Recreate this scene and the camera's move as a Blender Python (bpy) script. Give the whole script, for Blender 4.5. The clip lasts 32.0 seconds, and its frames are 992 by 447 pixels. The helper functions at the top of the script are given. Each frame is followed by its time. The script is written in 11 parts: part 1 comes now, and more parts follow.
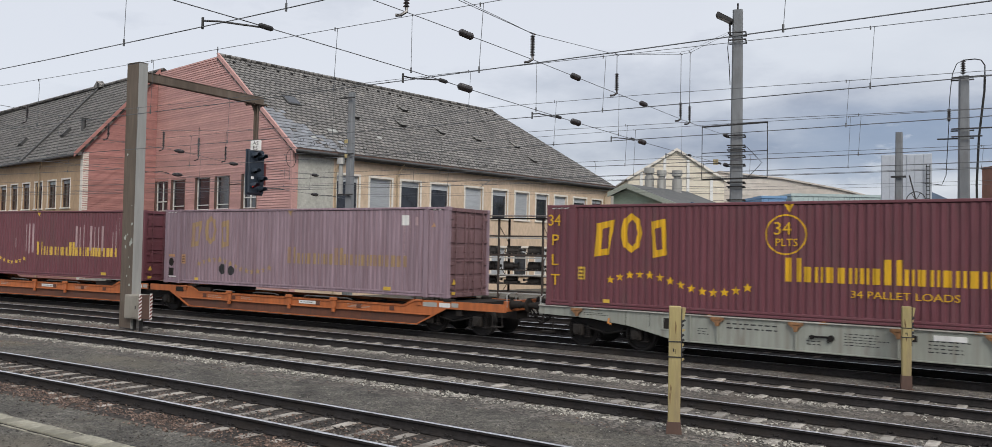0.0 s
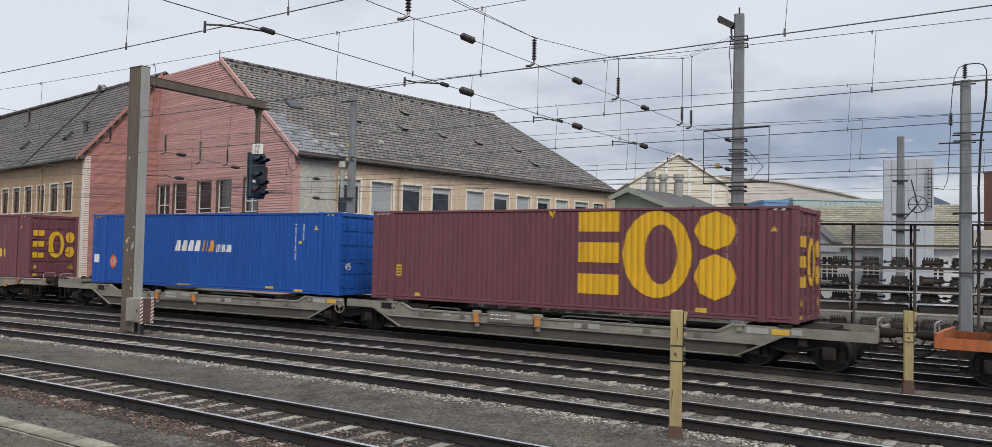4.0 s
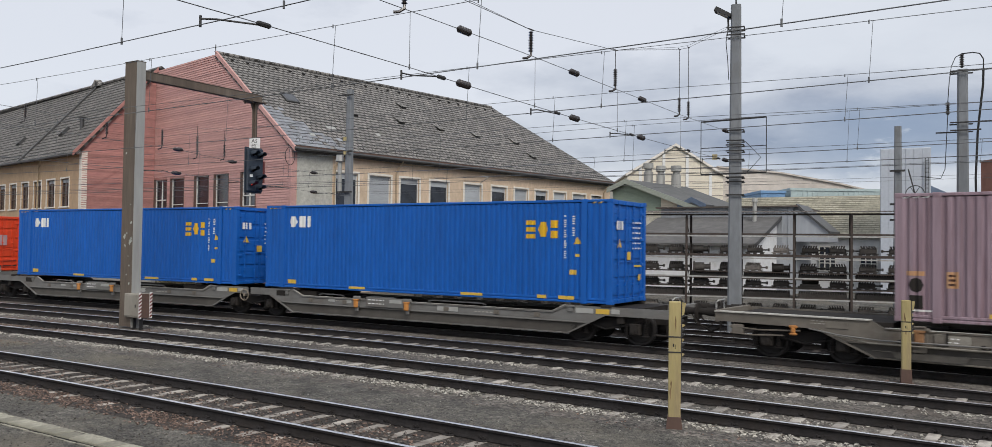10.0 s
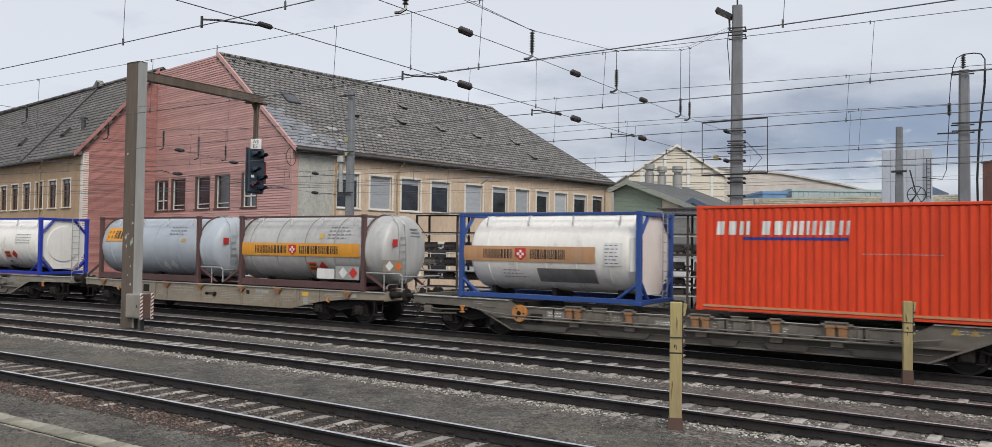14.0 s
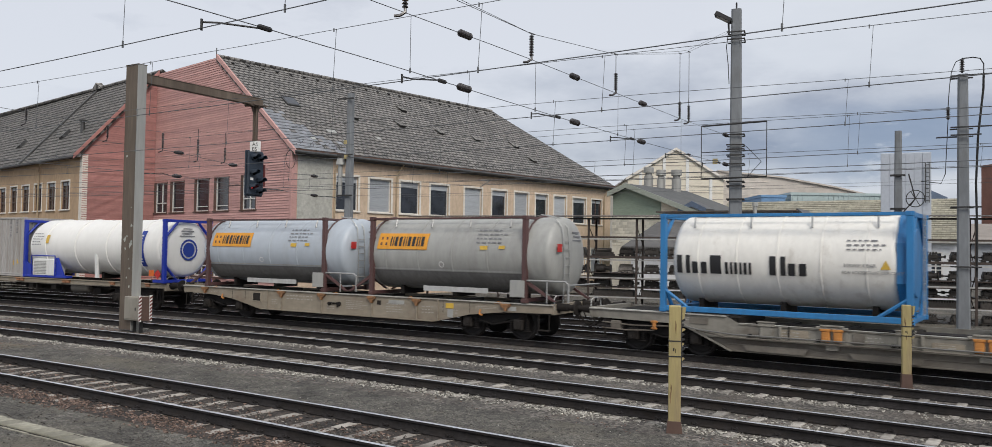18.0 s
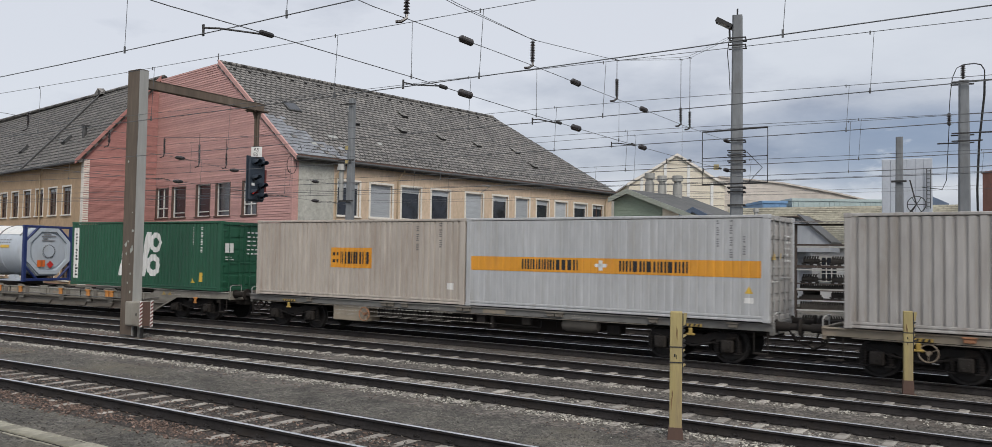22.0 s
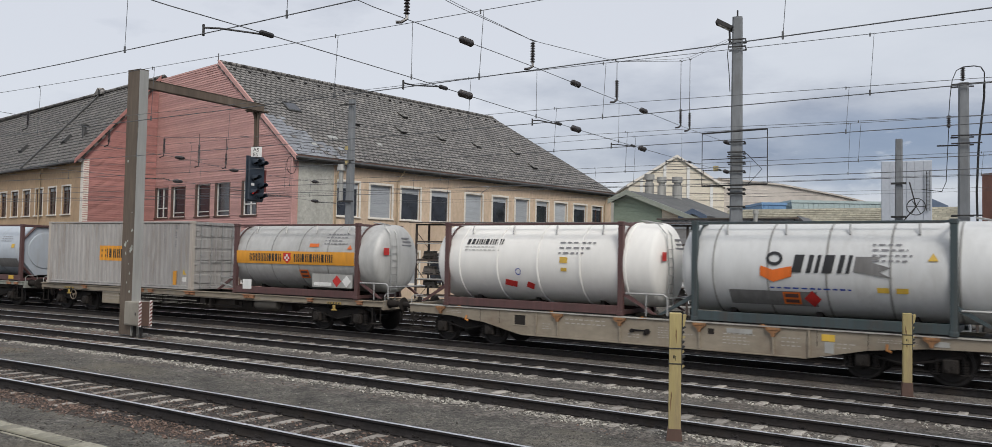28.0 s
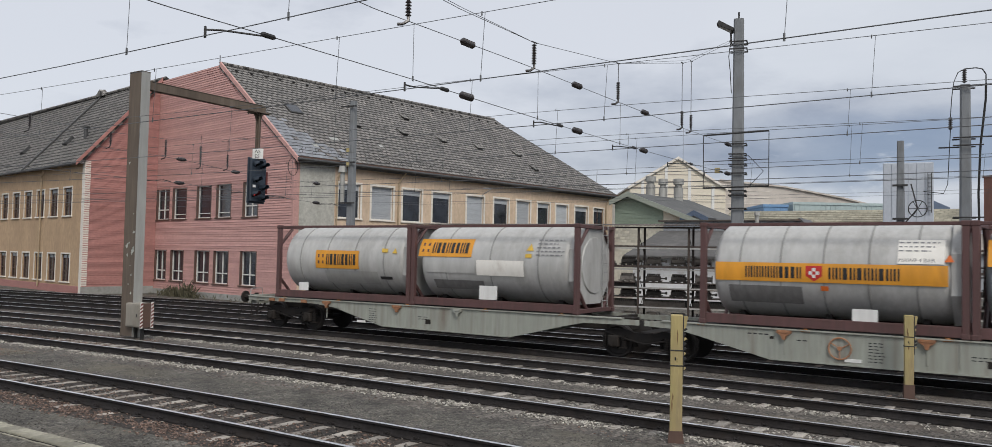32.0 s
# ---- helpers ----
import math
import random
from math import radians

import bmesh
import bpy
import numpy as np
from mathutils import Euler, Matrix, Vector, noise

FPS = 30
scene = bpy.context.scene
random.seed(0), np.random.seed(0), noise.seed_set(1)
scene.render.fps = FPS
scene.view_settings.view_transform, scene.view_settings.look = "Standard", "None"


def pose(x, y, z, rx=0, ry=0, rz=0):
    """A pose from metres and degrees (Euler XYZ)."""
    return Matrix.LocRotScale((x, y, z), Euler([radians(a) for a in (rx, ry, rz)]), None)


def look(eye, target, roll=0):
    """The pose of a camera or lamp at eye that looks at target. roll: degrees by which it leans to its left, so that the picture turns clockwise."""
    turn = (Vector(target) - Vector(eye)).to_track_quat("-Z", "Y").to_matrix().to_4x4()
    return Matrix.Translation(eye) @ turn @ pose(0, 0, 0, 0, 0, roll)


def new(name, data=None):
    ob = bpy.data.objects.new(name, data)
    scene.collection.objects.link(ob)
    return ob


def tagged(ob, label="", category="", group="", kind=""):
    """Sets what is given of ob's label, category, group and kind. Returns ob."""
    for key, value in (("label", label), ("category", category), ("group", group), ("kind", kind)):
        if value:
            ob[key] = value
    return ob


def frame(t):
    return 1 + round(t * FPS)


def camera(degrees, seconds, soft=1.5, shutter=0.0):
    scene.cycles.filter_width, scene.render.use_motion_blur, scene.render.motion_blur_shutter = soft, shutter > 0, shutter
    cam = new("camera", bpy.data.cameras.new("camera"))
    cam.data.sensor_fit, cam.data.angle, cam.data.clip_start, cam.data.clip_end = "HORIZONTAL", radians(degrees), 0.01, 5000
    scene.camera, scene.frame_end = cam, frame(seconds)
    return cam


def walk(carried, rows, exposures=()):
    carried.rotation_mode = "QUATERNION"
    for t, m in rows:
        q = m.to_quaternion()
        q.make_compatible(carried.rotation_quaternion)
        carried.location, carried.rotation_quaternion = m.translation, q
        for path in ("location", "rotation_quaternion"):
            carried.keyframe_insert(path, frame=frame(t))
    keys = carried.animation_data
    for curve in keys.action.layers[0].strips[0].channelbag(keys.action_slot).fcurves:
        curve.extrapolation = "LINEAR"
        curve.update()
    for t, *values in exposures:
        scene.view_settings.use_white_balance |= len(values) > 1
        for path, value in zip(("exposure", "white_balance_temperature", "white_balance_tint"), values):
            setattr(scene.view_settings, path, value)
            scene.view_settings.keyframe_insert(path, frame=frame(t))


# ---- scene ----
EYE = (0.0, 0.0, 2.723)
cam = camera(62.73, 32.0, soft=0.5, shutter=0.12)
walk(cam, [(t, pose(*EYE, rx, ry, rz)) for t, rx, ry, rz in (
    (0.0, 91.766, -1.106, 31.838), (0.5, 91.76, -1.113, 31.85), (1.0, 91.782, -1.146, 31.841), (1.5, 91.843, -1.172, 31.873),
    (2.0, 91.921, -1.193, 31.893), (2.5, 91.999, -1.221, 31.933), (3.0, 92.049, -1.202, 31.942), (3.5, 92.039, -1.166, 31.949),
    (5.5, 92.007, -1.262, 31.871), (6.0, 92.068, -1.269, 31.87), (6.5, 92.133, -1.273, 31.871), (7.0, 92.158, -1.284, 31.863),
    (7.5, 92.149, -1.223, 31.871), (8.0, 92.075, -1.116, 31.845), (8.5, 91.97, -0.984, 31.847), (9.0, 91.842, -0.948, 31.84),
    (9.5, 91.666, -0.889, 31.824), (10.0, 91.515, -0.75, 31.804), (10.5, 91.292, -0.627, 31.788), (11.0, 91.227, -0.666, 31.796),
    (11.5, 91.217, -0.69, 31.832), (12.0, 91.231, -0.734, 31.852), (12.5, 91.303, -0.734, 31.872), (13.0, 91.386, -0.745, 31.895),
    (13.5, 91.46, -0.777, 31.889), (14.0, 91.56, -0.765, 31.884), (14.5, 91.604, -0.825, 31.863), (16.5, 91.611, -0.804, 31.817),
    (17.0, 91.615, -0.825, 31.817), (17.5, 91.679, -0.853, 31.827), (18.0, 91.778, -0.872, 31.819), (18.5, 91.87, -0.794, 31.796),
    (19.0, 91.888, -0.737, 31.786), (19.5, 91.927, -0.76, 31.821), (20.0, 92.001, -0.786, 31.838), (20.5, 92.032, -0.86, 31.835),
    (21.0, 92.035, -0.87, 31.886), (21.5, 92.084, -0.878, 31.889), (22.0, 92.172, -0.933, 31.888), (22.5, 92.24, -0.944, 31.878),
    (23.0, 92.243, -0.958, 31.873), (23.5, 92.206, -1.015, 31.848), (24.0, 92.185, -1.009, 31.843), (24.5, 92.19, -1.043, 31.843),
    (25.0, 92.199, -1.028, 31.86), (25.5, 92.196, -1.029, 31.868), (27.5, 92.196, -1.136, 31.848), (28.0, 92.23, -1.108, 31.851),
    (28.5, 92.27, -1.112, 31.835), (29.0, 92.302, -1.113, 31.844), (29.5, 92.35, -1.092, 31.865), (30.0, 92.362, -1.106, 31.9),
    (30.5, 92.371, -1.107, 31.925), (31.0, 92.359, -1.114, 31.933), (31.5, 92.354, -1.127, 31.946), (32.0, 92.354, -1.137, 31.941),
)], exposures=((0, 0.0), (12, 0.0), (18, -0.06), (32, -0.1)))

# ---- light: an overcast sky with a soft sun behind the cloud ----
SUN_EL, SUN_AZ = radians(44), radians(132)
world = bpy.data.worlds.new("sky")
scene.world = world
world.use_nodes = True
wt = world.node_tree
wt.nodes.clear()


def wnode(kind, **values):
    n = wt.nodes.new(kind)
    for key, value in values.items():
        n.inputs[key].default_value = value
    return n


w_out = wnode("ShaderNodeOutputWorld")
w_bg = wnode("ShaderNodeBackground", Strength=1.31)
w_sky = wt.nodes.new("ShaderNodeTexSky")
w_sky.sky_type, w_sky.sun_disc = "NISHITA", False
w_sky.sun_elevation, w_sky.sun_rotation = SUN_EL, SUN_AZ
w_sky.air_density, w_sky.dust_density = 1.0, 2.0
w_dim = wt.nodes.new("ShaderNodeVectorMath")
w_dim.operation = "SCALE"
w_dim.inputs["Scale"].default_value = 0.09
w_co = wt.nodes.new("ShaderNodeTexCoord")
w_sep = wt.nodes.new("ShaderNodeSeparateXYZ")
w_map = wt.nodes.new("ShaderNodeMapping")
w_map.inputs["Scale"].default_value = (1.0, 1.0, 2.6)
w_map.inputs["Location"].default_value = (0.35, 0.2, 0.0)
w_n1 = wnode("ShaderNodeTexNoise", Scale=2.1, Detail=7.0, Roughness=0.55)
w_n2 = wnode("ShaderNodeTexNoise", Scale=7.0, Detail=6.0, Roughness=0.6)
w_add = wt.nodes.new("ShaderNodeMath")
w_add.operation = "MULTIPLY_ADD"
w_add.inputs[1].default_value = 0.3
w_grad = wt.nodes.new("ShaderNodeMath")
w_grad.operation = "MULTIPLY_ADD"
w_grad.inputs[1].default_value = 0.95
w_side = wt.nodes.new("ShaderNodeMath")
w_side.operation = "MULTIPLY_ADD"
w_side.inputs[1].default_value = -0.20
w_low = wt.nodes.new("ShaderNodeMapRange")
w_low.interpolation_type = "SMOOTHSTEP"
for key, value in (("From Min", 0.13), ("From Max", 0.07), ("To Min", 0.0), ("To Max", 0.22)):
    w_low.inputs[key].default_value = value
w_sum = wt.nodes.new("ShaderNodeMath")
w_ramp = wt.nodes.new("ShaderNodeValToRGB")
for spot, (at, col) in enumerate(((0.69, (0.235, 0.265, 0.345, 1)), (0.85, (0.45, 0.475, 0.535, 1)), (1.0, (0.605, 0.625, 0.675, 1)))):
    el = w_ramp.color_ramp.elements[spot] if spot < 2 else w_ramp.color_ramp.elements.new(at)
    el.position, el.color = at, col
w_mix = wt.nodes.new("ShaderNodeMixRGB")
w_mix.inputs["Fac"].default_value = 0.86


def wmath(kind, a, b=0.0, c=0.0):
    n = wt.nodes.new("ShaderNodeMath")
    n.operation = kind
    for sock, value in zip(n.inputs, (a, b, c)):
        if isinstance(value, bpy.types.NodeSocket):
            wt.links.new(value, sock)
        else:
            sock.default_value = value
    return n.outputs[0]


def wstep(value, lo, hi):
    n = wt.nodes.new("ShaderNodeMapRange")
    n.interpolation_type = "SMOOTHSTEP"
    n.inputs["From Min"].default_value, n.inputs["From Max"].default_value = lo, hi
    wt.links.new(value, n.inputs["Value"])
    return n.outputs[0]


def wblend(fac, a, b):
    n = wt.nodes.new("ShaderNodeMixRGB")
    for sock, value in zip(n.inputs, (fac, a, b)):
        if isinstance(value, bpy.types.NodeSocket):
            wt.links.new(value, sock)
        else:
            sock.default_value = value
    return n.outputs[0]


for a, b in ((w_co.outputs["Generated"], w_map.inputs["Vector"]), (w_map.outputs[0], w_n1.inputs["Vector"]), (w_map.outputs[0], w_n2.inputs["Vector"]),
             (w_n2.outputs[0], w_add.inputs[0]), (w_n1.outputs[0], w_add.inputs[2]), (w_co.outputs["Generated"], w_sep.inputs[0]),
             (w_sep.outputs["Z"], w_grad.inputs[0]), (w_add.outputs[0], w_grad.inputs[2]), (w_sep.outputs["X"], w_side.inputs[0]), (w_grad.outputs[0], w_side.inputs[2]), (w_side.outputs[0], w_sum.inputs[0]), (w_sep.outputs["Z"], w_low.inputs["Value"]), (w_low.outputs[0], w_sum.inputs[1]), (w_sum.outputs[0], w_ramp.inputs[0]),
             (w_sky.outputs[0], w_dim.inputs[0]), (w_dim.outputs[0], w_mix.inputs[1])):
    wt.links.new(a, b)
w_n3 = wnode("ShaderNodeTexNoise", Scale=4.5, Detail=8.0, Roughness=0.6)
w_n4 = wnode("ShaderNodeTexNoise", Scale=15.0, Detail=8.0, Roughness=0.62)
wt.links.new(w_map.outputs[0], w_n3.inputs["Vector"])
wt.links.new(w_map.outputs[0], w_n4.inputs["Vector"])
warp_x = wmath("MULTIPLY_ADD", w_n3.outputs[0], 0.30, w_sep.outputs["X"])
warp_z = wmath("MULTIPLY_ADD", w_n3.outputs[0], 0.09, w_sep.outputs["Z"])
east = wstep(warp_x, -0.2, 0.05)
bank = wmath("MULTIPLY", east, wmath("MULTIPLY", wstep(warp_z, 0.118, 0.15), wstep(warp_z, 0.225, 0.18)))
tower = wmath("MULTIPLY", wstep(warp_x, -0.15, -0.05), wstep(warp_z, 0.215, 0.25))
puff = wmath("MULTIPLY", bank, wmath("MULTIPLY", wstep(w_n4.outputs[0], 0.53, 0.66), wstep(warp_z, 0.20, 0.165)))
w_col = wblend(wmath("MULTIPLY", tower, 0.75), w_ramp.outputs[0], (0.62, 0.645, 0.69, 1))
w_col = wblend(wmath("MULTIPLY", bank, 0.75), w_col, (0.20, 0.26, 0.375, 1))
w_col = wblend(wmath("MULTIPLY", puff, 0.7), w_col, (0.52, 0.55, 0.60, 1))
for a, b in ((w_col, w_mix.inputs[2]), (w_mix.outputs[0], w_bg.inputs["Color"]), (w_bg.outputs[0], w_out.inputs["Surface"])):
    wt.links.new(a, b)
sun_data = bpy.data.lights.new("sun", "SUN")
sun_data.energy, sun_data.angle, sun_data.color = 2.1, radians(24), (1.0, 0.945, 0.87)
sun = new("sun", sun_data)
sun.matrix_world = look((30 * math.sin(SUN_AZ) * math.cos(SUN_EL), 30 * math.cos(SUN_AZ) * math.cos(SUN_EL), 30 * math.sin(SUN_EL)), (0, 0, 0))


# ---- materials ----
def material(name, base, rough=0.7, metal=0.0, vary=0.18, scale=6.0, bump=0.15, bump_scale=None, stretch=(1, 1, 1), dirt=0.0, dirt_col=(0.06, 0.045, 0.035), dirt_scale=1.3, spec=0.5, island=0.0, coat=0.0, random_by=0.0, streak=0.0, cells=0.0, cell_scale=40.0):
    """A surface: base colour varied at two scales, an overlay of dirt or rust, and fine relief."""
    m = bpy.data.materials.new(name)
    m.use_nodes = True
    nt = m.node_tree
    bs = nt.nodes["Principled BSDF"]
    co = nt.nodes.new("ShaderNodeTexCoord")
    mp = nt.nodes.new("ShaderNodeMapping")
    mp.inputs["Scale"].default_value = stretch
    nt.links.new(co.outputs["Object"], mp.inputs["Vector"])

    def noise_node(sc, detail=4.0, rough_=0.6):
        n = nt.nodes.new("ShaderNodeTexNoise")
        n.inputs["Scale"].default_value, n.inputs["Detail"].default_value, n.inputs["Roughness"].default_value = sc, detail, rough_
        nt.links.new(mp.outputs[0], n.inputs["Vector"])
        return n

    def mixer(fac, a, b, kind="MIX"):
        x = nt.nodes.new("ShaderNodeMixRGB")
        x.blend_type = kind
        for sock, val in zip(x.inputs, (fac, a, b)):
            if isinstance(val, bpy.types.NodeSocket):
                nt.links.new(val, sock)
            elif isinstance(val, (int, float)):
                sock.default_value = val
            else:
                sock.default_value = (*val[:3], 1)
        return x.outputs[0]

    def ramp(sock, lo, hi):
        r = nt.nodes.new("ShaderNodeMapRange")
        r.inputs["From Min"].default_value, r.inputs["From Max"].default_value = lo, hi
        nt.links.new(sock, r.inputs["Value"])
        return r.outputs[0]

    fine, coarse = noise_node(scale), noise_node(scale * 0.13, 3.0)
    col = mixer(ramp(fine.outputs[0], 0.3, 0.7), [c * (1 - vary) for c in base], [min(1, c * (1 + vary)) for c in base])
    col = mixer(ramp(coarse.outputs[0], 0.35, 0.7), col, mixer(1.0, col, [1 - vary * 1.2] * 3, "MULTIPLY"))
    if island:
        gi = nt.nodes.new("ShaderNodeNewGeometry")
        v = ramp(gi.outputs["Random Per Island"], 0, 1)
        col = mixer(v, mixer(1.0, col, [1 - island] * 3, "MULTIPLY"), mixer(1.0, col, [1 + island] * 3, "MULTIPLY"))
    if random_by:
        oi = nt.nodes.new("ShaderNodeObjectInfo")
        col = mixer(oi.outputs["Random"], mixer(1.0, col, [1 - random_by] * 3, "MULTIPLY"), mixer(1.0, col, [1 + random_by] * 3, "MULTIPLY"))
    if streak:
        sm = nt.nodes.new("ShaderNodeMapping")
        sm.inputs["Scale"].default_value = (9.0, 9.0, 0.35)
        nt.links.new(co.outputs["Object"], sm.inputs["Vector"])
        sn = nt.nodes.new("ShaderNodeTexNoise")
        sn.inputs["Scale"].default_value, sn.inputs["Detail"].default_value = 1.0, 4.0
        nt.links.new(sm.outputs[0], sn.inputs["Vector"])
        col = mixer(ramp(sn.outputs[0], 0.5, 0.72), col, mixer(streak, col, dirt_col))
        col = mixer(ramp(sn.outputs[0], 0.45, 0.28), col, mixer(1.0, col, [1 + streak * 0.25] * 3, "MULTIPLY"))
    if cells:
        vo = nt.nodes.new("ShaderNodeTexVoronoi")
        vo.inputs["Scale"].default_value = cell_scale
        nt.links.new(co.outputs["Object"], vo.inputs["Vector"])
        sp = nt.nodes.new("ShaderNodeSeparateColor")
        nt.links.new(vo.outputs["Color"], sp.inputs[0])
        shade = mixer(sp.outputs[0], [1 - cells] * 3, [1 + cells, 1 + cells * 0.96, 1 + cells * 0.9])
        col = mixer(1.0, col, shade, "MULTIPLY")
    if dirt:
        dn = noise_node(dirt_scale, 8.0, 0.68)
        col = mixer(ramp(dn.outputs[0], 0.62 - 0.25 * dirt, 0.78 - 0.1 * dirt), col, dirt_col)
    nt.links.new(col, bs.inputs["Base Color"])
    rr = nt.nodes.new("ShaderNodeMapRange")
    rr.inputs["To Min"].default_value, rr.inputs["To Max"].default_value = max(0.03, rough - 0.1), min(1, rough + 0.12)
    nt.links.new(fine.outputs[0], rr.inputs["Value"])
    nt.links.new(rr.outputs[0], bs.inputs["Roughness"])
    bs.inputs["Metallic"].default_value = metal
    bs.inputs["Specular IOR Level"].default_value = spec
    bs.inputs["Coat Weight"].default_value = coat
    if bump:
        bn = vo if cells else noise_node(bump_scale or scale * 3, 5.0)
        bp = nt.nodes.new("ShaderNodeBump")
        bp.inputs["Strength"].default_value, bp.inputs["Distance"].default_value = bump, 0.02
        nt.links.new(bn.outputs[0], bp.inputs["Height"])
        nt.links.new(bp.outputs[0], bs.inputs["Normal"])
    return m


def glow(name, col, strength):
    m = bpy.data.materials.new(name)
    m.use_nodes = True
    bs = m.node_tree.nodes["Principled BSDF"]
    bs.inputs["Base Color"].default_value = (*col, 1)
    bs.inputs["Emission Color"].default_value = (*col, 1)
    bs.inputs["Emission Strength"].default_value = strength
    return m


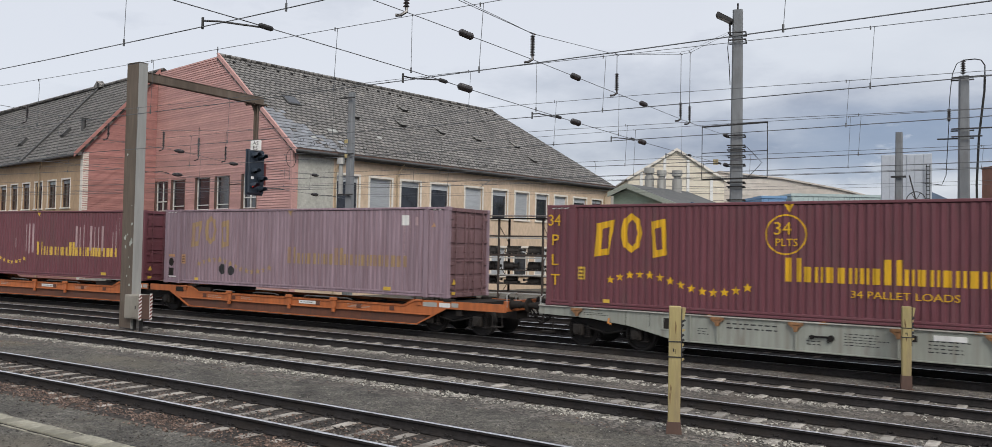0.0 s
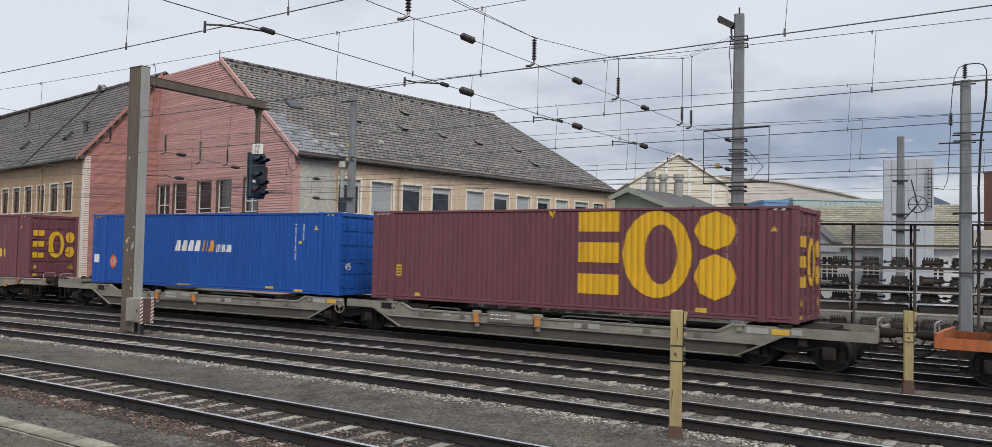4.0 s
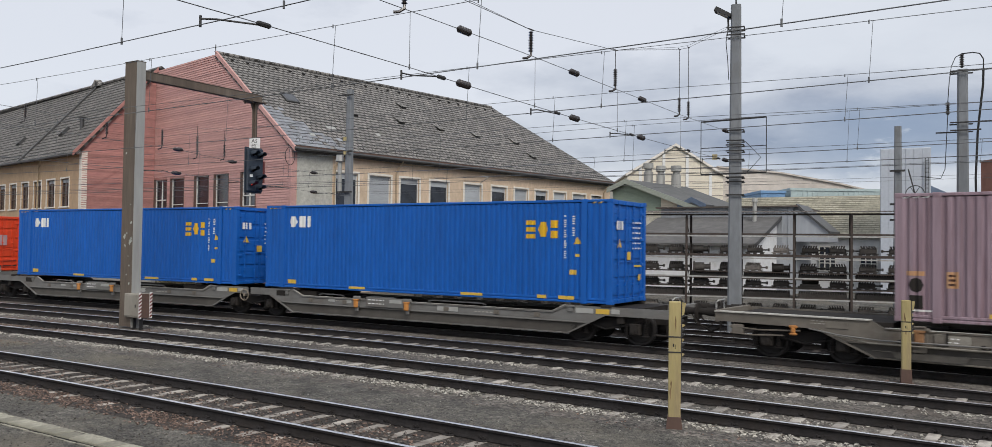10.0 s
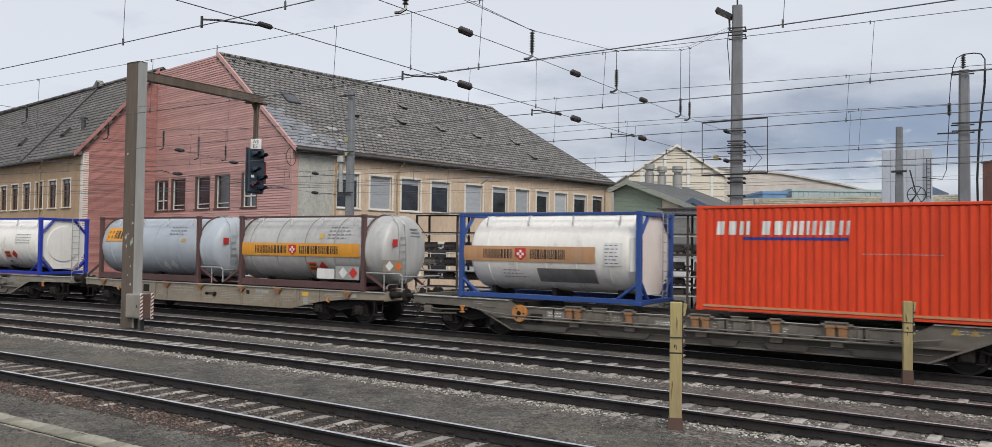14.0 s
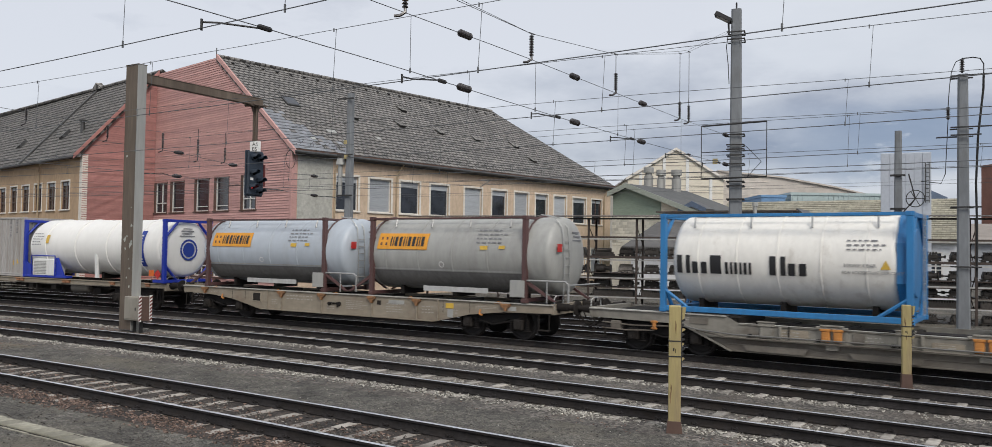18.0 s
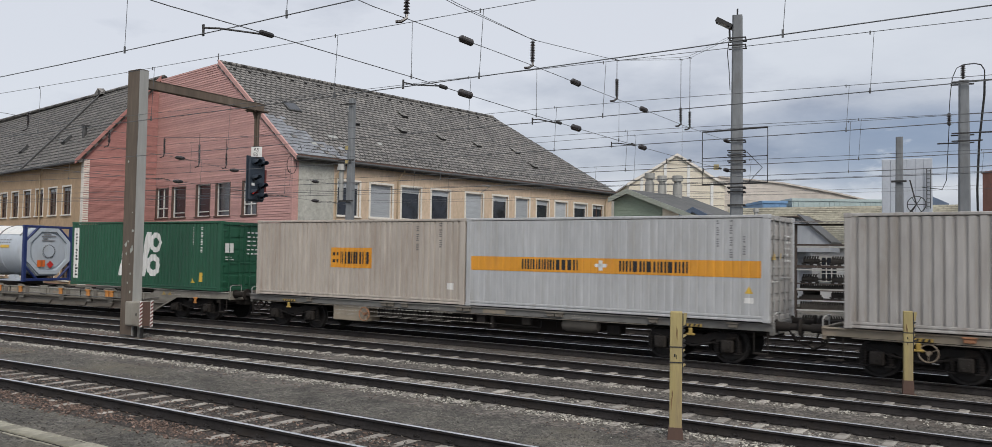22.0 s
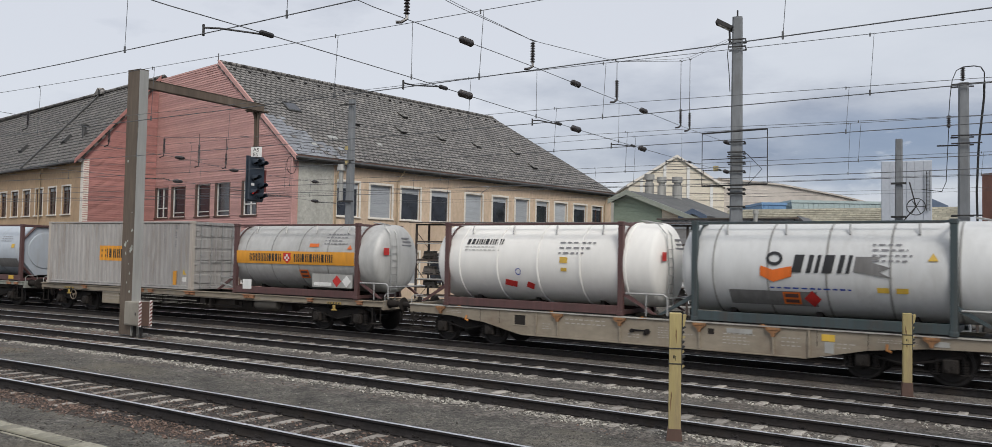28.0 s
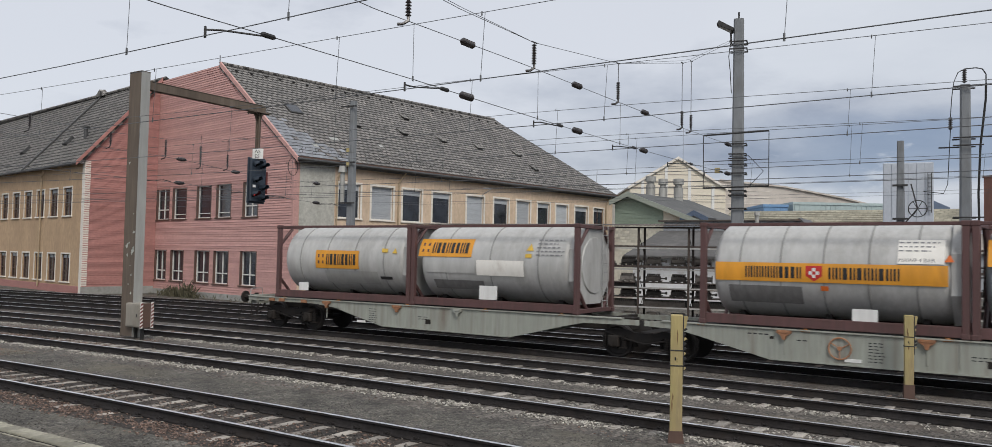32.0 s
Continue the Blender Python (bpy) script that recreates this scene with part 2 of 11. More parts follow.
STREAK = (1.0, 1.0, 0.12)
M = dict(
    ground=material("gravelly_dirt", (0.134, 0.127, 0.112), 0.95, vary=0.5, scale=9, bump=1.0, dirt=0.5, dirt_col=(0.165, 0.145, 0.108), dirt_scale=0.35, cells=0.6, cell_scale=42),
    ballast=material("dark_oily_ballast", (0.142, 0.130, 0.117), 0.95, vary=0.45, scale=9, bump=1.0, dirt=0.4, dirt_col=(0.085, 0.068, 0.056), dirt_scale=0.8, cells=0.7, cell_scale=24),
    stone=material("crushed_limestone", (0.39, 0.37, 0.325), 0.9, vary=0.2, scale=20, bump=0.4, island=0.6),
    brown_stone=material("rust_dusted_stone", (0.195, 0.135, 0.108), 0.95, vary=0.3, scale=20, bump=0.4, island=0.6),
    rail=material("rusty_rail_web", (0.030, 0.027, 0.027), 0.8, 0.0, spec=0.2, vary=0.35, scale=12, bump=0.3, dirt=0.5, dirt_col=(0.03, 0.024, 0.02)),
    rail_top=material("polished_rail_head", (0.80, 0.81, 0.83), 0.42, 1.0, vary=0.15, scale=8, bump=0.05),
    sleeper=material("weathered_concrete_sleeper", (0.34, 0.31, 0.275), 0.9, vary=0.25, scale=10, bump=0.5, dirt=0.55, dirt_col=(0.10, 0.075, 0.06), dirt_scale=3.0, random_by=0.25),
    buried=material("half_buried_sleeper", (0.36, 0.335, 0.30), 0.9, vary=0.3, scale=12, bump=0.5, dirt=0.7, dirt_col=(0.10, 0.08, 0.066), dirt_scale=4.0, random_by=0.35),
    # Dark brown crumbs, blackened further in place of shaded depth between sleepers.
    crumb_ballast=material("rust_shade_ballast", (0.052, 0.042, 0.036), 0.95, vary=0.5, scale=9, bump=1.0, dirt=0.4, dirt_col=(0.05, 0.038, 0.031), dirt_scale=0.8, cells=0.7, cell_scale=24),
    # Near-black ballast: the shade under the train is put into its colour.
    shade_ballast=material("shade_black_ballast", (0.024, 0.021, 0.020), 0.9, spec=0.2, vary=0.5, scale=9, bump=1.0, cells=0.7, cell_scale=24),
    wood=material("tarred_timber_sleeper", (0.07, 0.055, 0.045), 0.9, vary=0.35, scale=8, bump=0.6, random_by=0.3),
    slab=material("concrete_slab", (0.31, 0.295, 0.235), 0.9, vary=0.3, scale=14, bump=0.5, dirt=0.5, dirt_col=(0.22, 0.21, 0.155), random_by=0.3),
    concrete=material("mast_concrete", (0.205, 0.218, 0.23), 0.9, vary=0.15, scale=5, bump=0.3, dirt=0.25, dirt_col=(0.14, 0.13, 0.12), stretch=(1, 1, 0.3)),
    steel=material("dull_galvanised_steel", (0.15, 0.122, 0.099), 0.8, 0.0, spec=0.15, vary=0.2, scale=6, bump=0.15, dirt=0.45, dirt_col=(0.125, 0.095, 0.075), stretch=STREAK),
    cabinet=material("grey_brown_cabinet_paint", (0.285, 0.265, 0.225), 0.7, vary=0.15, scale=5, bump=0.1, dirt=0.35, dirt_col=(0.17, 0.14, 0.115), stretch=(1, 1, 0.4)),
    old_paint=material("flaking_pale_paint", (0.42, 0.44, 0.40), 0.85, vary=0.25, scale=9, bump=0.1),
    steel_light=material("galvanised_flange", (0.38, 0.38, 0.36), 0.55, 0.2, vary=0.15, scale=5, bump=0.1, dirt=0.25, dirt_col=(0.3, 0.27, 0.23), stretch=STREAK),
    dark_steel=material("dark_iron", (0.035, 0.034, 0.034), 0.6, 0.1, vary=0.3, scale=8, bump=0.2),
    wire=material("weathered_wire", (0.13, 0.135, 0.14), 0.55, 0.4, vary=0.1, scale=3, bump=0),
    insulator=material("brown_porcelain", (0.035, 0.03, 0.03), 0.25, vary=0.1, scale=5, bump=0),
    rust_stain=material("brown_rust_run", (0.21, 0.135, 0.065), 0.9, vary=0.3, scale=20, bump=0.1),
    yellow=material("faded_yellow_paint", (0.45, 0.37, 0.165), 0.8, vary=0.25, scale=7, bump=0.3, dirt=0.85, dirt_col=(0.25, 0.195, 0.115), dirt_scale=6.0, stretch=STREAK),
    black=material("black_rubber", (0.018, 0.018, 0.018), 0.8, vary=0.2, bump=0.1),
    signal=material("signal_black_enamel", (0.026, 0.038, 0.056), 0.5, vary=0.2, bump=0.05),
    red_lamp=glow("red_signal_lens", (0.75, 0.03, 0.02), 0.6),
    lens_off=material("dark_lens", (0.02, 0.02, 0.022), 0.15, vary=0.1, bump=0),
    white=material("white_enamel", (0.72, 0.72, 0.70), 0.6, vary=0.08, scale=6, bump=0.05, dirt=0.15, dirt_col=(0.4, 0.38, 0.35)),
    red=material("red_enamel", (0.15, 0.03, 0.025), 0.6, vary=0.12, bump=0.05),
    pink=material("pink_painted_boards", (0.56, 0.325, 0.295), 0.8, vary=0.10, scale=5, bump=0.25, dirt=0.25, dirt_col=(0.46, 0.26, 0.23), dirt_scale=0.7, stretch=(1, 1, 2.5), island=0.14),
    # Wing boards and plinth: darker and redder than the gable's boards.
    pink_dark=material("dark_red_painted_boards", (0.41, 0.20, 0.178), 0.85, vary=0.12, scale=5, bump=0.25, dirt=0.3, dirt_col=(0.33, 0.155, 0.135), dirt_scale=0.7, stretch=(1, 1, 2.5), island=0.16),
    # Wing's ochre stucco, its base lowered for the shade on that face.
    stucco=material("ochre_stucco", (0.49, 0.345, 0.215), 0.95, vary=0.14, scale=5, bump=0.35, bump_scale=30, dirt=0.5, dirt_col=(0.40, 0.28, 0.18), dirt_scale=0.6, stretch=(1, 1, 0.5)),
    # Long wall's pinker stucco, lightened in place of light it lacks.
    lit_stucco=material("lit_sand_stucco", (0.63, 0.49, 0.36), 0.95, vary=0.12, scale=5, bump=0.35, bump_scale=30, dirt=0.45, dirt_col=(0.47, 0.355, 0.25), dirt_scale=0.6, stretch=(1, 1, 0.5)),
    bare=material("bare_grey_render", (0.47, 0.465, 0.42), 0.95, vary=0.2, scale=6, bump=0.35, dirt=0.5, dirt_col=(0.36, 0.35, 0.31), dirt_scale=1.6),
    trim=material("pale_stone_surround", (0.74, 0.70, 0.63), 0.85, vary=0.08, bump=0.15),
    plinth=material("grey_plinth", (0.33, 0.33, 0.31), 0.9, vary=0.15, bump=0.3, dirt=0.3, dirt_col=(0.16, 0.16, 0.14)),
    pane=material("dark_window_glass", (0.03, 0.035, 0.045), 0.08, vary=0.4, scale=1.5, bump=0.02, spec=0.8),
    blind=material("lowered_grey_blind", (0.40, 0.425, 0.45), 0.5, vary=0.12, scale=2, bump=0.05, stretch=(1, 1, 12), random_by=0.15),
    sash=material("white_window_sash", (0.66, 0.65, 0.62), 0.6, vary=0.06, bump=0.05),
    board_dark=material("brown_board", (0.11, 0.065, 0.05), 0.7, vary=0.15, bump=0.1),
    gutter=material("zinc_gutter", (0.10, 0.10, 0.10), 0.5, 0.5, vary=0.2, bump=0.1),
    pipe=material("painted_downpipe", (0.40, 0.31, 0.20), 0.6, vary=0.15, bump=0.1),
    green_board=material("grey_green_boards", (0.28, 0.345, 0.275), 0.8, vary=0.1, scale=3, bump=0.2, stretch=(1, 1, 4)),
    green_trim=material("green_fascia", (0.33, 0.36, 0.31), 0.7, vary=0.1, bump=0.1),
    cream_sheet=material("cream_sheet_cladding", (0.72, 0.66, 0.54), 0.7, vary=0.08, scale=2, bump=0.1, stretch=(1, 1, 3)),
    pale_roof=material("pale_sheet_roof", (0.56, 0.51, 0.46), 0.7, vary=0.12, scale=1, bump=0.1),
    blue_sheet=material("blue_sheet_cladding", (0.16, 0.30, 0.50), 0.6, vary=0.1, bump=0.05),
    teal_sheet=material("teal_sheet_cladding", (0.41, 0.50, 0.50), 0.6, vary=0.1, bump=0.05),
    pale_tower=material("pale_blue_grey_panels", (0.45, 0.485, 0.54), 0.55, vary=0.06, bump=0.05),
    far_tiles=material("brown_grey_tiles", (0.30, 0.265, 0.235), 0.8, vary=0.2, scale=1.5, bump=0.2, stretch=(1, 4, 1)),
    grey_felt=material("grey_felt_roof", (0.105, 0.108, 0.108), 0.9, vary=0.15, scale=2, bump=0.2, dirt=0.3, dirt_col=(0.15, 0.148, 0.14)),
    hood_blue=material("dull_blue_boards", (0.11, 0.15, 0.22), 0.7, vary=0.15, bump=0.1),
    grey_sheet=material("grey_sheet_cladding", (0.34, 0.36, 0.39), 0.6, vary=0.1, scale=3, bump=0.1, stretch=(1, 1, 0.3), dirt=0.25, dirt_col=(0.26, 0.26, 0.26)),
    cream_pale=material("pale_cream_shingle", (0.60, 0.575, 0.49), 0.8, vary=0.12, scale=3, bump=0.2, dirt=0.3, dirt_col=(0.42, 0.39, 0.33), random_by=0.2),
    lime_wash=material("chalky_white_wall", (0.68, 0.69, 0.70), 0.9, vary=0.08, scale=3, bump=0.2, dirt=0.3, dirt_col=(0.5, 0.49, 0.46)),
    dark_felt=material("dark_felt_roof", (0.115, 0.112, 0.11), 0.9, vary=0.2, scale=2, bump=0.2, dirt=0.3, dirt_col=(0.17, 0.165, 0.155)),
    brick_far=material("red_brown_render", (0.24, 0.11, 0.08), 0.85, vary=0.15, bump=0.2),
    corrugated=material("rusty_corrugated_sheet", (0.11, 0.095, 0.085), 0.75, 0.2, vary=0.3, scale=3, bump=0.2, dirt=0.4, dirt_col=(0.13, 0.07, 0.045)),
    rack=material("brown_rack_steel", (0.075, 0.058, 0.05), 0.7, 0.3, vary=0.25, scale=4, bump=0.2),
    beam=material("pale_rack_beam", (0.40, 0.40, 0.385), 0.7, vary=0.12, bump=0.1, dirt=0.3, dirt_col=(0.25, 0.2, 0.16)),
    part_iron=material("greasy_cast_iron", (0.062, 0.055, 0.049), 0.55, 0.4, vary=0.35, scale=7, bump=0.4, random_by=0.5),
    part_pale=material("dusty_spare_casting", (0.22, 0.20, 0.18), 0.75, 0.2, vary=0.3, scale=7, bump=0.4, random_by=0.4),
    weed=material("weeds", (0.10, 0.092, 0.055), 0.9, vary=0.35, scale=4, bump=0.2, island=0.5),
)


def roof_tiles(name, base, tile_w, tile_h, patch, joint=0.17, spread=1.0):
    """Overlapping slates laid in rows, with lichen and pale repairs; x runs along the eave and y up the slope."""
    m = material(name, base, 0.8, vary=0.25, scale=4, bump=0.2, dirt=0.35, dirt_col=patch, dirt_scale=0.7)
    nt = m.node_tree
    bs = nt.nodes["Principled BSDF"]
    co = nt.nodes.new("ShaderNodeTexCoord")
    br = nt.nodes.new("ShaderNodeTexBrick")
    br.inputs["Scale"].default_value = 1.0
    br.inputs["Brick Width"].default_value, br.inputs["Row Height"].default_value = tile_w, tile_h
    br.inputs["Mortar Size"].default_value, br.inputs["Mortar Smooth"].default_value = 0.034, 0.1
    br.inputs["Color1"].default_value, br.inputs["Color2"].default_value = (1 - 0.28 * spread,) * 3 + (1,), (1 + 0.34 * spread, 1 + 0.30 * spread, 1 + 0.26 * spread, 1)
    br.inputs["Mortar"].default_value = (joint, joint * 0.97, joint * 0.94, 1)
    nt.links.new(co.outputs["Object"], br.inputs["Vector"])
    old = bs.inputs["Base Color"].links[0].from_socket
    mx = nt.nodes.new("ShaderNodeMixRGB")
    mx.blend_type = "MULTIPLY"
    mx.inputs[0].default_value = 1.0
    nt.links.new(old, mx.inputs[1])
    nt.links.new(br.outputs["Color"], mx.inputs[2])
    nt.links.new(mx.outputs[0], bs.inputs["Base Color"])
    return m


M["slate"] = roof_tiles("grey_brown_slates", (0.210, 0.203, 0.195), 0.36, 0.36, (0.27, 0.26, 0.24), 0.22, 0.75)

# Darker copy of the roof slates: the wing's shade is put into the colour.
M["shade_slate"] = roof_tiles("shaded_slates", (0.165, 0.158, 0.148), 0.36, 0.36, (0.21, 0.205, 0.19), 0.22, 0.85)

M["tan_tiles"] = roof_tiles("tan_brown_tiles", (0.335, 0.32, 0.25), 0.5, 0.35, (0.28, 0.265, 0.21), 0.78, 0.5)


# ---- mesh building ----
class Shape:
    """Collects faces for one mesh."""

    def __init__(self):
        self.v, self.f = [], []

    def add(self, verts, faces):
        n = len(self.v)
        self.v += [tuple(p) for p in verts]
        self.f += [tuple(n + i for i in fc) for fc in faces]
        return self

    def box(self, x0, x1, y0, y1, z0, z1, c=0.0):
        if c <= 0:
            return self.add([(x, y, z) for x in (x0, x1) for y in (y0, y1) for z in (z0, z1)],
                            [(0, 1, 3, 2), (4, 6, 7, 5), (0, 4, 5, 1), (2, 3, 7, 6), (0, 2, 6, 4), (1, 5, 7, 3)])
        c = min(c, abs(x1 - x0) * 0.45, abs(y1 - y0) * 0.45, abs(z1 - z0) * 0.45)
        vs, idx = [], {}
        for ix, (x, xi) in enumerate(((x0, x0 + c), (x1, x1 - c))):
            for iy, (y, yi) in enumerate(((y0, y0 + c), (y1, y1 - c))):
                for iz, (z, zi) in enumerate(((z0, z0 + c), (z1, z1 - c))):
                    for k, p in enumerate(((x, yi, zi), (xi, y, zi), (xi, yi, z))):
                        idx[ix, iy, iz, k] = len(vs)
                        vs.append(p)
        g = lambda a, b, d, k: idx[a, b, d, k]
        fs = []
        for s in (0, 1):
            fs.append([g(s, 0, 0, 0), g(s, 1, 0, 0), g(s, 1, 1, 0), g(s, 0, 1, 0)][:: 1 if s else -1])
            fs.append([g(0, s, 0, 1), g(1, s, 0, 1), g(1, s, 1, 1), g(0, s, 1, 1)][:: -1 if s else 1])
            fs.append([g(0, 0, s, 2), g(1, 0, s, 2), g(1, 1, s, 2), g(0, 1, s, 2)][:: 1 if s else -1])
        for a in (0, 1):
            for b in (0, 1):
                fs.append([g(0, a, b, 1), g(1, a, b, 1), g(1, a, b, 2), g(0, a, b, 2)][:: 1 if a != b else -1])
                fs.append([g(a, 0, b, 0), g(a, 1, b, 0), g(a, 1, b, 2), g(a, 0, b, 2)][:: -1 if a != b else 1])
                fs.append([g(a, b, 0, 0), g(a, b, 1, 0), g(a, b, 1, 1), g(a, b, 0, 1)][:: 1 if a != b else -1])
                for d in (0, 1):
                    fs.append([g(a, b, d, 0), g(a, b, d, 1), g(a, b, d, 2)][:: 1 if (a + b + d) % 2 else -1])
        return self.add(vs, fs)

    def prism(self, poly, y0, y1):
        """A polygon in x, z drawn out along y."""
        n = len(poly)
        area = sum(poly[i][0] * poly[(i + 1) % n][1] - poly[(i + 1) % n][0] * poly[i][1] for i in range(n))
        if area < 0:
            poly = poly[::-1]
        fs = [tuple(range(n)), tuple(range(2 * n - 1, n - 1, -1))] + [(i, n + i, n + (i + 1) % n, (i + 1) % n) for i in range(n)]
        return self.add([(x, y0, z) for x, z in poly] + [(x, y1, z) for x, z in poly], fs)

    def cyl(self, p0, p1, r0, r1=None, n=12, caps=True):
        p0, p1 = Vector(p0), Vector(p1)
        r1 = r0 if r1 is None else r1
        d = (p1 - p0).normalized()
        s = d.orthogonal().normalized()
        q = d.cross(s)
        ring = [s * math.cos(2 * math.pi * i / n) + q * math.sin(2 * math.pi * i / n) for i in range(n)]
        fs = [(i, (i + 1) % n, n + (i + 1) % n, n + i) for i in range(n)]
        if caps:
            fs += [tuple(range(n - 1, -1, -1)), tuple(range(n, 2 * n))]
        return self.add([p0 + e * r0 for e in ring] + [p1 + e * r1 for e in ring], fs)

    def tube(self, pts, r, n=6):
        """A bent round bar along points."""
        pts = [Vector(p) for p in pts]
        vs, fs = [], []
        side = None
        for i, p in enumerate(pts):
            d = (pts[min(i + 1, len(pts) - 1)] - pts[max(i - 1, 0)]).normalized()
            side = d.orthogonal().normalized() if side is None else (side - d * side.dot(d)).normalized()
            q = d.cross(side)
            vs += [p + (side * math.cos(2 * math.pi * k / n) + q * math.sin(2 * math.pi * k / n)) * r for k in range(n)]
        for i in range(len(pts) - 1):
            fs += [(i * n + k, i * n + (k + 1) % n, (i + 1) * n + (k + 1) % n, (i + 1) * n + k) for k in range(n)]
        m = (len(pts) - 1) * n
        return self.add(vs, fs + [tuple(range(n - 1, -1, -1)), tuple(range(m, m + n))])

    def ball(self, c, r, n=8, squash=1.0):
        prof = [(-r * math.cos(math.pi * k / n) * squash, r * math.sin(math.pi * k / n)) for k in range(n + 1)]
        return self.lathe(prof, n + 2, c, "z")

    def lathe(self, prof, n=24, centre=(0, 0, 0), axis="x"):
        """A profile of (along, radius) turned about an axis."""
        cx, cy, cz = centre
        vs, fs = [], []
        for a, r in prof:
            for i in range(n):
                c, s = r * math.cos(2 * math.pi * i / n), r * math.sin(2 * math.pi * i / n)
                vs.append((cx + a, cy + c, cz + s) if axis == "x" else (cx + s, cy + a, cz + c) if axis == "y" else (cx + c, cy + s, cz + a))
        for k in range(len(prof) - 1):
            fs += [(k * n + i, k * n + (i + 1) % n, (k + 1) * n + (i + 1) % n, (k + 1) * n + i) for i in range(n)]
        fs += [tuple(range(n - 1, -1, -1)), tuple(range((len(prof) - 1) * n, len(prof) * n))]
        return self.add(vs, fs)

    def weld(self, grid=0.002):
        """Joins corners that lie together."""
        seen, index, out = {}, [], []
        for p in self.v:
            key = tuple(round(c / grid) for c in p)
            if key not in seen:
                seen[key] = len(out)
                out.append(p)
            index.append(seen[key])
        self.v, self.f = out, [t for t in (tuple(dict.fromkeys(index[i] for i in f)) for f in self.f) if len(t) > 2]
        return self

    def mesh(self, name, mat, sharp=32):
        me = bpy.data.meshes.new(name)
        me.from_pydata(self.v, [], self.f)
        me.validate()
        me.materials.append(mat)
        me.polygons.foreach_set("use_smooth", [True] * len(me.polygons))
        me.set_sharp_from_angle(angle=radians(sharp))
        return me


def part(name, shape, mat, parent=None, label="", at=None, sharp=32):
    """Links a Shape (or a finished mesh) as one mesh object under a thing or a part."""
    me = shape if isinstance(shape, bpy.types.Mesh) else shape.mesh(name, M[mat] if isinstance(mat, str) else mat, sharp)
    ob = new(name, me)
    ob.parent = parent
    if at is not None:
        ob.matrix_basis = at
    return tagged(ob, label, kind="stuff" if name in JOINED else "")


JOINED = ("slate_course", "ridge_tiles", "snow_guard", "stencilling", "serial_bar", "data_bar", "dropper", "black_stripe", "name_shape", "pale_strip", "zinc_flashing", "roof_hooks", "brake_rigging", "spring_nest", "underframe", "peeled_patch")


def thing(name, label, category, at=None, group="", kind=""):
    ob = new(name)
    ob.empty_display_size = 0.3
    if at is not None:
        ob.matrix_basis = at
    return tagged(ob, label, category, group, kind)


# ---- the line of the tracks: one bend, straight beyond it ----
BEND_X, BEND_R, BEND_Y = -17.0, 257.2, 22.112 - 257.2
BEND_END = 75.0


MESHES = {}


def shared(key, make, mat, sharp=32):
    """One mesh for all alike parts."""
    if (key, mat) not in MESHES:
        MESHES[key, mat] = make().mesh(key if isinstance(key, str) else key[0], M[mat], sharp)
    return MESHES[key, mat]


def on_track(u, off=0.0, z=0.0):
    """The place and heading (degrees) u metres along the train's track, off metres further from the camera's side."""
    c = max(-BEND_END, min(BEND_END, u))
    a = c / BEND_R
    x, y = BEND_X + (BEND_R + off) * math.sin(a), BEND_Y + (BEND_R + off) * math.cos(a)
    x, y = x + (u - c) * math.cos(a), y - (u - c) * math.sin(a)
    return x, y, z, -math.degrees(a)


def track_pose(u, off=0.0, z=0.0):
    x, y, z, h = on_track(u, off, z)
    return pose(x, y, z, 0, 0, h)


OFFS = dict(track_1=9.75 - 22.112, track_2=14.51 - 22.112, track_3=18.344 - 22.112, track_4=0.0, track_5=25.9 - 22.112, track_6=29.8 - 22.112)
GROUND_Z = -0.19


def strip(shape, profile, off, us, closed=True):
    """Draws a cross-section of (sideways, height) along a track."""
    n = len(profile)
    vs, fs = [], []
    for u in us:
        for s, z in profile:
            x, y, _, _ = on_track(u, off + s)
            vs.append((x, y, z))
    for k in range(len(us) - 1):
        for i in range(n if closed else n - 1):
            j = (i + 1) % n
            fs.append((k * n + i, k * n + j, (k + 1) * n + j, (k + 1) * n + i))
    if closed:
        fs += [tuple(range(n)), tuple(range(len(us) * n - 1, (len(us) - 1) * n - 1, -1))]
    return shape.add(vs, fs)


# ---- ground and tracks ----
def build_ground():
    s = Shape()
    s.add([(-2500, -2500, GROUND_Z), (2500, -2500, GROUND_Z), (2500, 2500, GROUND_Z), (-2500, 2500, GROUND_Z)], [(0, 1, 2, 3)])
    tagged(part("ground", s, "ground"), "dark gravelly yard ground with patches of dust", "ground", kind="structure")


build_ground()


def steps(a, b, d):
    n = max(2, int(round((b - a) / d)) + 1)
    return [a + (b - a) * i / (n - 1) for i in range(n)]


RAIL = [(-0.075, -0.172), (0.075, -0.172), (0.075, -0.161), (0.018, -0.142), (0.009, -0.125), (0.009, -0.05), (0.036, -0.036), (0.036, -0.004), (-0.036, -0.004), (-0.036, -0.036), (-0.009, -0.05), (-0.009, -0.125), (-0.018, -0.142), (-0.075, -0.161)]
HEAD = [(-0.036, -0.0035), (0.036, -0.0035), (0.028, 0.0), (-0.028, 0.0)]
TRACK_LABELS = dict(track_1="railway track with pale concrete sleepers in dark ballast", track_2="railway track sunk in stony ballast, sleepers nearly buried",
                    track_3="railway track in dark ballast with loose stones", track_4="railway track that carries the freight train",
                    track_5="rusty siding track behind the freight train", track_6="rusty siding track beside the pink building")


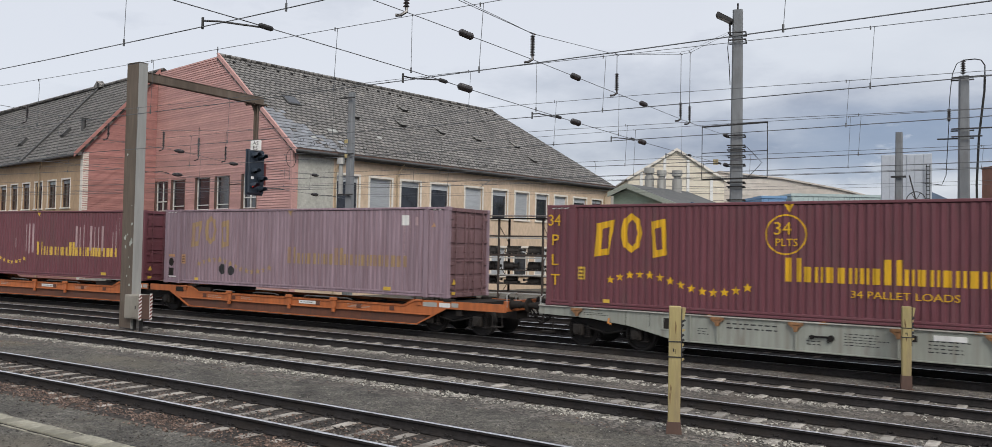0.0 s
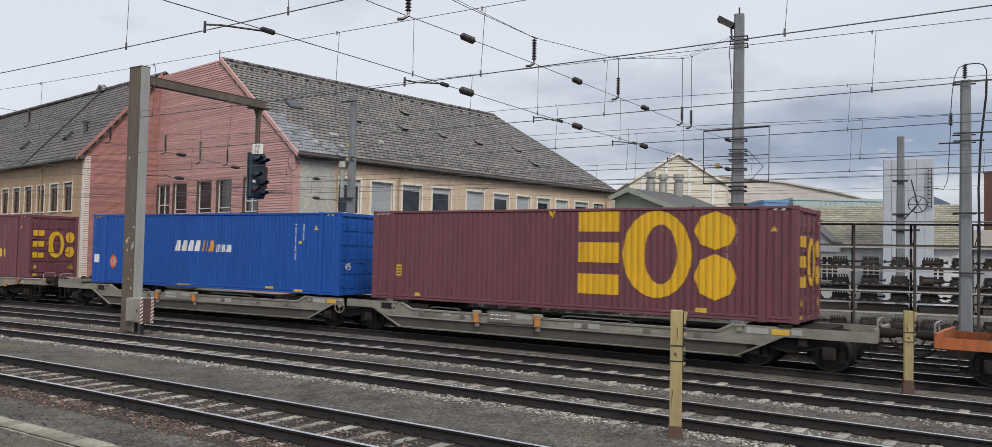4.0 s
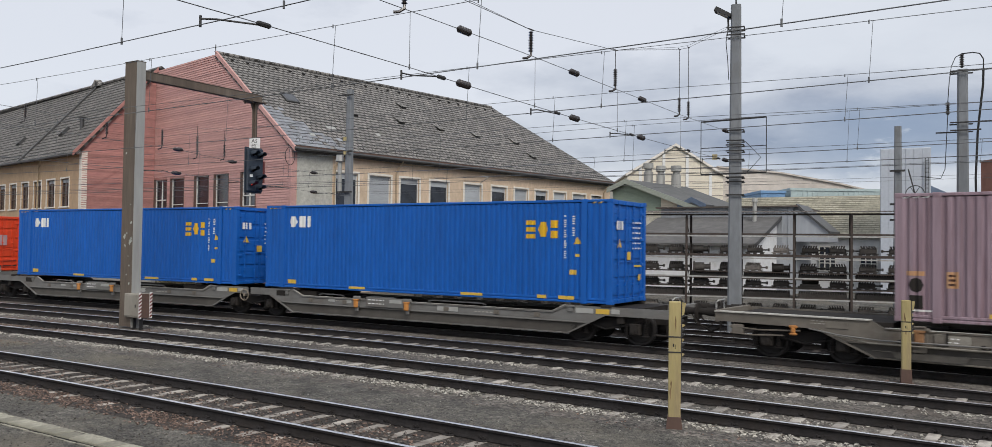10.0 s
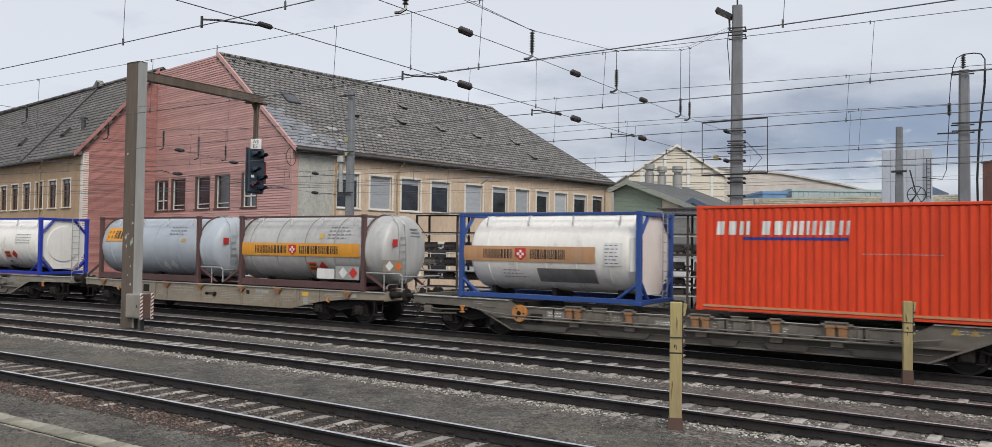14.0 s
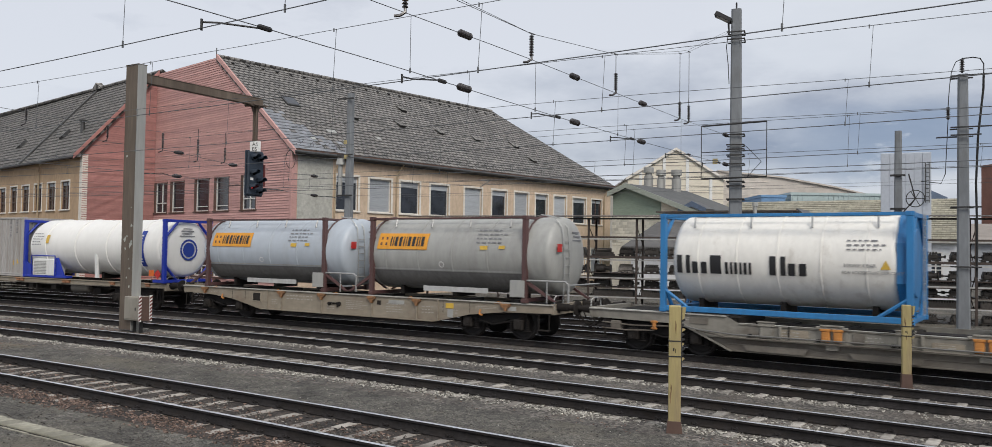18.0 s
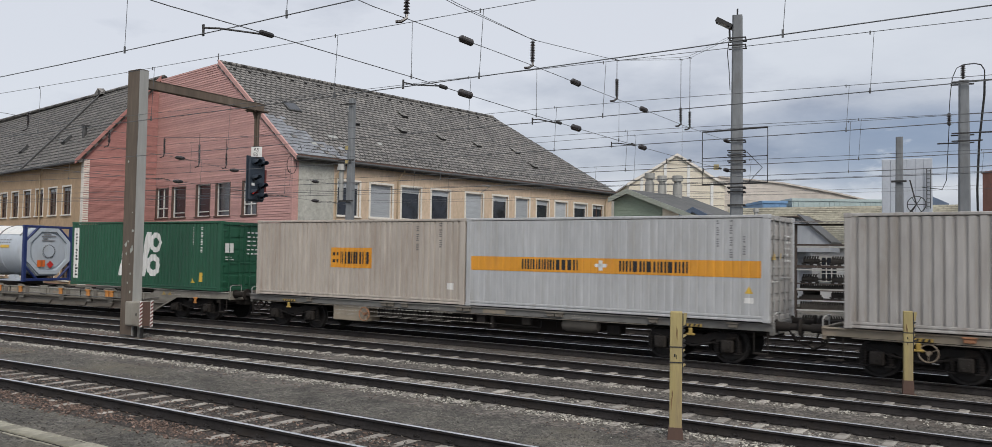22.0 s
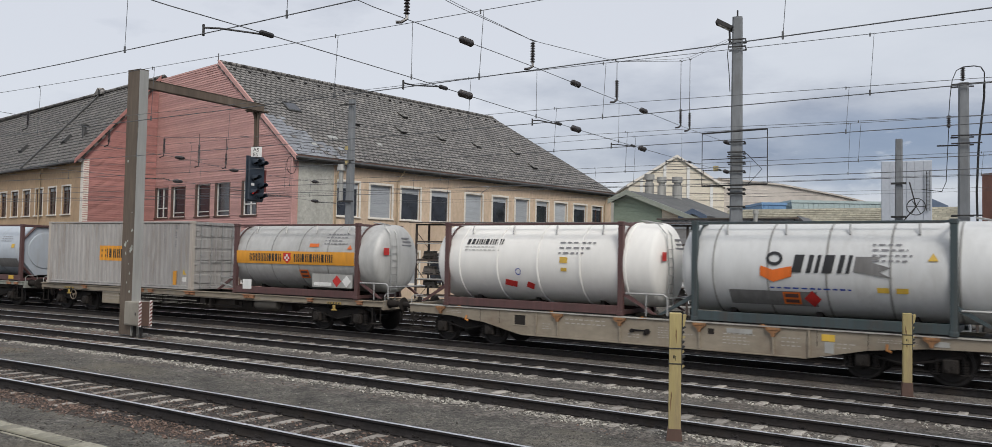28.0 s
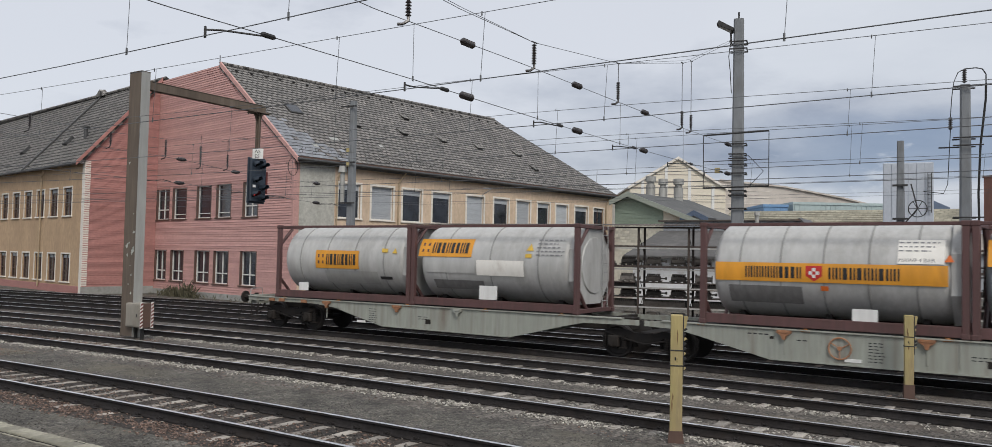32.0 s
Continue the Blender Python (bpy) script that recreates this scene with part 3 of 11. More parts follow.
def build_track(name, off):
    t = thing(name, TRACK_LABELS[name], "track", kind="structure")
    far = steps(-420, -80, 20) + steps(-75, 75, 2.5) + steps(80, 420, 20)
    for side in (-0.7535, 0.7535):
        part("rail", strip(Shape(), [(p + side, z) for p, z in RAIL], off, far), "rail", t)
        part("rail_head", strip(Shape(), [(p + side, z) for p, z in HEAD], off, far), "rail_top", t, "shiny worn running surface", sharp=8)
    edge = 1.5 if name == "track_1" else 1.85
    bed = strip(Shape(), [(-edge, GROUND_Z + 0.002), (-1.42, -0.180), (-1.12, -0.178), (-0.84, -0.184), (-0.66, -0.183), (0, -0.176), (0.66, -0.183), (0.84, -0.184), (1.12, -0.178), (1.42, -0.180), (edge, GROUND_Z + 0.002)], off, far, closed=False)
    # Beds of tracks 5 and 6 carry the same painted shade.
    part("ballast_bed", bed, "crumb_ballast" if name == "track_1" else "ballast" if name in ("track_2", "track_3", "track_4") else "shade_ballast", t)
    # Strip under the train, coloured black for the shade there.
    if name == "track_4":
        part("oily_strip", strip(Shape(), [(-0.72, -0.180), (-0.3, -0.174), (0.3, -0.174), (0.72, -0.180), (1.1, -0.174), (1.5, -0.176), (1.5, -0.2), (-0.72, -0.2)], off, far), "shade_ballast", t)
    rng = random.Random(name)
    body = Shape()
    prof = [(-1.3, -0.28), (-1.29, -0.2), (-1.24, -0.182), (-0.6, -0.166), (-0.2, -0.169), (0.2, -0.169), (0.6, -0.166), (1.24, -0.182), (1.29, -0.2), (1.3, -0.28)]
    lo, hi = -0.13, 0.13
    lean = lambda z: 0.045 if z > -0.21 else 0.0
    body.add([(lo + lean(z), p, z) for p, z in prof] + [(hi - lean(z), p, z) for p, z in prof], [tuple(range(10)), tuple(range(19, 9, -1))] + [(i, 10 + i, 10 + (i + 1) % 10, (i + 1) % 10) for i in range(10)])
    kind = {"track_1": "sleeper", "track_2": "buried", "track_3": "buried"}.get(name, "wood")
    sleeper, tarred = body.mesh("sleeper", M[kind]), body.mesh("sleeper", M["wood"])
    clips = Shape()
    for side in (-0.7535, 0.7535):
        for e in (-1, 1):
            clips.box(-0.09, 0.09, side + e * 0.115 - 0.05, side + e * 0.115 + 0.05, -0.175, -0.150, 0.01)
            clips.cyl((-0.035, side + e * 0.11, -0.155), (-0.035, side + e * 0.11, -0.10), 0.016, n=6)
            clips.cyl((0.035, side + e * 0.11, -0.155), (0.035, side + e * 0.11, -0.10), 0.016, n=6)
            clips.box(-0.055, 0.055, side + e * 0.085 - 0.03, side + e * 0.085 + 0.03, -0.140, -0.118, 0.008)
    clip_mesh = clips.mesh("rail_fastening", M["rail"])
    a, b = (-24, 32) if name != "track_6" else (-30, 30)
    u = a
    while u < b:
        drop = {"track_1": 0.004, "track_2": 0.012, "track_3": 0.010}.get(name, 0.0) - rng.random() * 0.012
        m = track_pose(u + rng.uniform(-0.03, 0.03), off, drop) @ pose(0, 0, 0, rng.uniform(-0.5, 0.5), 0, rng.uniform(-1.5, 1.5))
        sl = part("sleeper", tarred if u < -9 and kind == "buried" else sleeper, None, t, at=m)
        if name == "track_1" or (name == "track_2" and u > -15):
            part("rail_fastening", clip_mesh, None, sl, at=pose(0, 0, -drop))
        u += 0.66 if name == "track_1" else 0.7
    return t


for nm, off in OFFS.items():
    build_track(nm, off)


def stones(name, label, mat, spots, rng):
    """Loose broken stones as one body of stuff. spots: number, u range, sideways range, size range, clumpiness."""
    base = np.array([(1, 1, 1), (1, -1, -1), (-1, 1, -1), (-1, -1, 1), (0, 0, 1.3), (0, 1.2, -.4)], float) * 0.6
    tri = [(0, 4, 5), (0, 1, 4), (1, 3, 4), (3, 2, 4), (2, 5, 4), (0, 5, 1), (2, 1, 5), (1, 2, 3)]
    s = Shape()
    for count, (u0, u1), (a, b), (r0, r1), z in spots:
        for _ in range(count):
            u = rng.uniform(u0, u1)
            if rng.random() > 0.62 + 0.38 * math.sin(u * 2.1 + a * 3) * math.sin(u * 0.37 + b) + 0.2 * math.sin(u * 9.0):
                continue
            x, y, _, _ = on_track(u, rng.triangular(a, b))
            r = rng.uniform(r0, r1)
            e = Euler((rng.uniform(0, 6), rng.uniform(0, 6), rng.uniform(0, 6))).to_matrix()
            sq = (rng.uniform(.8, 1.5), rng.uniform(.6, 1.1), rng.uniform(.45, .8))
            s.add([Vector((x, y, z + r * 0.25)) + Vector([c * q * r for c, q in zip(e @ Vector(p), sq)]) for p in base], tri)
    return tagged(part(name, s, mat, sharp=5), label, "stones", kind="stuff")


rng = random.Random(5)
o1, o2, o3, o4 = OFFS["track_1"], OFFS["track_2"], OFFS["track_3"], 0.0
V = (-24, 24)
G = GROUND_Z
stones("loose_stones", "pale crushed stones scattered beside the rails", "stone", [
    (5200, V, (o2 - 1.5, o2 - 0.82), (0.014, 0.045), G + 0.012), (1400, V, (o2 - 1.3, o2 - 0.84), (0.014, 0.04), -0.172), (9000, V, (o2 - 0.69, o2 + 0.69), (0.012, 0.034), -0.178),
    (900, V, (o2 + 0.85, o2 + 1.9), (0.010, 0.03), G), (3600, V, (o3 - 1.5, o3 - 0.84), (0.014, 0.045), G + 0.010),
    (1600, V, (o3 - 0.66, o3 + 0.66), (0.012, 0.032), -0.182), (900, V, (o1 + 0.8, o1 + 3.6), (0.007, 0.02), G),
    (900, V, (o1 - 0.64, o1 + 0.64), (0.010, 0.03), -0.178), (1500, V, (o3 + 0.9, -0.9), (0.010, 0.03), G)], rng)
stones("rusty_stones", "rust-brown ballast stones and leaf litter along the nearest rail", "brown_stone", [
    (4800, (-8, 22), (o1 - 1.7, o1 - 0.82), (0.014, 0.04), G + 0.006), (4500, (-8, 22), (o1 - 1.45, o1 - 0.84), (0.010, 0.032), -0.172), (3600, V, (o1 - 0.68, o1 + 0.68), (0.016, 0.045), -0.182),
    (2600, V, (o3 + 0.8, o3 + 2.4), (0.012, 0.036), G), (4200, (-26, -6), (o2 - 0.7, o2 + 0.7), (0.014, 0.042), -0.172), (4200, (-26, -6), (o3 - 0.7, o3 + 0.7), (0.014, 0.042), -0.172), (3600, (-26, -6), (o2 + 0.8, o3 - 0.8), (0.012, 0.04), G), (2600, (-26, -6), (o1 + 1.2, o2 - 1.4), (0.010, 0.03), G), (1500, V, (o2 - 0.66, o2 + 0.66), (0.012, 0.03), -0.184),
    (1400, V, (o2 - 2.0, o2 - 0.84), (0.010, 0.028), G + 0.004)], rng)
stones("fine_gravel", "dark fine gravel strewn over the yard ground", "ballast", [
    (6500, (-14, 22), (o1 + 0.85, o2 - 1.2), (0.006, 0.020), G), (4500, (-22, 22), (o2 + 0.85, o3 - 0.9), (0.008, 0.026), G),
    (9000, (-2, 22), (o1 - 4.2, o1 - 1.2), (0.008, 0.024), G), (6000, V, (o1 - 0.66, o1 + 0.66), (0.016, 0.045), -0.180), (3000, V, (o1 + 0.8, o1 + 1.7), (0.008, 0.024), G),
    (2500, V, (-1.6, -0.85), (0.012, 0.03), G)], rng)


def build_trough():
    t = thing("cable_trough", "row of pale concrete cable trough covers sunk in gravel", "cable trough", kind="structure")
    slab = Shape().box(-0.170, 0.170, -0.15, 0.15, -0.08, 0.0, 0.014).mesh("cover_slab", M["slab"])
    kerb = Shape().box(-0.183, 0.183, -0.018, 0.018, -0.1, 0.0, 0.006).mesh("trough_edge", M["slab"])
    rg = random.Random(9)
    # Dark strip added below the covers in place of shade in the gaps.
    part("trough_bed", strip(Shape(), [(-0.19, GROUND_Z + 0.003), (0.19, GROUND_Z + 0.003), (0.19, GROUND_Z + 0.006), (-0.19, GROUND_Z + 0.006)], -15.035, steps(-4.3, 18.6, 1.5)), "shade_ballast", t)
    for i in range(60):
        u, off = -4 + i * 0.37, -15.03
        part("cover_slab", slab, None, t, at=track_pose(u, off, GROUND_Z + 0.035 + rg.uniform(-0.012, 0.012)) @ pose(0, 0, 0, rg.uniform(-2.5, 2.5), rg.uniform(-1.2, 1.2), rg.uniform(-1.5, 1.5)))
        for e in (-0.205, 0.2):
            part("trough_edge", kerb, None, t, at=track_pose(u, off + e, GROUND_Z + 0.012 + rg.uniform(-0.006, 0.004)))


build_trough()

# ---- the pink and ochre works building ----
NEAR = Vector((-33.11, 31.96, 0))
AX = Vector((-0.9842, 0.1770, 0))
BX = Vector((0.1770, 0.9842, 0))


def lap_boards(s, spans, z0, z1, pitch, off, cut):
    """Overlapping boards on a wall in the plane y = off (outward is -y). spans(z) gives the x range, cut the openings."""
    z = z0
    while z < z1 - 0.02:
        zt = min(z + pitch, z1)
        lo, hi = spans(z)
        lo2, hi2 = spans(zt)
        runs = [(lo, hi, lo2, hi2)]
        holes = sorted((a, b) for a, b, c, d in cut if c < zt - 0.01 and d > z + 0.01)
        if holes:
            runs, x = [], lo
            for a, b in holes:
                runs.append((x, a, x, a))
                x = b
            runs.append((x, hi, x, hi2))
        for a, b, c, d in runs:
            if b - a > 0.05:
                d, c = max(d, c + 0.01), c
                s.add([(a, off - 0.040, z), (b, off - 0.040, z), (d, off - 0.006, zt), (c, off - 0.006, zt), (a, off, z), (b, off, z)],
                      [(0, 1, 2, 3), (4, 5, 1, 0)])
        z = zt


def wall_with_holes(s, x0, x1, z0, z1, y0, y1, holes):
    """A thick wall in x, z with rectangular openings right through it."""
    xs = sorted({x0, x1, *[h[0] for h in holes], *[h[1] for h in holes]})
    for a, b in zip(xs, xs[1:]):
        zs = sorted((h[2], h[3]) for h in holes if h[0] <= a + 1e-6 and h[1] >= b - 1e-6)
        z = z0
        for c, d in zs + [(z1, z1)]:
            if c - z > 1e-4:
                s.box(a, b, y0, y1, z, c)
            z = d


def build_window(parent, x, z, w, h, y, style, surround=True):
    """A window unit in a wall that faces -y; the wall's face is at y."""
    win = part("window", Shape().box(x + 0.002, x + w - 0.002, y + 0.16, y + 0.2, z + 0.002, z + h - 0.002), "blind" if style == "blind" else "pane", parent,
               "window with a lowered grey blind" if style == "blind" else "dark window behind a pale sash")
    if surround:
        sur = Shape()
        r = 0.10 if style == "dark" and w <= 1.41 else 0.13
        for a, b, c, d in ((x - r, x, z, z + h), (x + w, x + w + r, z, z + h), (x - r, x + w + r, z + h, z + h + r)):
            sur.box(a, b, y - 0.03, y + 0.02, c, d)
        part("window_surround", sur, "trim", win)
    sill = Shape().box(x - 0.16, x + w + 0.16, y - 0.09, y + 0.15, z - 0.09, z - 0.002, 0.012)
    part("window_sill", sill, "trim" if surround else "board_dark", win)
    fr = Shape()
    t = 0.055
    for a, b, c, d in ((x, x + t, z, z + h), (x + w - t, x + w, z, z + h), (x + t, x + w - t, z, z + t), (x + t, x + w - t, z + h - t, z + h)):
        fr.box(a, b, y + 0.10, y + 0.158, c, d)
    if style == "cross" or style == "dark" and not surround:
        m = x + w / 2
        fr.box(m - 0.035, m + 0.035, y + 0.105, y + 0.156, z + t, z + h - t)
    if style == "cross":
        fr.box(x + t, x + w - t, y + 0.105, y + 0.156, z + h * 0.30, z + h * 0.30 + 0.07)
    if style == "half":
        fr.box(x + t, x + w - t, y + 0.105, y + 0.156, z + 0.28, z + 0.33)
    part("window_sash", fr, "sash" if style != "dark" or w > 1.41 else "board_dark", win)
    if style == "dark" and w <= 1.41:
        rails = Shape().box(x + t, x + w - t, y + 0.11, y + 0.155, z + h * 0.36, z + h * 0.36 + 0.06).box(x + w / 2 - 0.03, x + w / 2 + 0.03, y + 0.11, y + 0.155, z + t, z + h - t)
        part("glazing_bar", rails, "board_dark", win)
    if style == "dark":
        pb = Shape().box(x + t, x + w - t, y + 0.12, y + 0.157, z + h * (0.82 if w > 1.41 else 0.86), z + h - t)
        part("blind_slats", pb, "blind", win)
    return win


def pipe_run(parent, pts, r, mat="pipe"):
    return part("downpipe", Shape().tube(pts, r, 8), mat, parent)


def roof_plane(parent, corners, label="", name="roof", mat="slate"):
    """A sloping roof slab; corners: two along the eave, then the upper two (or one). Slate rows follow the slope."""
    p = [Vector(c) for c in corners]
    ex = (p[1] - p[0]).normalized()
    nz = ex.cross(p[2] - p[0]).normalized()
    ey = nz.cross(ex)
    m = Matrix((ex, ey, nz)).transposed().to_4x4()
    m.translation = p[0]
    loc = [((c - p[0]).dot(ex), (c - p[0]).dot(ey)) for c in p]
    s = Shape()
    n = len(loc)
    s.add([(x, y, 0) for x, y in loc] + [(x, y, -0.22) for x, y in loc], [tuple(range(n)), tuple(range(2 * n - 1, n - 1, -1))] + [(i, n + i, n + (i + 1) % n, (i + 1) % n) for i in range(n)])
    ob = part(name, s, mat, parent, label, at=m)
    # each course of slates stands a little proud of the one above
    rows = Shape()
    top = max(y for _, y in loc)
    y = 0.0
    while y < top - 0.1:
        def span(yy):
            xs = []
            for (ax, ay), (bx, by) in zip(loc, loc[1:] + loc[:1]):
                if (ay - yy) * (by - yy) <= 0 and abs(by - ay) > 1e-6:
                    xs.append(ax + (bx - ax) * (yy - ay) / (by - ay))
            return (min(xs), max(xs)) if xs else None
        a, b = span(y + 0.001), span(min(y + 0.36, top - 0.001))
        if a and b:
            rows.add([(a[0], y, 0.030), (a[1], y, 0.030), (b[1], y + 0.36, 0.008), (b[0], y + 0.36, 0.008), (a[0], y, 0.001), (a[1], y, 0.001)], [(0, 1, 2, 3), (4, 5, 1, 0)])
        y += 0.36
    part("slate_course", rows, mat, ob)
    return ob, m


def build_works():
    # a runs along the gable wall away from the near corner, b along the long wall
    w = thing("works_building", "two-storey railway works building, pink boarded gable, ochre stucco, slate roofs", "building", pose(NEAR.x, NEAR.y, GROUND_Z))
    lift = -GROUND_Z
    # gable wall: local x = -a, outward -y
    ga = part("gable_wall", Shape().box(0, 0.01, 0.3, 0.31, 0, 0.01), "pink", w, "wall clad with pink horizontal boards")
    ga.matrix_basis = Matrix(((-AX.x, BX.x, 0, 0), (-AX.y, BX.y, 0, 0), (0, 0, 1, lift), (0, 0, 0, 1)))
    up = [(-16.31, -14.38, 4.8, 6.85, "cross"), (-14.0, -12.03, 4.8, 6.85, "half"), (-10.77, -8.87, 4.8, 6.85, "half"), (-8.32, -6.5, 4.8, 6.85, "half"), (-5.23, -3.5, 4.8, 6.85, "cross")]
    lo = [(-16.32, -14.6, 0.75, 2.76, "cross"), (-14.04, -12.2, 0.75, 2.76, "cross"), (-10.8, -8.9, 0.75, 2.76, "cross"), (-8.43, -6.6, 0.75, 2.76, "cross"), (-5.34, -3.5, 0.75, 2.76, "cross")]
    holes = [(a, b, c, d) for a, b, c, d, _ in up + lo]
    core = Shape()
    wall_with_holes(core, -16.9, 0, -0.3, 8.2, 0.002, 0.35, holes)
    slope = lambda z: (-16.9, min(0.0, -(z - 8.2) * 8.27 / 6.14))
    core.prism([(-16.9, 8.2), (0, 8.2), (-8.27, 14.34), (-16.9, 14.34)], 0.002, 0.35)
    ga.data = core.mesh("gable_wall", M["pink"])
    bd = Shape()
    lap_boards(bd, slope, 0.16, 14.3, 0.145, 0.0, holes)
    part("cladding", bd, "pink", ga)
    part("plinth", Shape().box(-16.9, 0.03, -0.06, 0.0, -0.3, 0.155, 0.01), "plinth", ga)
    for a, b, c, d, st in up + lo:
        build_window(ga, a + 0.1, c, b - a - 0.2 + 0.0, d - c, 0.0, st, surround=False)
        for x0, x1, z0, z1 in ((a, a + 0.1, c, d), (b - 0.1, b, c, d)):
            part("window_jamb", Shape().box(x0, x1, -0.02, 0.2, z0, z1), "board_dark", ga)
    verge = Shape().prism([(0.42, 7.72), (0.42, 7.98), (-8.27, 14.52), (-8.27, 14.22)], -0.12, 0.0)
    part("verge_board", verge, "pink", ga)
    part("corner_board", Shape().box(-0.14, 0.045, -0.045, 0.0, 0.16, 8.0), "pink", ga)
    # long wall: local x = b, outward -y is towards +x side
    lw = part("long_wall", Shape().box(0, 0.01, 0.3, 0.31, 0, 0.01), "stucco", w, "ochre stucco wall with a row of windows")
    lw.matrix_basis = Matrix(((BX.x, AX.x, 0, 0), (BX.y, AX.y, 0, 0), (0, 0, 1, lift), (0, 0, 0, 1)))
    ub = [(3.0, 4.6, "dark"), (5.45, 7.14, "blind"), (7.92, 9.5, "dark"), (10.47, 12.1, "dark"), (13.63, 15.3, "blind"), (16.36, 17.9, "dark"), (18.8, 20.3, "blind"), (21.18, 22.6, "dark"), (23.4, 24.9, "blind"), (25.82, 27.5, "dark"), (28.3, 29.7, "dark")]
    hl = [(a, b, 4.82, 6.82) for a, b, _ in ub] + [(a, b, 0.8, 2.8) for a, b, _ in ub]
    lc = Shape()
    wall_with_holes(lc, 0.36, 31.0, -0.3, 8.1, 0.0, 0.4, hl)
    lw.data = lc.mesh("long_wall", M["lit_stucco"])
    for k, (a, b, st) in enumerate(ub):
        build_window(lw, a, 4.82, b - a, 2.0, 0.0, st)
        build_window(lw, a, 0.8, b - a, 2.0, 0.0, "blind" if k % 3 else "dark")
    part("bare_patch", Shape().box(0.37, 2.75, -0.012, -0.003, 3.6, 7.85), "bare", lw, "patch of bare grey render")
    for x in (2.85, 8.6 - 1.1, 29.95):
        pipe_run(lw, [(x, -0.1, 0.0), (x, -0.1, 7.1), (x + 0.25, -0.25, 7.6), (x + 0.25, -0.45, 7.8)], 0.05)
    part("gutter", Shape().cyl((-0.1, -0.48, 7.88), (31.3, -0.48, 7.88), 0.085, n=10), "gutter", lw)
    part("eave_board", Shape().box(-0.0, 31.2, -0.4, -0.002, 7.9, 8.05), "board_dark", lw)
    br = Shape()
    br.tube([(15.1, -0.05, 6.95), (15.1, -0.9, 7.35), (14.2, -1.3, 7.3)], 0.03)
    br.box(13.9, 14.4, -1.45, -1.2, 7.24, 7.32, 0.02)
    part("wall_lamp", br, "steel_light", lw)
    P = lambda a, b, z: AX * a + BX * b + Vector((0, 0, z + lift))
    # main roof: the slope over the long wall, the hip at its end, the far slope
    roof, m1 = roof_plane(w, [P(-0.5, -0.1, 7.86), P(-0.5, 31.5, 7.86), P(8.27, 25.4, 14.36), P(8.27, -0.1, 14.36)], "steep grey-brown slate roof with lichen patches")
    roof_plane(w, [P(-0.5, 31.5, 7.86), P(17.0, 31.5, 7.86), P(8.27, 25.4, 14.36)])
    roof_plane(w, [P(17.0, 31.5, 7.86), P(17.0, 4.8, 7.86), P(8.27, 4.8, 14.36), P(8.27, 25.4, 14.36)])
    # skylights, snow guards, ridge tiles
    guard = Shape()
    for x, y in ((7.2, 5.5), (13.1, 8.0), (11.2, 5.45), (14.8, 5.3), (18.4, 5.1), (22.75, 5.0), (23.0, 3.0)):
        # Dark front plate stands in for the shade in each hatch opening.
        hatch = part("skylight_hatch", Shape().box(x - 0.22, x + 0.22, y - 0.42, y - 0.36, 0.0, 0.15), "dark_steel", roof)
        part("hatch_hood", Shape().add([(x - 0.26, y - 0.44, 0.15), (x + 0.26, y - 0.44, 0.15), (x + 0.26, y + 0.45, 0.03), (x - 0.26, y + 0.45, 0.03), (x - 0.26, y - 0.44, 0.19), (x + 0.26, y - 0.44, 0.19), (x + 0.26, y + 0.45, 0.07), (x - 0.26, y + 0.45, 0.07)],
                                       [(4, 5, 6, 7), (3, 2, 1, 0), (0, 1, 5, 4), (1, 2, 6, 5), (2, 3, 7, 6), (3, 0, 4, 7)]), "slate", hatch)
    sky_w = part("roof_window", Shape().box(2.35, 3.3, 5.6, 6.6, 0.0, 0.12, 0.02), "gutter", roof)
    part("pane", Shape().box(2.42, 3.23, 5.68, 6.52, 0.121, 0.128), "pane", sky_w)
    for x, y in ((3.7, 2.8), (4.05, 2.8), (7.5, 2.74), (1.9, 1.62)):
        part("pale_slate", Shape().box(x, x + 0.34, y, y + 0.33, 0.012, 0.045), "steel_light", roof)
    hooks = Shape()
    for k in range(24):
        hooks.box(0.7 + k * 1.05, 0.86 + k * 1.05, 10.15, 10.27, 0.02, 0.13)
    part("roof_hooks", hooks, "dark_steel", roof)
    for row in (0.75, 1.15):
        for k in range(34):
            x = 0.4 + k * 0.9 + (row - 0.75)
            guard.tube([(x, row, 0.02), (x, row, 0.17), (x + 0.22, row, 0.17), (x + 0.22, row, 0.02)], 0.014, 5)
    part("snow_guard", guard, "gutter", roof)
    # A patch of paler slates in stepped rows near the verge.
    patch, rp = Shape(), random.Random(8)
    for k in range(13):
        y, wide = 0.36 * (k + 1), max(0.5, 4.6 - 0.34 * k)
        x = 0.12
        while x < wide + rp.uniform(-0.7, 0.5):
            patch.add([(x, y, 0.034), (x + 0.34, y, 0.034), (x + 0.34, y + 0.35, 0.013), (x, y + 0.35, 0.013), (x, y, 0.01), (x + 0.34, y, 0.01)], [(0, 1, 2, 3), (4, 5, 1, 0)])
            x += 0.36 if rp.random() < 1.0 - 0.5 * x / wide else 0.72
    part("zinc_flashing", patch, material("pale_slates", (0.26, 0.275, 0.30), 0.75, 0.0, vary=0.25, scale=3, bump=0.1, dirt=0.45, dirt_col=(0.23, 0.235, 0.24), island=0.16), roof)
    ridge = Shape()
    rk = random.Random(3)
    k = 0.0
    while k < 25.2:
        a, b = P(8.27, k, 14.40), P(8.27, k + 0.42, 14.41 + rk.uniform(0, 0.015))
        ridge.cyl(a, b, 0.12, n=8)
        k += 0.42
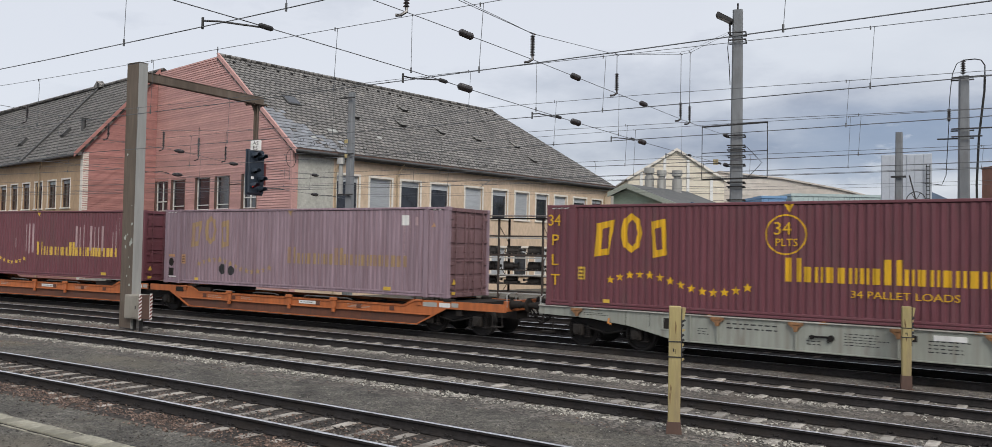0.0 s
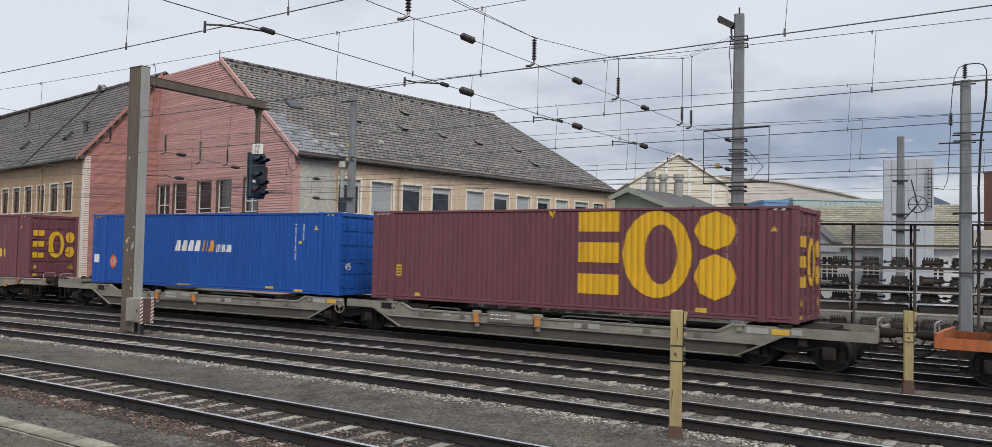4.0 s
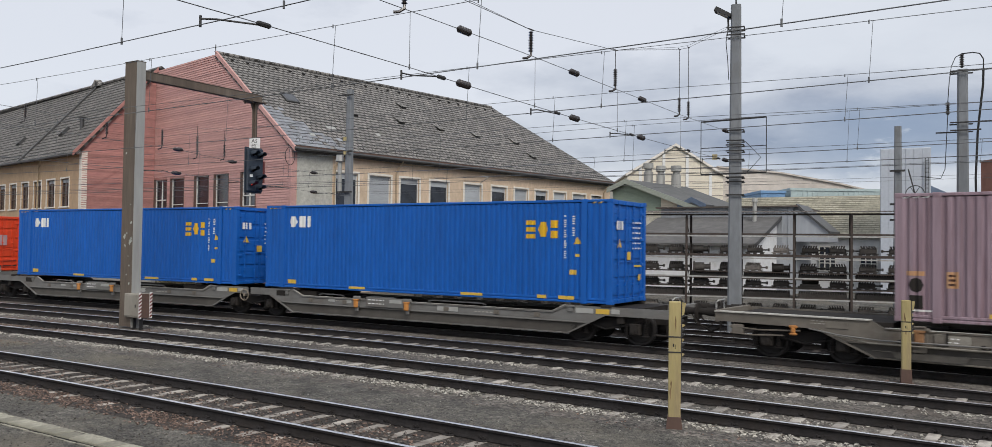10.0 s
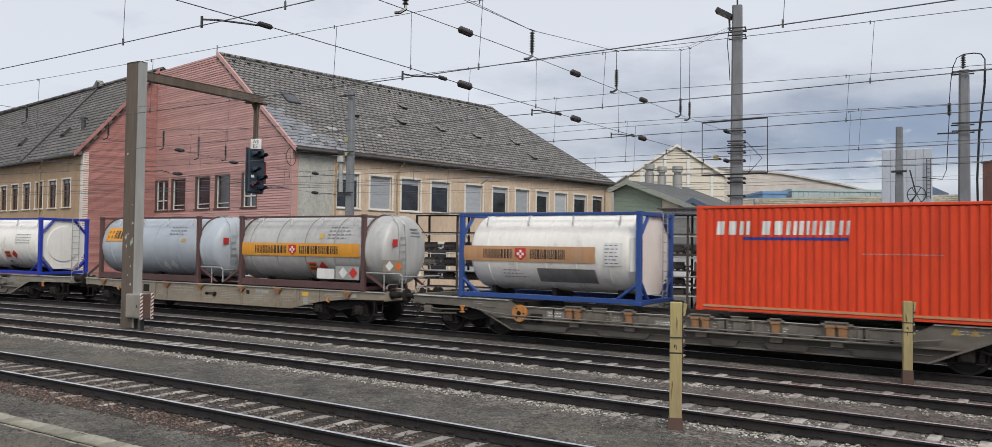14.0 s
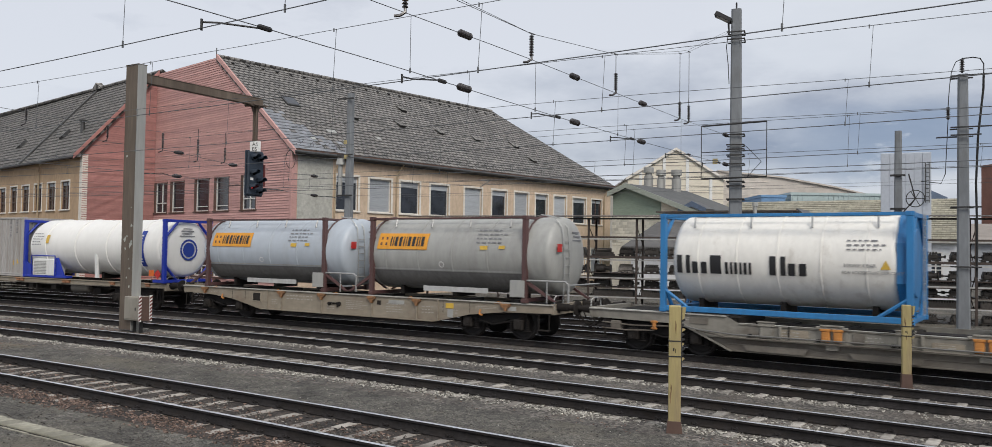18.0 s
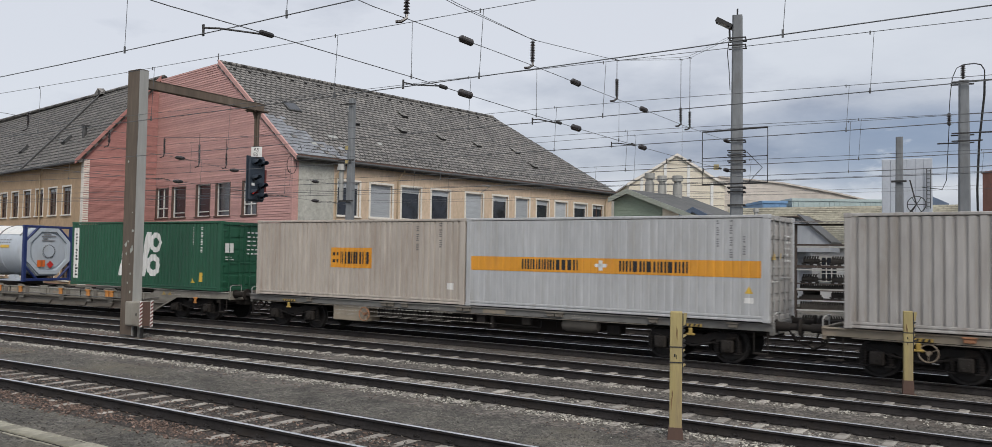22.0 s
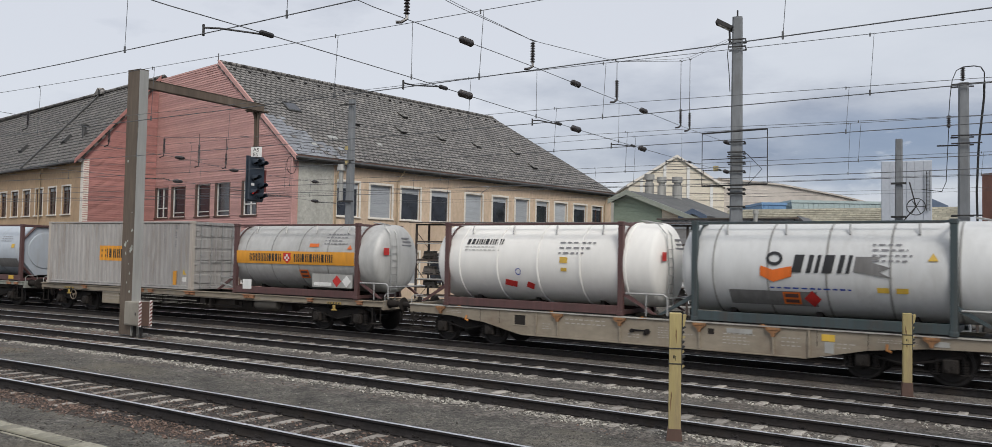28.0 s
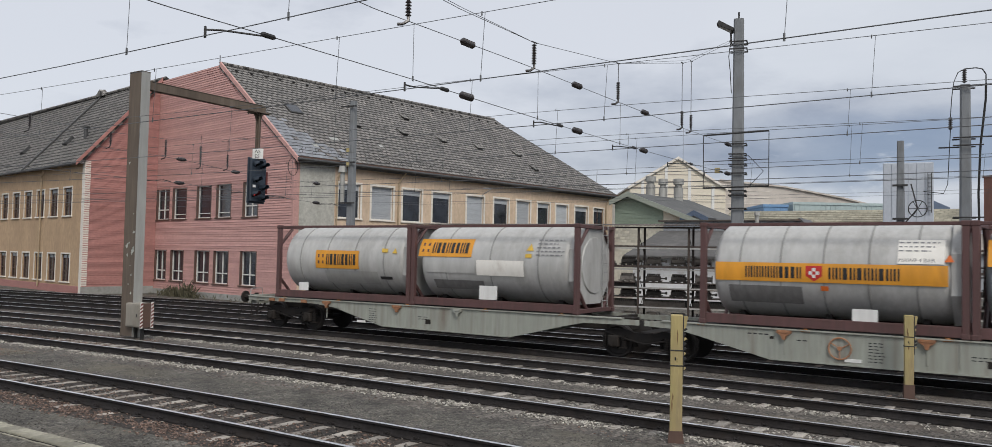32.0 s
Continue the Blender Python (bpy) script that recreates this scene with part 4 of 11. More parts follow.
    part("ridge_tiles", ridge, "slate", w)
    part("finial", Shape().cyl(P(8.27, -0.1, 14.3), P(8.27, -0.1, 14.9), 0.03, n=6), "gutter", w)
    # wing: its end wall steps out from the gable wall, its long wall runs on to the left
    ew = part("wing_end_wall", Shape().box(0, 0.01, 0.3, 0.31, 0, 0.01), "pink", w, "end wall clad with pink horizontal boards")
    q = P(16.3, 0, 0)
    ew.matrix_basis = Matrix(((BX.x, AX.x, 0, q.x), (BX.y, AX.y, 0, q.y), (0, 0, 1, lift), (0, 0, 0, 1)))
    ec = Shape().prism([(-4.75, -0.3), (-0.01, -0.3), (-0.01, 14.0), (-4.75, 8.5)], 0.002, 0.35)
    ew.data = ec.mesh("wing_end_wall", M["pink_dark"])
    eb = Shape()
    lap_boards(eb, lambda z: (-4.75 if z < 8.5 else -4.75 + (z - 8.5) * 0.862, -0.04), 0.3, 13.9, 0.145, 0.0, [])
    part("cladding", eb, "pink_dark", ew)
    part("plinth", Shape().box(-4.78, -0.07, -0.05, 0.0, -0.3, 0.295, 0.01), "plinth", ew)
    part("verge_board", Shape().prism([(-5.42, 8.02), (-5.42, 8.30), (0.0, 14.60), (0.0, 14.3)], -0.27, -0.205), "pink_dark", ew)
    ww = part("wing_wall", Shape().box(0, 0.01, 0.3, 0.31, 0, 0.01), "stucco", w, "ochre stucco wall with narrow windows")
    q = P(16.3, -4.75, 0)
    ww.matrix_basis = Matrix(((-AX.x, BX.x, 0, q.x), (-AX.y, BX.y, 0, q.y), (0, 0, 1, lift), (0, 0, 0, 1)))
    wx = [2.0 + k * 2.47 for k in range(18)]
    hw = [(-x - 1.4, -x, c, c + h) for x in wx[:14] for c, h in ((4.9, 1.85), (0.55, 1.8))]
    wc = Shape()
    wall_with_holes(wc, -48, -0.36, -0.3, 8.4, 0.0, 0.4, hw)
    ww.data = wc.mesh("wing_wall", M["stucco"])
    for k, x in enumerate(wx):
        for c, h in ((4.9, 1.85), (0.55, 1.8)):
            if k < 14:
                build_window(ww, -x - 1.4, c, 1.4, h, 0.0, "dark")
    part("corner_strip", Shape().box(-0.36, 0.03, -0.03, 0.33, -0.3, 8.4), "trim", ww)
    part("plinth", Shape().box(-48, -0.4, -0.05, -0.002, -0.3, 0.3, 0.01), "pink_dark", ww, "red-brown painted plinth")
    for x in (-7.3, -22.0):
        pipe_run(ww, [(x, -0.12, 0.1), (x, -0.12, 7.6), (x + 0.9, -0.3, 8.1), (x + 0.9, -0.45, 8.2)], 0.055)
    part("gutter", Shape().cyl((-48, -0.5, 8.2), (0.1, -0.5, 8.2), 0.09, n=10), "gutter", ww)
    part("eave_board", Shape().box(-48, -0.1, -0.45, -0.002, 8.22, 8.38), "sash", ww)
    wr, m2 = roof_plane(w, [P(64, -5.3, 8.25), P(16.1, -5.3, 8.25), P(16.1, 0.0, 14.42), P(64, 0.0, 14.9)], "slate roof of the wing with vents, darkened for shade", mat="shade_slate")
    roof_plane(w, [P(16.1, 9.4, 7.6), P(64, 9.4, 7.6), P(64, 0.0, 14.9), P(16.1, 0.0, 14.42)], mat="shade_slate")
    step = Shape().box(38.0, 38.17, -0.05, 8.3, 0.02, 0.15, 0.02)
    part("fire_wall_coping", step, "gutter", wr)
    part("coping_peak", Shape().add([P(25.2, 0.2, 14.5), P(26.9, 0.2, 14.5), P(26.05, 0.2, 15.0), P(25.2, -0.25, 14.4), P(26.9, -0.25, 14.4), P(26.05, -0.25, 14.95)], [(0, 1, 2), (5, 4, 3), (0, 2, 5, 3), (1, 4, 5, 2), (0, 3, 4, 1)]), "slate", w)
    small = Shape()
    small.cyl(P(19.6, -3.55, 10.1), P(19.6, -3.55, 11.0), 0.14, n=10)
    small.cyl(P(19.6, -3.55, 10.98), P(19.6, -3.55, 11.06), 0.27, n=10)
    part("vent_pipe", small, "gutter", w)
    for x, y in ((33.3, 2.5), (41.6, 2.6)):
        part("skylight_hatch", Shape().prism([(x - 0.4, 0.0), (x - 0.4, 0.12), (x + 0.4, 0.24), (x + 0.4, 0.0)], y - 0.35, y + 0.35), "gutter", wr)
    rd = Shape()
    for k in range(110):
        rd.cyl(P(16.3 + k * 0.42, 0, 14.46 + 0.0042 * k), P(16.7 + k * 0.42, 0, 14.47 + 0.0042 * k), 0.11, n=7)
    part("ridge_tiles", rd, "slate", w)
    # the wall that closes the far end
    bw = part("back_wall", Shape().box(-16.5, -0.4, 30.6, 31.0, -0.3, 8.0), "stucco", w)
    bw.matrix_basis = ga.matrix_basis.copy()


build_works()


WEEDS = (12.2, 10.3)


def build_weeds():
    """Low scrub in two clumps, with a few thin stalks along the wall."""
    s = Shape()
    rg = random.Random(21)
    for k in range(620):
        a = rg.gauss(WEEDS[k % 2], 0.75) if k % 6 else rg.uniform(2, 15)
        b = -0.45 - abs(rg.gauss(0, 0.35))
        p = NEAR + AX * a + BX * b
        near = math.exp(-min((a - c) ** 2 for c in WEEDS) / 0.9)
        h = rg.uniform(0.08, 0.3) + rg.uniform(0.1, 0.75) * near
        z = GROUND_Z + (rg.random() * h * 0.7 if k % 3 == 0 else 0.0)
        t = rg.uniform(0, 6.28)
        dx, dy = math.cos(t) * 0.018, math.sin(t) * 0.018
        lean = Vector((rg.uniform(-.6, .6), rg.uniform(-.5, .5), 0)) * h
        s.add([p + Vector((-dx, -dy, z)), p + Vector((dx, dy, z)), p + lean * 0.5 + Vector((dx * 2.4, dy * 2.4, z + h * 0.55)), p + lean + Vector((0, 0, z + h * 0.8))], [(0, 1, 2, 3)])
    tagged(part("weeds", s, "weed", sharp=180), "dull brown-green scrub along the foot of the pink wall", "weeds", kind="stuff")


build_weeds()


# ---- signal on its bracket post ----
def build_signal():
    t = thing("signal_gantry", "steel bracket post with a hanging railway signal showing red", "signal", pose(-24.4, 16.5, 0))
    top = 8.62
    post = Shape()
    # H-section: web across, two flanges
    post.box(-0.298, 0.298, -0.012, 0.012, -0.12, top)
    part("post_web", post, "steel", t)
    for x in (-0.31, 0.31):
        f = Shape().box(x - 0.012, x + 0.012, -0.16, 0.16, -0.12, top)
        part("post_flange", f, "steel_light" if x > 0 else "steel", t)
    part("post_face", Shape().box(-0.297, 0.297, -0.152, -0.14, -0.1, top - 0.01), "steel", t, "grey-brown cover plate with peeling paint")
    part("post_cap", Shape().box(-0.33, 0.33, -0.17, 0.17, top, top + 0.02), "steel", t)
    part("footing", Shape().box(-0.4, 0.4, -0.3, 0.3, -0.4, -0.165, 0.02), "ballast", t)
    peel = Shape()
    rg = random.Random(4)
    for z in (2.55, 2.62, 2.7, 2.78, 2.85, 2.95, 2.2, 1.9, 0.9, 3.3, 3.9, 1.3, 5.6, 1.6, 0.6):
        cx, r = rg.uniform(-0.22, 0.2), rg.uniform(0.03, 0.09) * (1.4 if 2.5 < z < 3 else 0.7)
        ring = [(max(-0.28, min(0.28, cx + r * rg.uniform(0.5, 1.1) * math.cos(k * 0.785))), z + r * rg.uniform(0.5, 1.3) * math.sin(k * 0.785)) for k in range(8)]
        peel.add([(a, -0.1535, b) for a, b in ring], [tuple(range(8))])
    part("peeled_patch", peel, "old_paint", t)
    arm = Shape()
    arm.box(-0.13, 0.13, 0.165, 5.35, 8.10, 8.115)
    arm.box(-0.13, 0.13, 0.165, 5.35, 8.38, 8.395)
    arm.box(-0.02, 0.02, 0.165, 5.35, 8.115, 8.38)
    arm.box(0.1, 0.115, 0.165, 5.35, 8.12, 8.375)
    part("arm", arm, "steel", t)
    g = Shape()
    g.box(-0.28, 0.28, 4.75, 5.45, 8.07, 8.10)
    for x, y in ((-0.22, 4.8), (0.22, 4.8), (-0.22, 5.4), (0.22, 5.4)):
        g.cyl((x, y, 8.02), (x, y, 8.14), 0.025, n=6)
    part("clamp_plate", g, "steel", t)
    drop = Shape()
    drop.prism([(-0.1, 6.2), (0.1, 6.2), (0.1, 7.8), (0.22, 8.07), (-0.22, 8.07), (-0.1, 7.8)], 5.06, 5.14)
    drop.box(-0.012, 0.012, 5.0, 5.2, 5.9, 8.06)
    drop.tube([(0.12, 5.04, 8.05), (0.14, 5.02, 7.4), (0.12, 5.04, 6.3)], 0.025)
    part("hanger", drop, "steel", t)
    head = part("signal_head", Shape().box(-0.06, 0.06, -0.36, 0.36, -0.85, 0.8, 0.03), "signal", t, at=pose(0.05, 5.1, 5.5, 0, 0, -4))
    part("backboard_edge", Shape().box(-0.12, -0.065, -0.4, 0.4, -0.9, 0.85, 0.01), "signal", head)
    for y, z, lit in ((0.14, 0.55, 0), (0.14, -0.3, 0), (0.14, -0.7, 0), (-0.16, 0.6, 0), (-0.16, 0.0, 0), (-0.2, -0.55, 1)):
        hood = Shape()
        n = 12
        pts = [(math.cos(2 * math.pi * i / n) * 0.115, math.sin(2 * math.pi * i / n) * 0.115) for i in range(n)]
        hood.add([(0.055, y + a, z + b) for a, b in pts] + [(0.42 if b > -0.03 else 0.16, y + a, z + b) for a, b in pts] + [(0.42 if b > -0.03 else 0.16, y + a * 0.9, z + b * 0.9) for a, b in pts] + [(0.06, y + a * 0.9, z + b * 0.9) for a, b in pts],
                 [(k * n + i, k * n + (i + 1) % n, (k + 1) * n + (i + 1) % n, (k + 1) * n + i) for k in range(3) for i in range(n)])
        part("hood", hood, "signal", head)
        part("lens", Shape().cyl((0.05, y, z), (0.075, y, z), 0.07 if lit else 0.1, n=14), "red_lamp" if lit else "lens_off", head, "red lit lens" if lit else "dark lens")
    part("number_patch", Shape().box(0.061, 0.066, -0.26, -0.12, -0.3, -0.2), "white", head)
    plate = part("name_plate", Shape().box(-0.012, 0.012, -0.2, 0.2, -0.2, 0.2, 0.01), "white", t, "white plate with black letters", at=pose(0.14, 5.0, 6.5, 0, 0, -48))
    for txt, z in (("AS", 0.015), ("ES", -0.165)):
        lettering(txt, 0.14, M["black"], plate, pose(0.018, -0.12, z, 90, 0, 90))
    part("side_strip", Shape().box(-0.02, 0.02, -0.04, 0.04, -0.6, 0.25), "red", head, "red and white edge strip", at=pose(-0.02, 0.44, 0.1))
    cab = part("cabinet", Shape().box(-0.38, 0.38, -0.25, 0.25, 0.22, 1.0, 0.03), "cabinet", t, "grey-brown switch cabinet", at=pose(0.5, -0.05, 0))
    part("door_panel", Shape().box(-0.33, 0.33, -0.262, -0.252, 0.28, 0.94, 0.005), "cabinet", cab)
    part("side_panel", Shape().box(0.381, 0.387, -0.25, 0.25, 0.22, 1.0), "board_dark", cab)
    part("door_lock", Shape().box(0.24, 0.28, -0.285, -0.262, 0.56, 0.66, 0.008), "dark_steel", cab)
    for x in (-0.16, 0.18):
        part("leg", Shape().box(x - 0.03, x + 0.03, -0.05, 0.05, -0.19, 0.22), "dark_steel", cab)
    for x, y in ((0.895, -0.245), (0.895, 0.145)):
        hz = part("hazard_board", Shape().box(-0.006, 0.006, -0.05, 0.05, 0.2, 1.04), "white", t, "red and white striped warning board", at=pose(x, y, 0, 0, 0, 0 if x > 0 else 12))
        for k in range(7):
            z = 0.21 + k * 0.115
            st = Shape().add([(0.0075, -0.049, z), (0.0075, 0.049, z + 0.065), (0.0075, 0.049, min(1.038, z + 0.125)), (0.0075, -0.049, z + 0.06)], [(0, 1, 2, 3)])
            part("stripe", st, "red", hz)
    part("low_device", Shape().box(-1.3, -0.65, 0.5, 0.9, -0.19, 0.0, 0.05), "dark_steel", t)


def lettering(txt, size, mat, parent, at, slant=0.0, width=1.0):
    """Readable words in the built-in font, as a thin solid mesh."""
    cu = bpy.data.curves.new("lettering", "FONT")
    cu.body, cu.size, cu.shear, cu.extrude, cu.resolution_u = txt, size * 1.4, slant, 0.002, 3
    tmp = bpy.data.objects.new("lettering", cu)
    scene.collection.objects.link(tmp)
    bpy.context.view_layer.update()
    me = bpy.data.meshes.new_from_object(tmp.evaluated_get(bpy.context.evaluated_depsgraph_get()))
    bpy.data.objects.remove(tmp)
    if width != 1.0:
        me.transform(Matrix.Diagonal((width, 1, 1, 1)))
    me.materials.clear()
    me.materials.append(mat)
    ob = new("lettering", me)
    ob.parent = parent
    ob.matrix_basis = at
    return ob


build_signal()


# ---- yellow marker posts ----
def build_post(x, y, z0, z1, w, turn, label):
    p = thing("marker_post", label, "post", pose(x, y, z0, 0, 0, turn), group="yellow marker posts")
    h = z1 - z0
    s = Shape().box(-w / 2, w / 2, -w / 2, w / 2, 0.05, h, 0.012)
    part("shaft", s, "yellow", p)
    wide = 0.75 if h > 1.8 else 0.62
    foot = Shape().prism([(-w * wide, -0.2), (w * wide, -0.2), (w * 0.55, 0.2), (-w * 0.55, 0.2)], -w * 0.6, w * 0.6)
    part("foot", foot, "board_dark", p, "dark rusty foot")
    for z in (h * 0.60, h * 0.72):
        part("strap", Shape().box(-w / 2 - 0.008, w / 2 + 0.008, -w / 2 - 0.008, w / 2 + 0.008, z, z + 0.018), "dark_steel", p)
    # Thin dark sheet makes the upper right face darker than the front.
    part("side_plate", Shape().box(w / 2 - 0.002, w / 2 + 0.014, -w / 2 + 0.01, w / 2 - 0.02, h * 0.50, h - 0.03), "dark_steel", p)
    part("paint_flap", Shape().prism([(w / 2 + 0.016, h - 0.01), (w / 2 + 0.075, h - 0.02), (w / 2 + 0.045, h - 0.2), (w / 2 + 0.016, h - 0.22)], -w / 2, -w / 2 + 0.05), "yellow", p, "bent flap of yellow sheet")
    rg = random.Random(int(h * 100))
    for k in range(9):
        z = h * (0.57 + 0.038 * k)
        q = rg.uniform(0.03, 0.06)
        part("jagged_edge", Shape().prism([(w / 2 + 0.014, z), (w / 2 + 0.014 + q, z + 0.035), (w / 2 + 0.014 + q * 0.6, z + 0.055), (w / 2 + 0.014, z + 0.05)], -w / 2 + 0.01, -w / 2 + 0.06), "dark_steel" if k % 3 else "yellow", p)
    for k in range(3):
        z = rg.uniform(0.3, 0.9) * h
        a, b = rg.uniform(-0.4, 0.1) * w, rg.uniform(0.1, 0.3)
        part("rust_run", Shape().prism([(a, z), (a + 0.018, z - b * 0.3), (a + 0.012, z - b), (a - 0.006, z - b * 0.5)], -w / 2 - 0.0025, -w / 2 + 0.004), "rust_stain", p)
    part("stencil_mark", Shape().box(-0.03, -0.008, -w / 2 - 0.003, -w / 2 + 0.004, h * 0.645, h * 0.67).box(0.004, 0.012, -w / 2 - 0.003, -w / 2 + 0.004, h * 0.63, h * 0.665), "black", p)


build_post(-4.48, 12.74, GROUND_Z, 1.85, 0.195, 20, "worn yellow-painted square post with rusty foot between tracks")
build_post(-1.77, 19.95, GROUND_Z + 0.12, 1.63, 0.185, 12, "slim worn yellow-painted post beside the train")


# ---- overhead line masts ----
def build_mast(x, y, top, w0, w1, label, turn=0):
    t = thing("catenary_mast", label, "mast", pose(x, y, GROUND_Z, 0, 0, turn), group="overhead line masts")
    h = top - GROUND_Z
    s = Shape()
    a, b, c = w0 / 2, w1 / 2, 0.05
    ring = lambda r, z: [(r - c, -r, z), (r, -r + c, z), (r, r - c, z), (r - c, r, z), (-r + c, r, z), (-r, r - c, z), (-r, -r + c, z), (-r + c, -r, z)]
    vs = ring(a, -0.3) + ring(b, h)
    s.add(vs, [(i, (i + 1) % 8, 8 + (i + 1) % 8, 8 + i) for i in range(8)] + [tuple(range(7, -1, -1)), tuple(range(8, 16))])
    part("shaft", s, "concrete", t)
    return t, h


def disc_insulator(s, p0, p1, r=0.055, n=6):
    """A string of porcelain sheds between two points."""
    p0, p1 = Vector(p0), Vector(p1)
    d = p1 - p0
    s.cyl(p0, p1, r * 0.42, n=8)
    for k in range(n):
        a = p0 + d * ((k + 0.5) / n)
        s.cyl(a, a + d * (0.5 / n), r, r * 0.6, n=10)


m1, h1 = build_mast(-7.72, 27.93, 11.08, 0.47, 0.33, "tall grey concrete catenary mast with floodlight and brackets", 12)
lamp = part("floodlight", Shape().prism([(-0.88, 0.02), (-0.36, -0.26), (-0.30, -0.16), (-0.80, 0.14)], -0.22, 0.22), "dark_steel", m1, at=pose(0.16, -0.1, h1 - 0.2))
part("lamp_glass", Shape().prism([(-0.86, 0.012), (-0.38, -0.268), (-0.378, -0.262), (-0.858, 0.018)], -0.19, 0.19), "steel_light", lamp)
part("floodlight_arm", Shape().tube([(-0.26, -0.1, h1 - 0.42), (-0.24, -0.1, h1 - 0.86), (0, -0.1, h1 - 0.9)], 0.035), "dark_steel", m1)
part("floodlight_cable", Shape().tube([(-0.26, -0.1, h1 - 0.8), (-0.32, -0.12, h1 - 1.3), (-0.26, -0.15, h1 - 1.9), (-0.22, -0.2, h1 - 2.6)], 0.014), "black", m1)
for z in (h1 - 0.85, h1 - 1.1, 6.9, 6.55, 6.4, 6.2, 5.9, 5.3, 5.15, 4.7):
    part("bracket", Shape().box(-0.3, 0.3, -0.30, -0.26, z, z + 0.045, 0.008).box(-0.3, 0.3, 0.26, 0.30, z, z + 0.045, 0.008).box(0.26, 0.30, -0.26, 0.26, z, z + 0.045, 0.008), "dark_steel", m1)
part("finial_rod", Shape().cyl((0, 0, h1), (0, 0, h1 + 0.25), 0.03, n=6), "dark_steel", m1)
guardf = Shape()
for a, b, rad in (((-1.1, 7.2), (1.02, 7.3), 0.03), ((1.02, 7.3), (1.02, 5.45), 0.014), ((1.02, 5.45), (-1.1, 5.4), 0.03), ((-1.1, 5.4), (-1.1, 7.2), 0.014), ((-1.1, 6.3), (1.02, 6.35), 0.014)):
    guardf.cyl((a[0], -0.5, a[1]), (b[0], -0.5, b[1]), rad, n=6)
part("guard_frame", guardf, "dark_steel", m1, "thin wire guard frame round the mast")
strut = Shape()
strut.tube([(0.35, -0.45, 6.5), (0.85, -0.5, 5.95), (0.35, -0.45, 5.4)], 0.012)
part("stay", strut, "dark_steel", m1)
part("small_sign", Shape().box(-0.72, -0.55, -0.56, -0.53, 5.9, 6.08), "yellow", m1)
m2, h2 = build_mast(-1.03, 29.96, 8.55, 0.40, 0.29, "grey concrete mast with cable loops and an insulator", 5)
ins = Shape()
disc_insulator(ins, (-0.02, 0, h2 + 0.06), (-0.02, 0, h2 + 0.5), 0.08, 6)
part("insulator", ins, "insulator", m2)
ins = Shape()
disc_insulator(ins, (-0.42, -0.1, h2 - 1.45), (-0.42, -0.1, h2 - 1.05), 0.075, 6)
part("insulator", ins, "insulator", m2)
loop = Shape().tube([(0.58, 0, h2 + 0.0), (0.57, 0, h2 - 0.5), (0.52, 0, h2 - 1.0), (0.42, 0, h2 - 2.0), (0.36, 0, h2 - 3.5), (0.38, -0.1, h2 - 5.0), (0.36, -0.2, h2 - 6.5)], 0.035, 7)
loop.tube([(-0.02, 0, h2 + 0.52), (0.3, 0, h2 + 0.53), (0.48, 0, h2 + 0.48), (0.58, 0, h2 + 0.3), (0.58, 0, h2 + 0.0)], 0.018, 6)
loop.tube([(-0.02, 0, h2 + 0.52), (-0.2, 0, h2 + 0.42), (-0.32, -0.05, h2 + 0.1), (-0.38, -0.1, h2 - 0.4), (-0.42, -0.1, h2 - 1.05)], 0.013, 6)
loop.tube([(-0.42, -0.1, h2 - 1.45), (-0.5, -0.1, h2 - 3.2), (-0.62, -0.1, h2 - 3.5), (-1.2, -0.1, h2 - 3.42)], 0.012, 6)
part("cable_loop", loop, "black", m2)
for z in (h2 - 0.1, h2 - 1.75, h2 - 2.0, h2 - 4.3, h2 - 6.2):
    part("bracket", Shape().box(-0.36, 0.95 if z > h2 - 2 else 0.5, -0.28, -0.24, z, z + 0.045, 0.008).box(-0.75 if abs(z - h2 + 2) < 0.1 else -0.36, 0.3, 0.2, 0.24, z, z + 0.045), "dark_steel", m2)
m3, h3 = build_mast(-24.6, 27.2, 9.55, 0.38, 0.26, "slender grey concrete catenary mast before the works wall", 8)
for z in (h3 - 0.3, h3 - 2.8, h3 - 4.6):
    part("bracket", Shape().box(-0.5, 0.3, -0.26, -0.2, z, z + 0.06), "dark_steel", m3)
part("cowl", Shape().cyl((-0.42, -0.1, h3 - 4.6), (-0.42, -0.1, h3 - 3.2), 0.1, n=10).cyl((-0.42, -0.1, h3 - 3.2), (-0.42, -0.1, h3 - 2.9), 0.2, 0.16, n=10), "steel_light", m3)
for y, z in ((-0.25, h3 - 2.95), (-0.2, h3 - 2.3)):
    part("warning_sign", Shape().box(-0.16 if z > h3 - 2.5 else -0.1, 0.0 if z > h3 - 2.5 else 0.08, y - 0.06, y - 0.045, z, z + 0.17), "yellow", m3)
m4, h4 = build_mast(-4.45, 46.0, 9.05, 0.44, 0.31, "plain concrete mast with a tension wheel", 0)
wheel = Shape()
ring = [(math.cos(2 * math.pi * k / 20), math.sin(2 * math.pi * k / 20)) for k in range(21)]
wheel.tube([(0.8 + a * 0.42, -0.3, 5.75 + b * 0.42) for a, b in ring], 0.022)
for k in range(6):
    wheel.cyl((0.8, -0.3, 5.75), (0.8 + 0.42 * math.cos(k * 1.047), -0.3, 5.75 + 0.42 * math.sin(k * 1.047)), 0.02, n=5)
wheel.tube([(0.2, -0.3, 5.0), (0.8, -0.3, 5.75), (0.5, -0.3, 7.0)], 0.035)
part("tension_wheel", wheel, "dark_steel", m4)
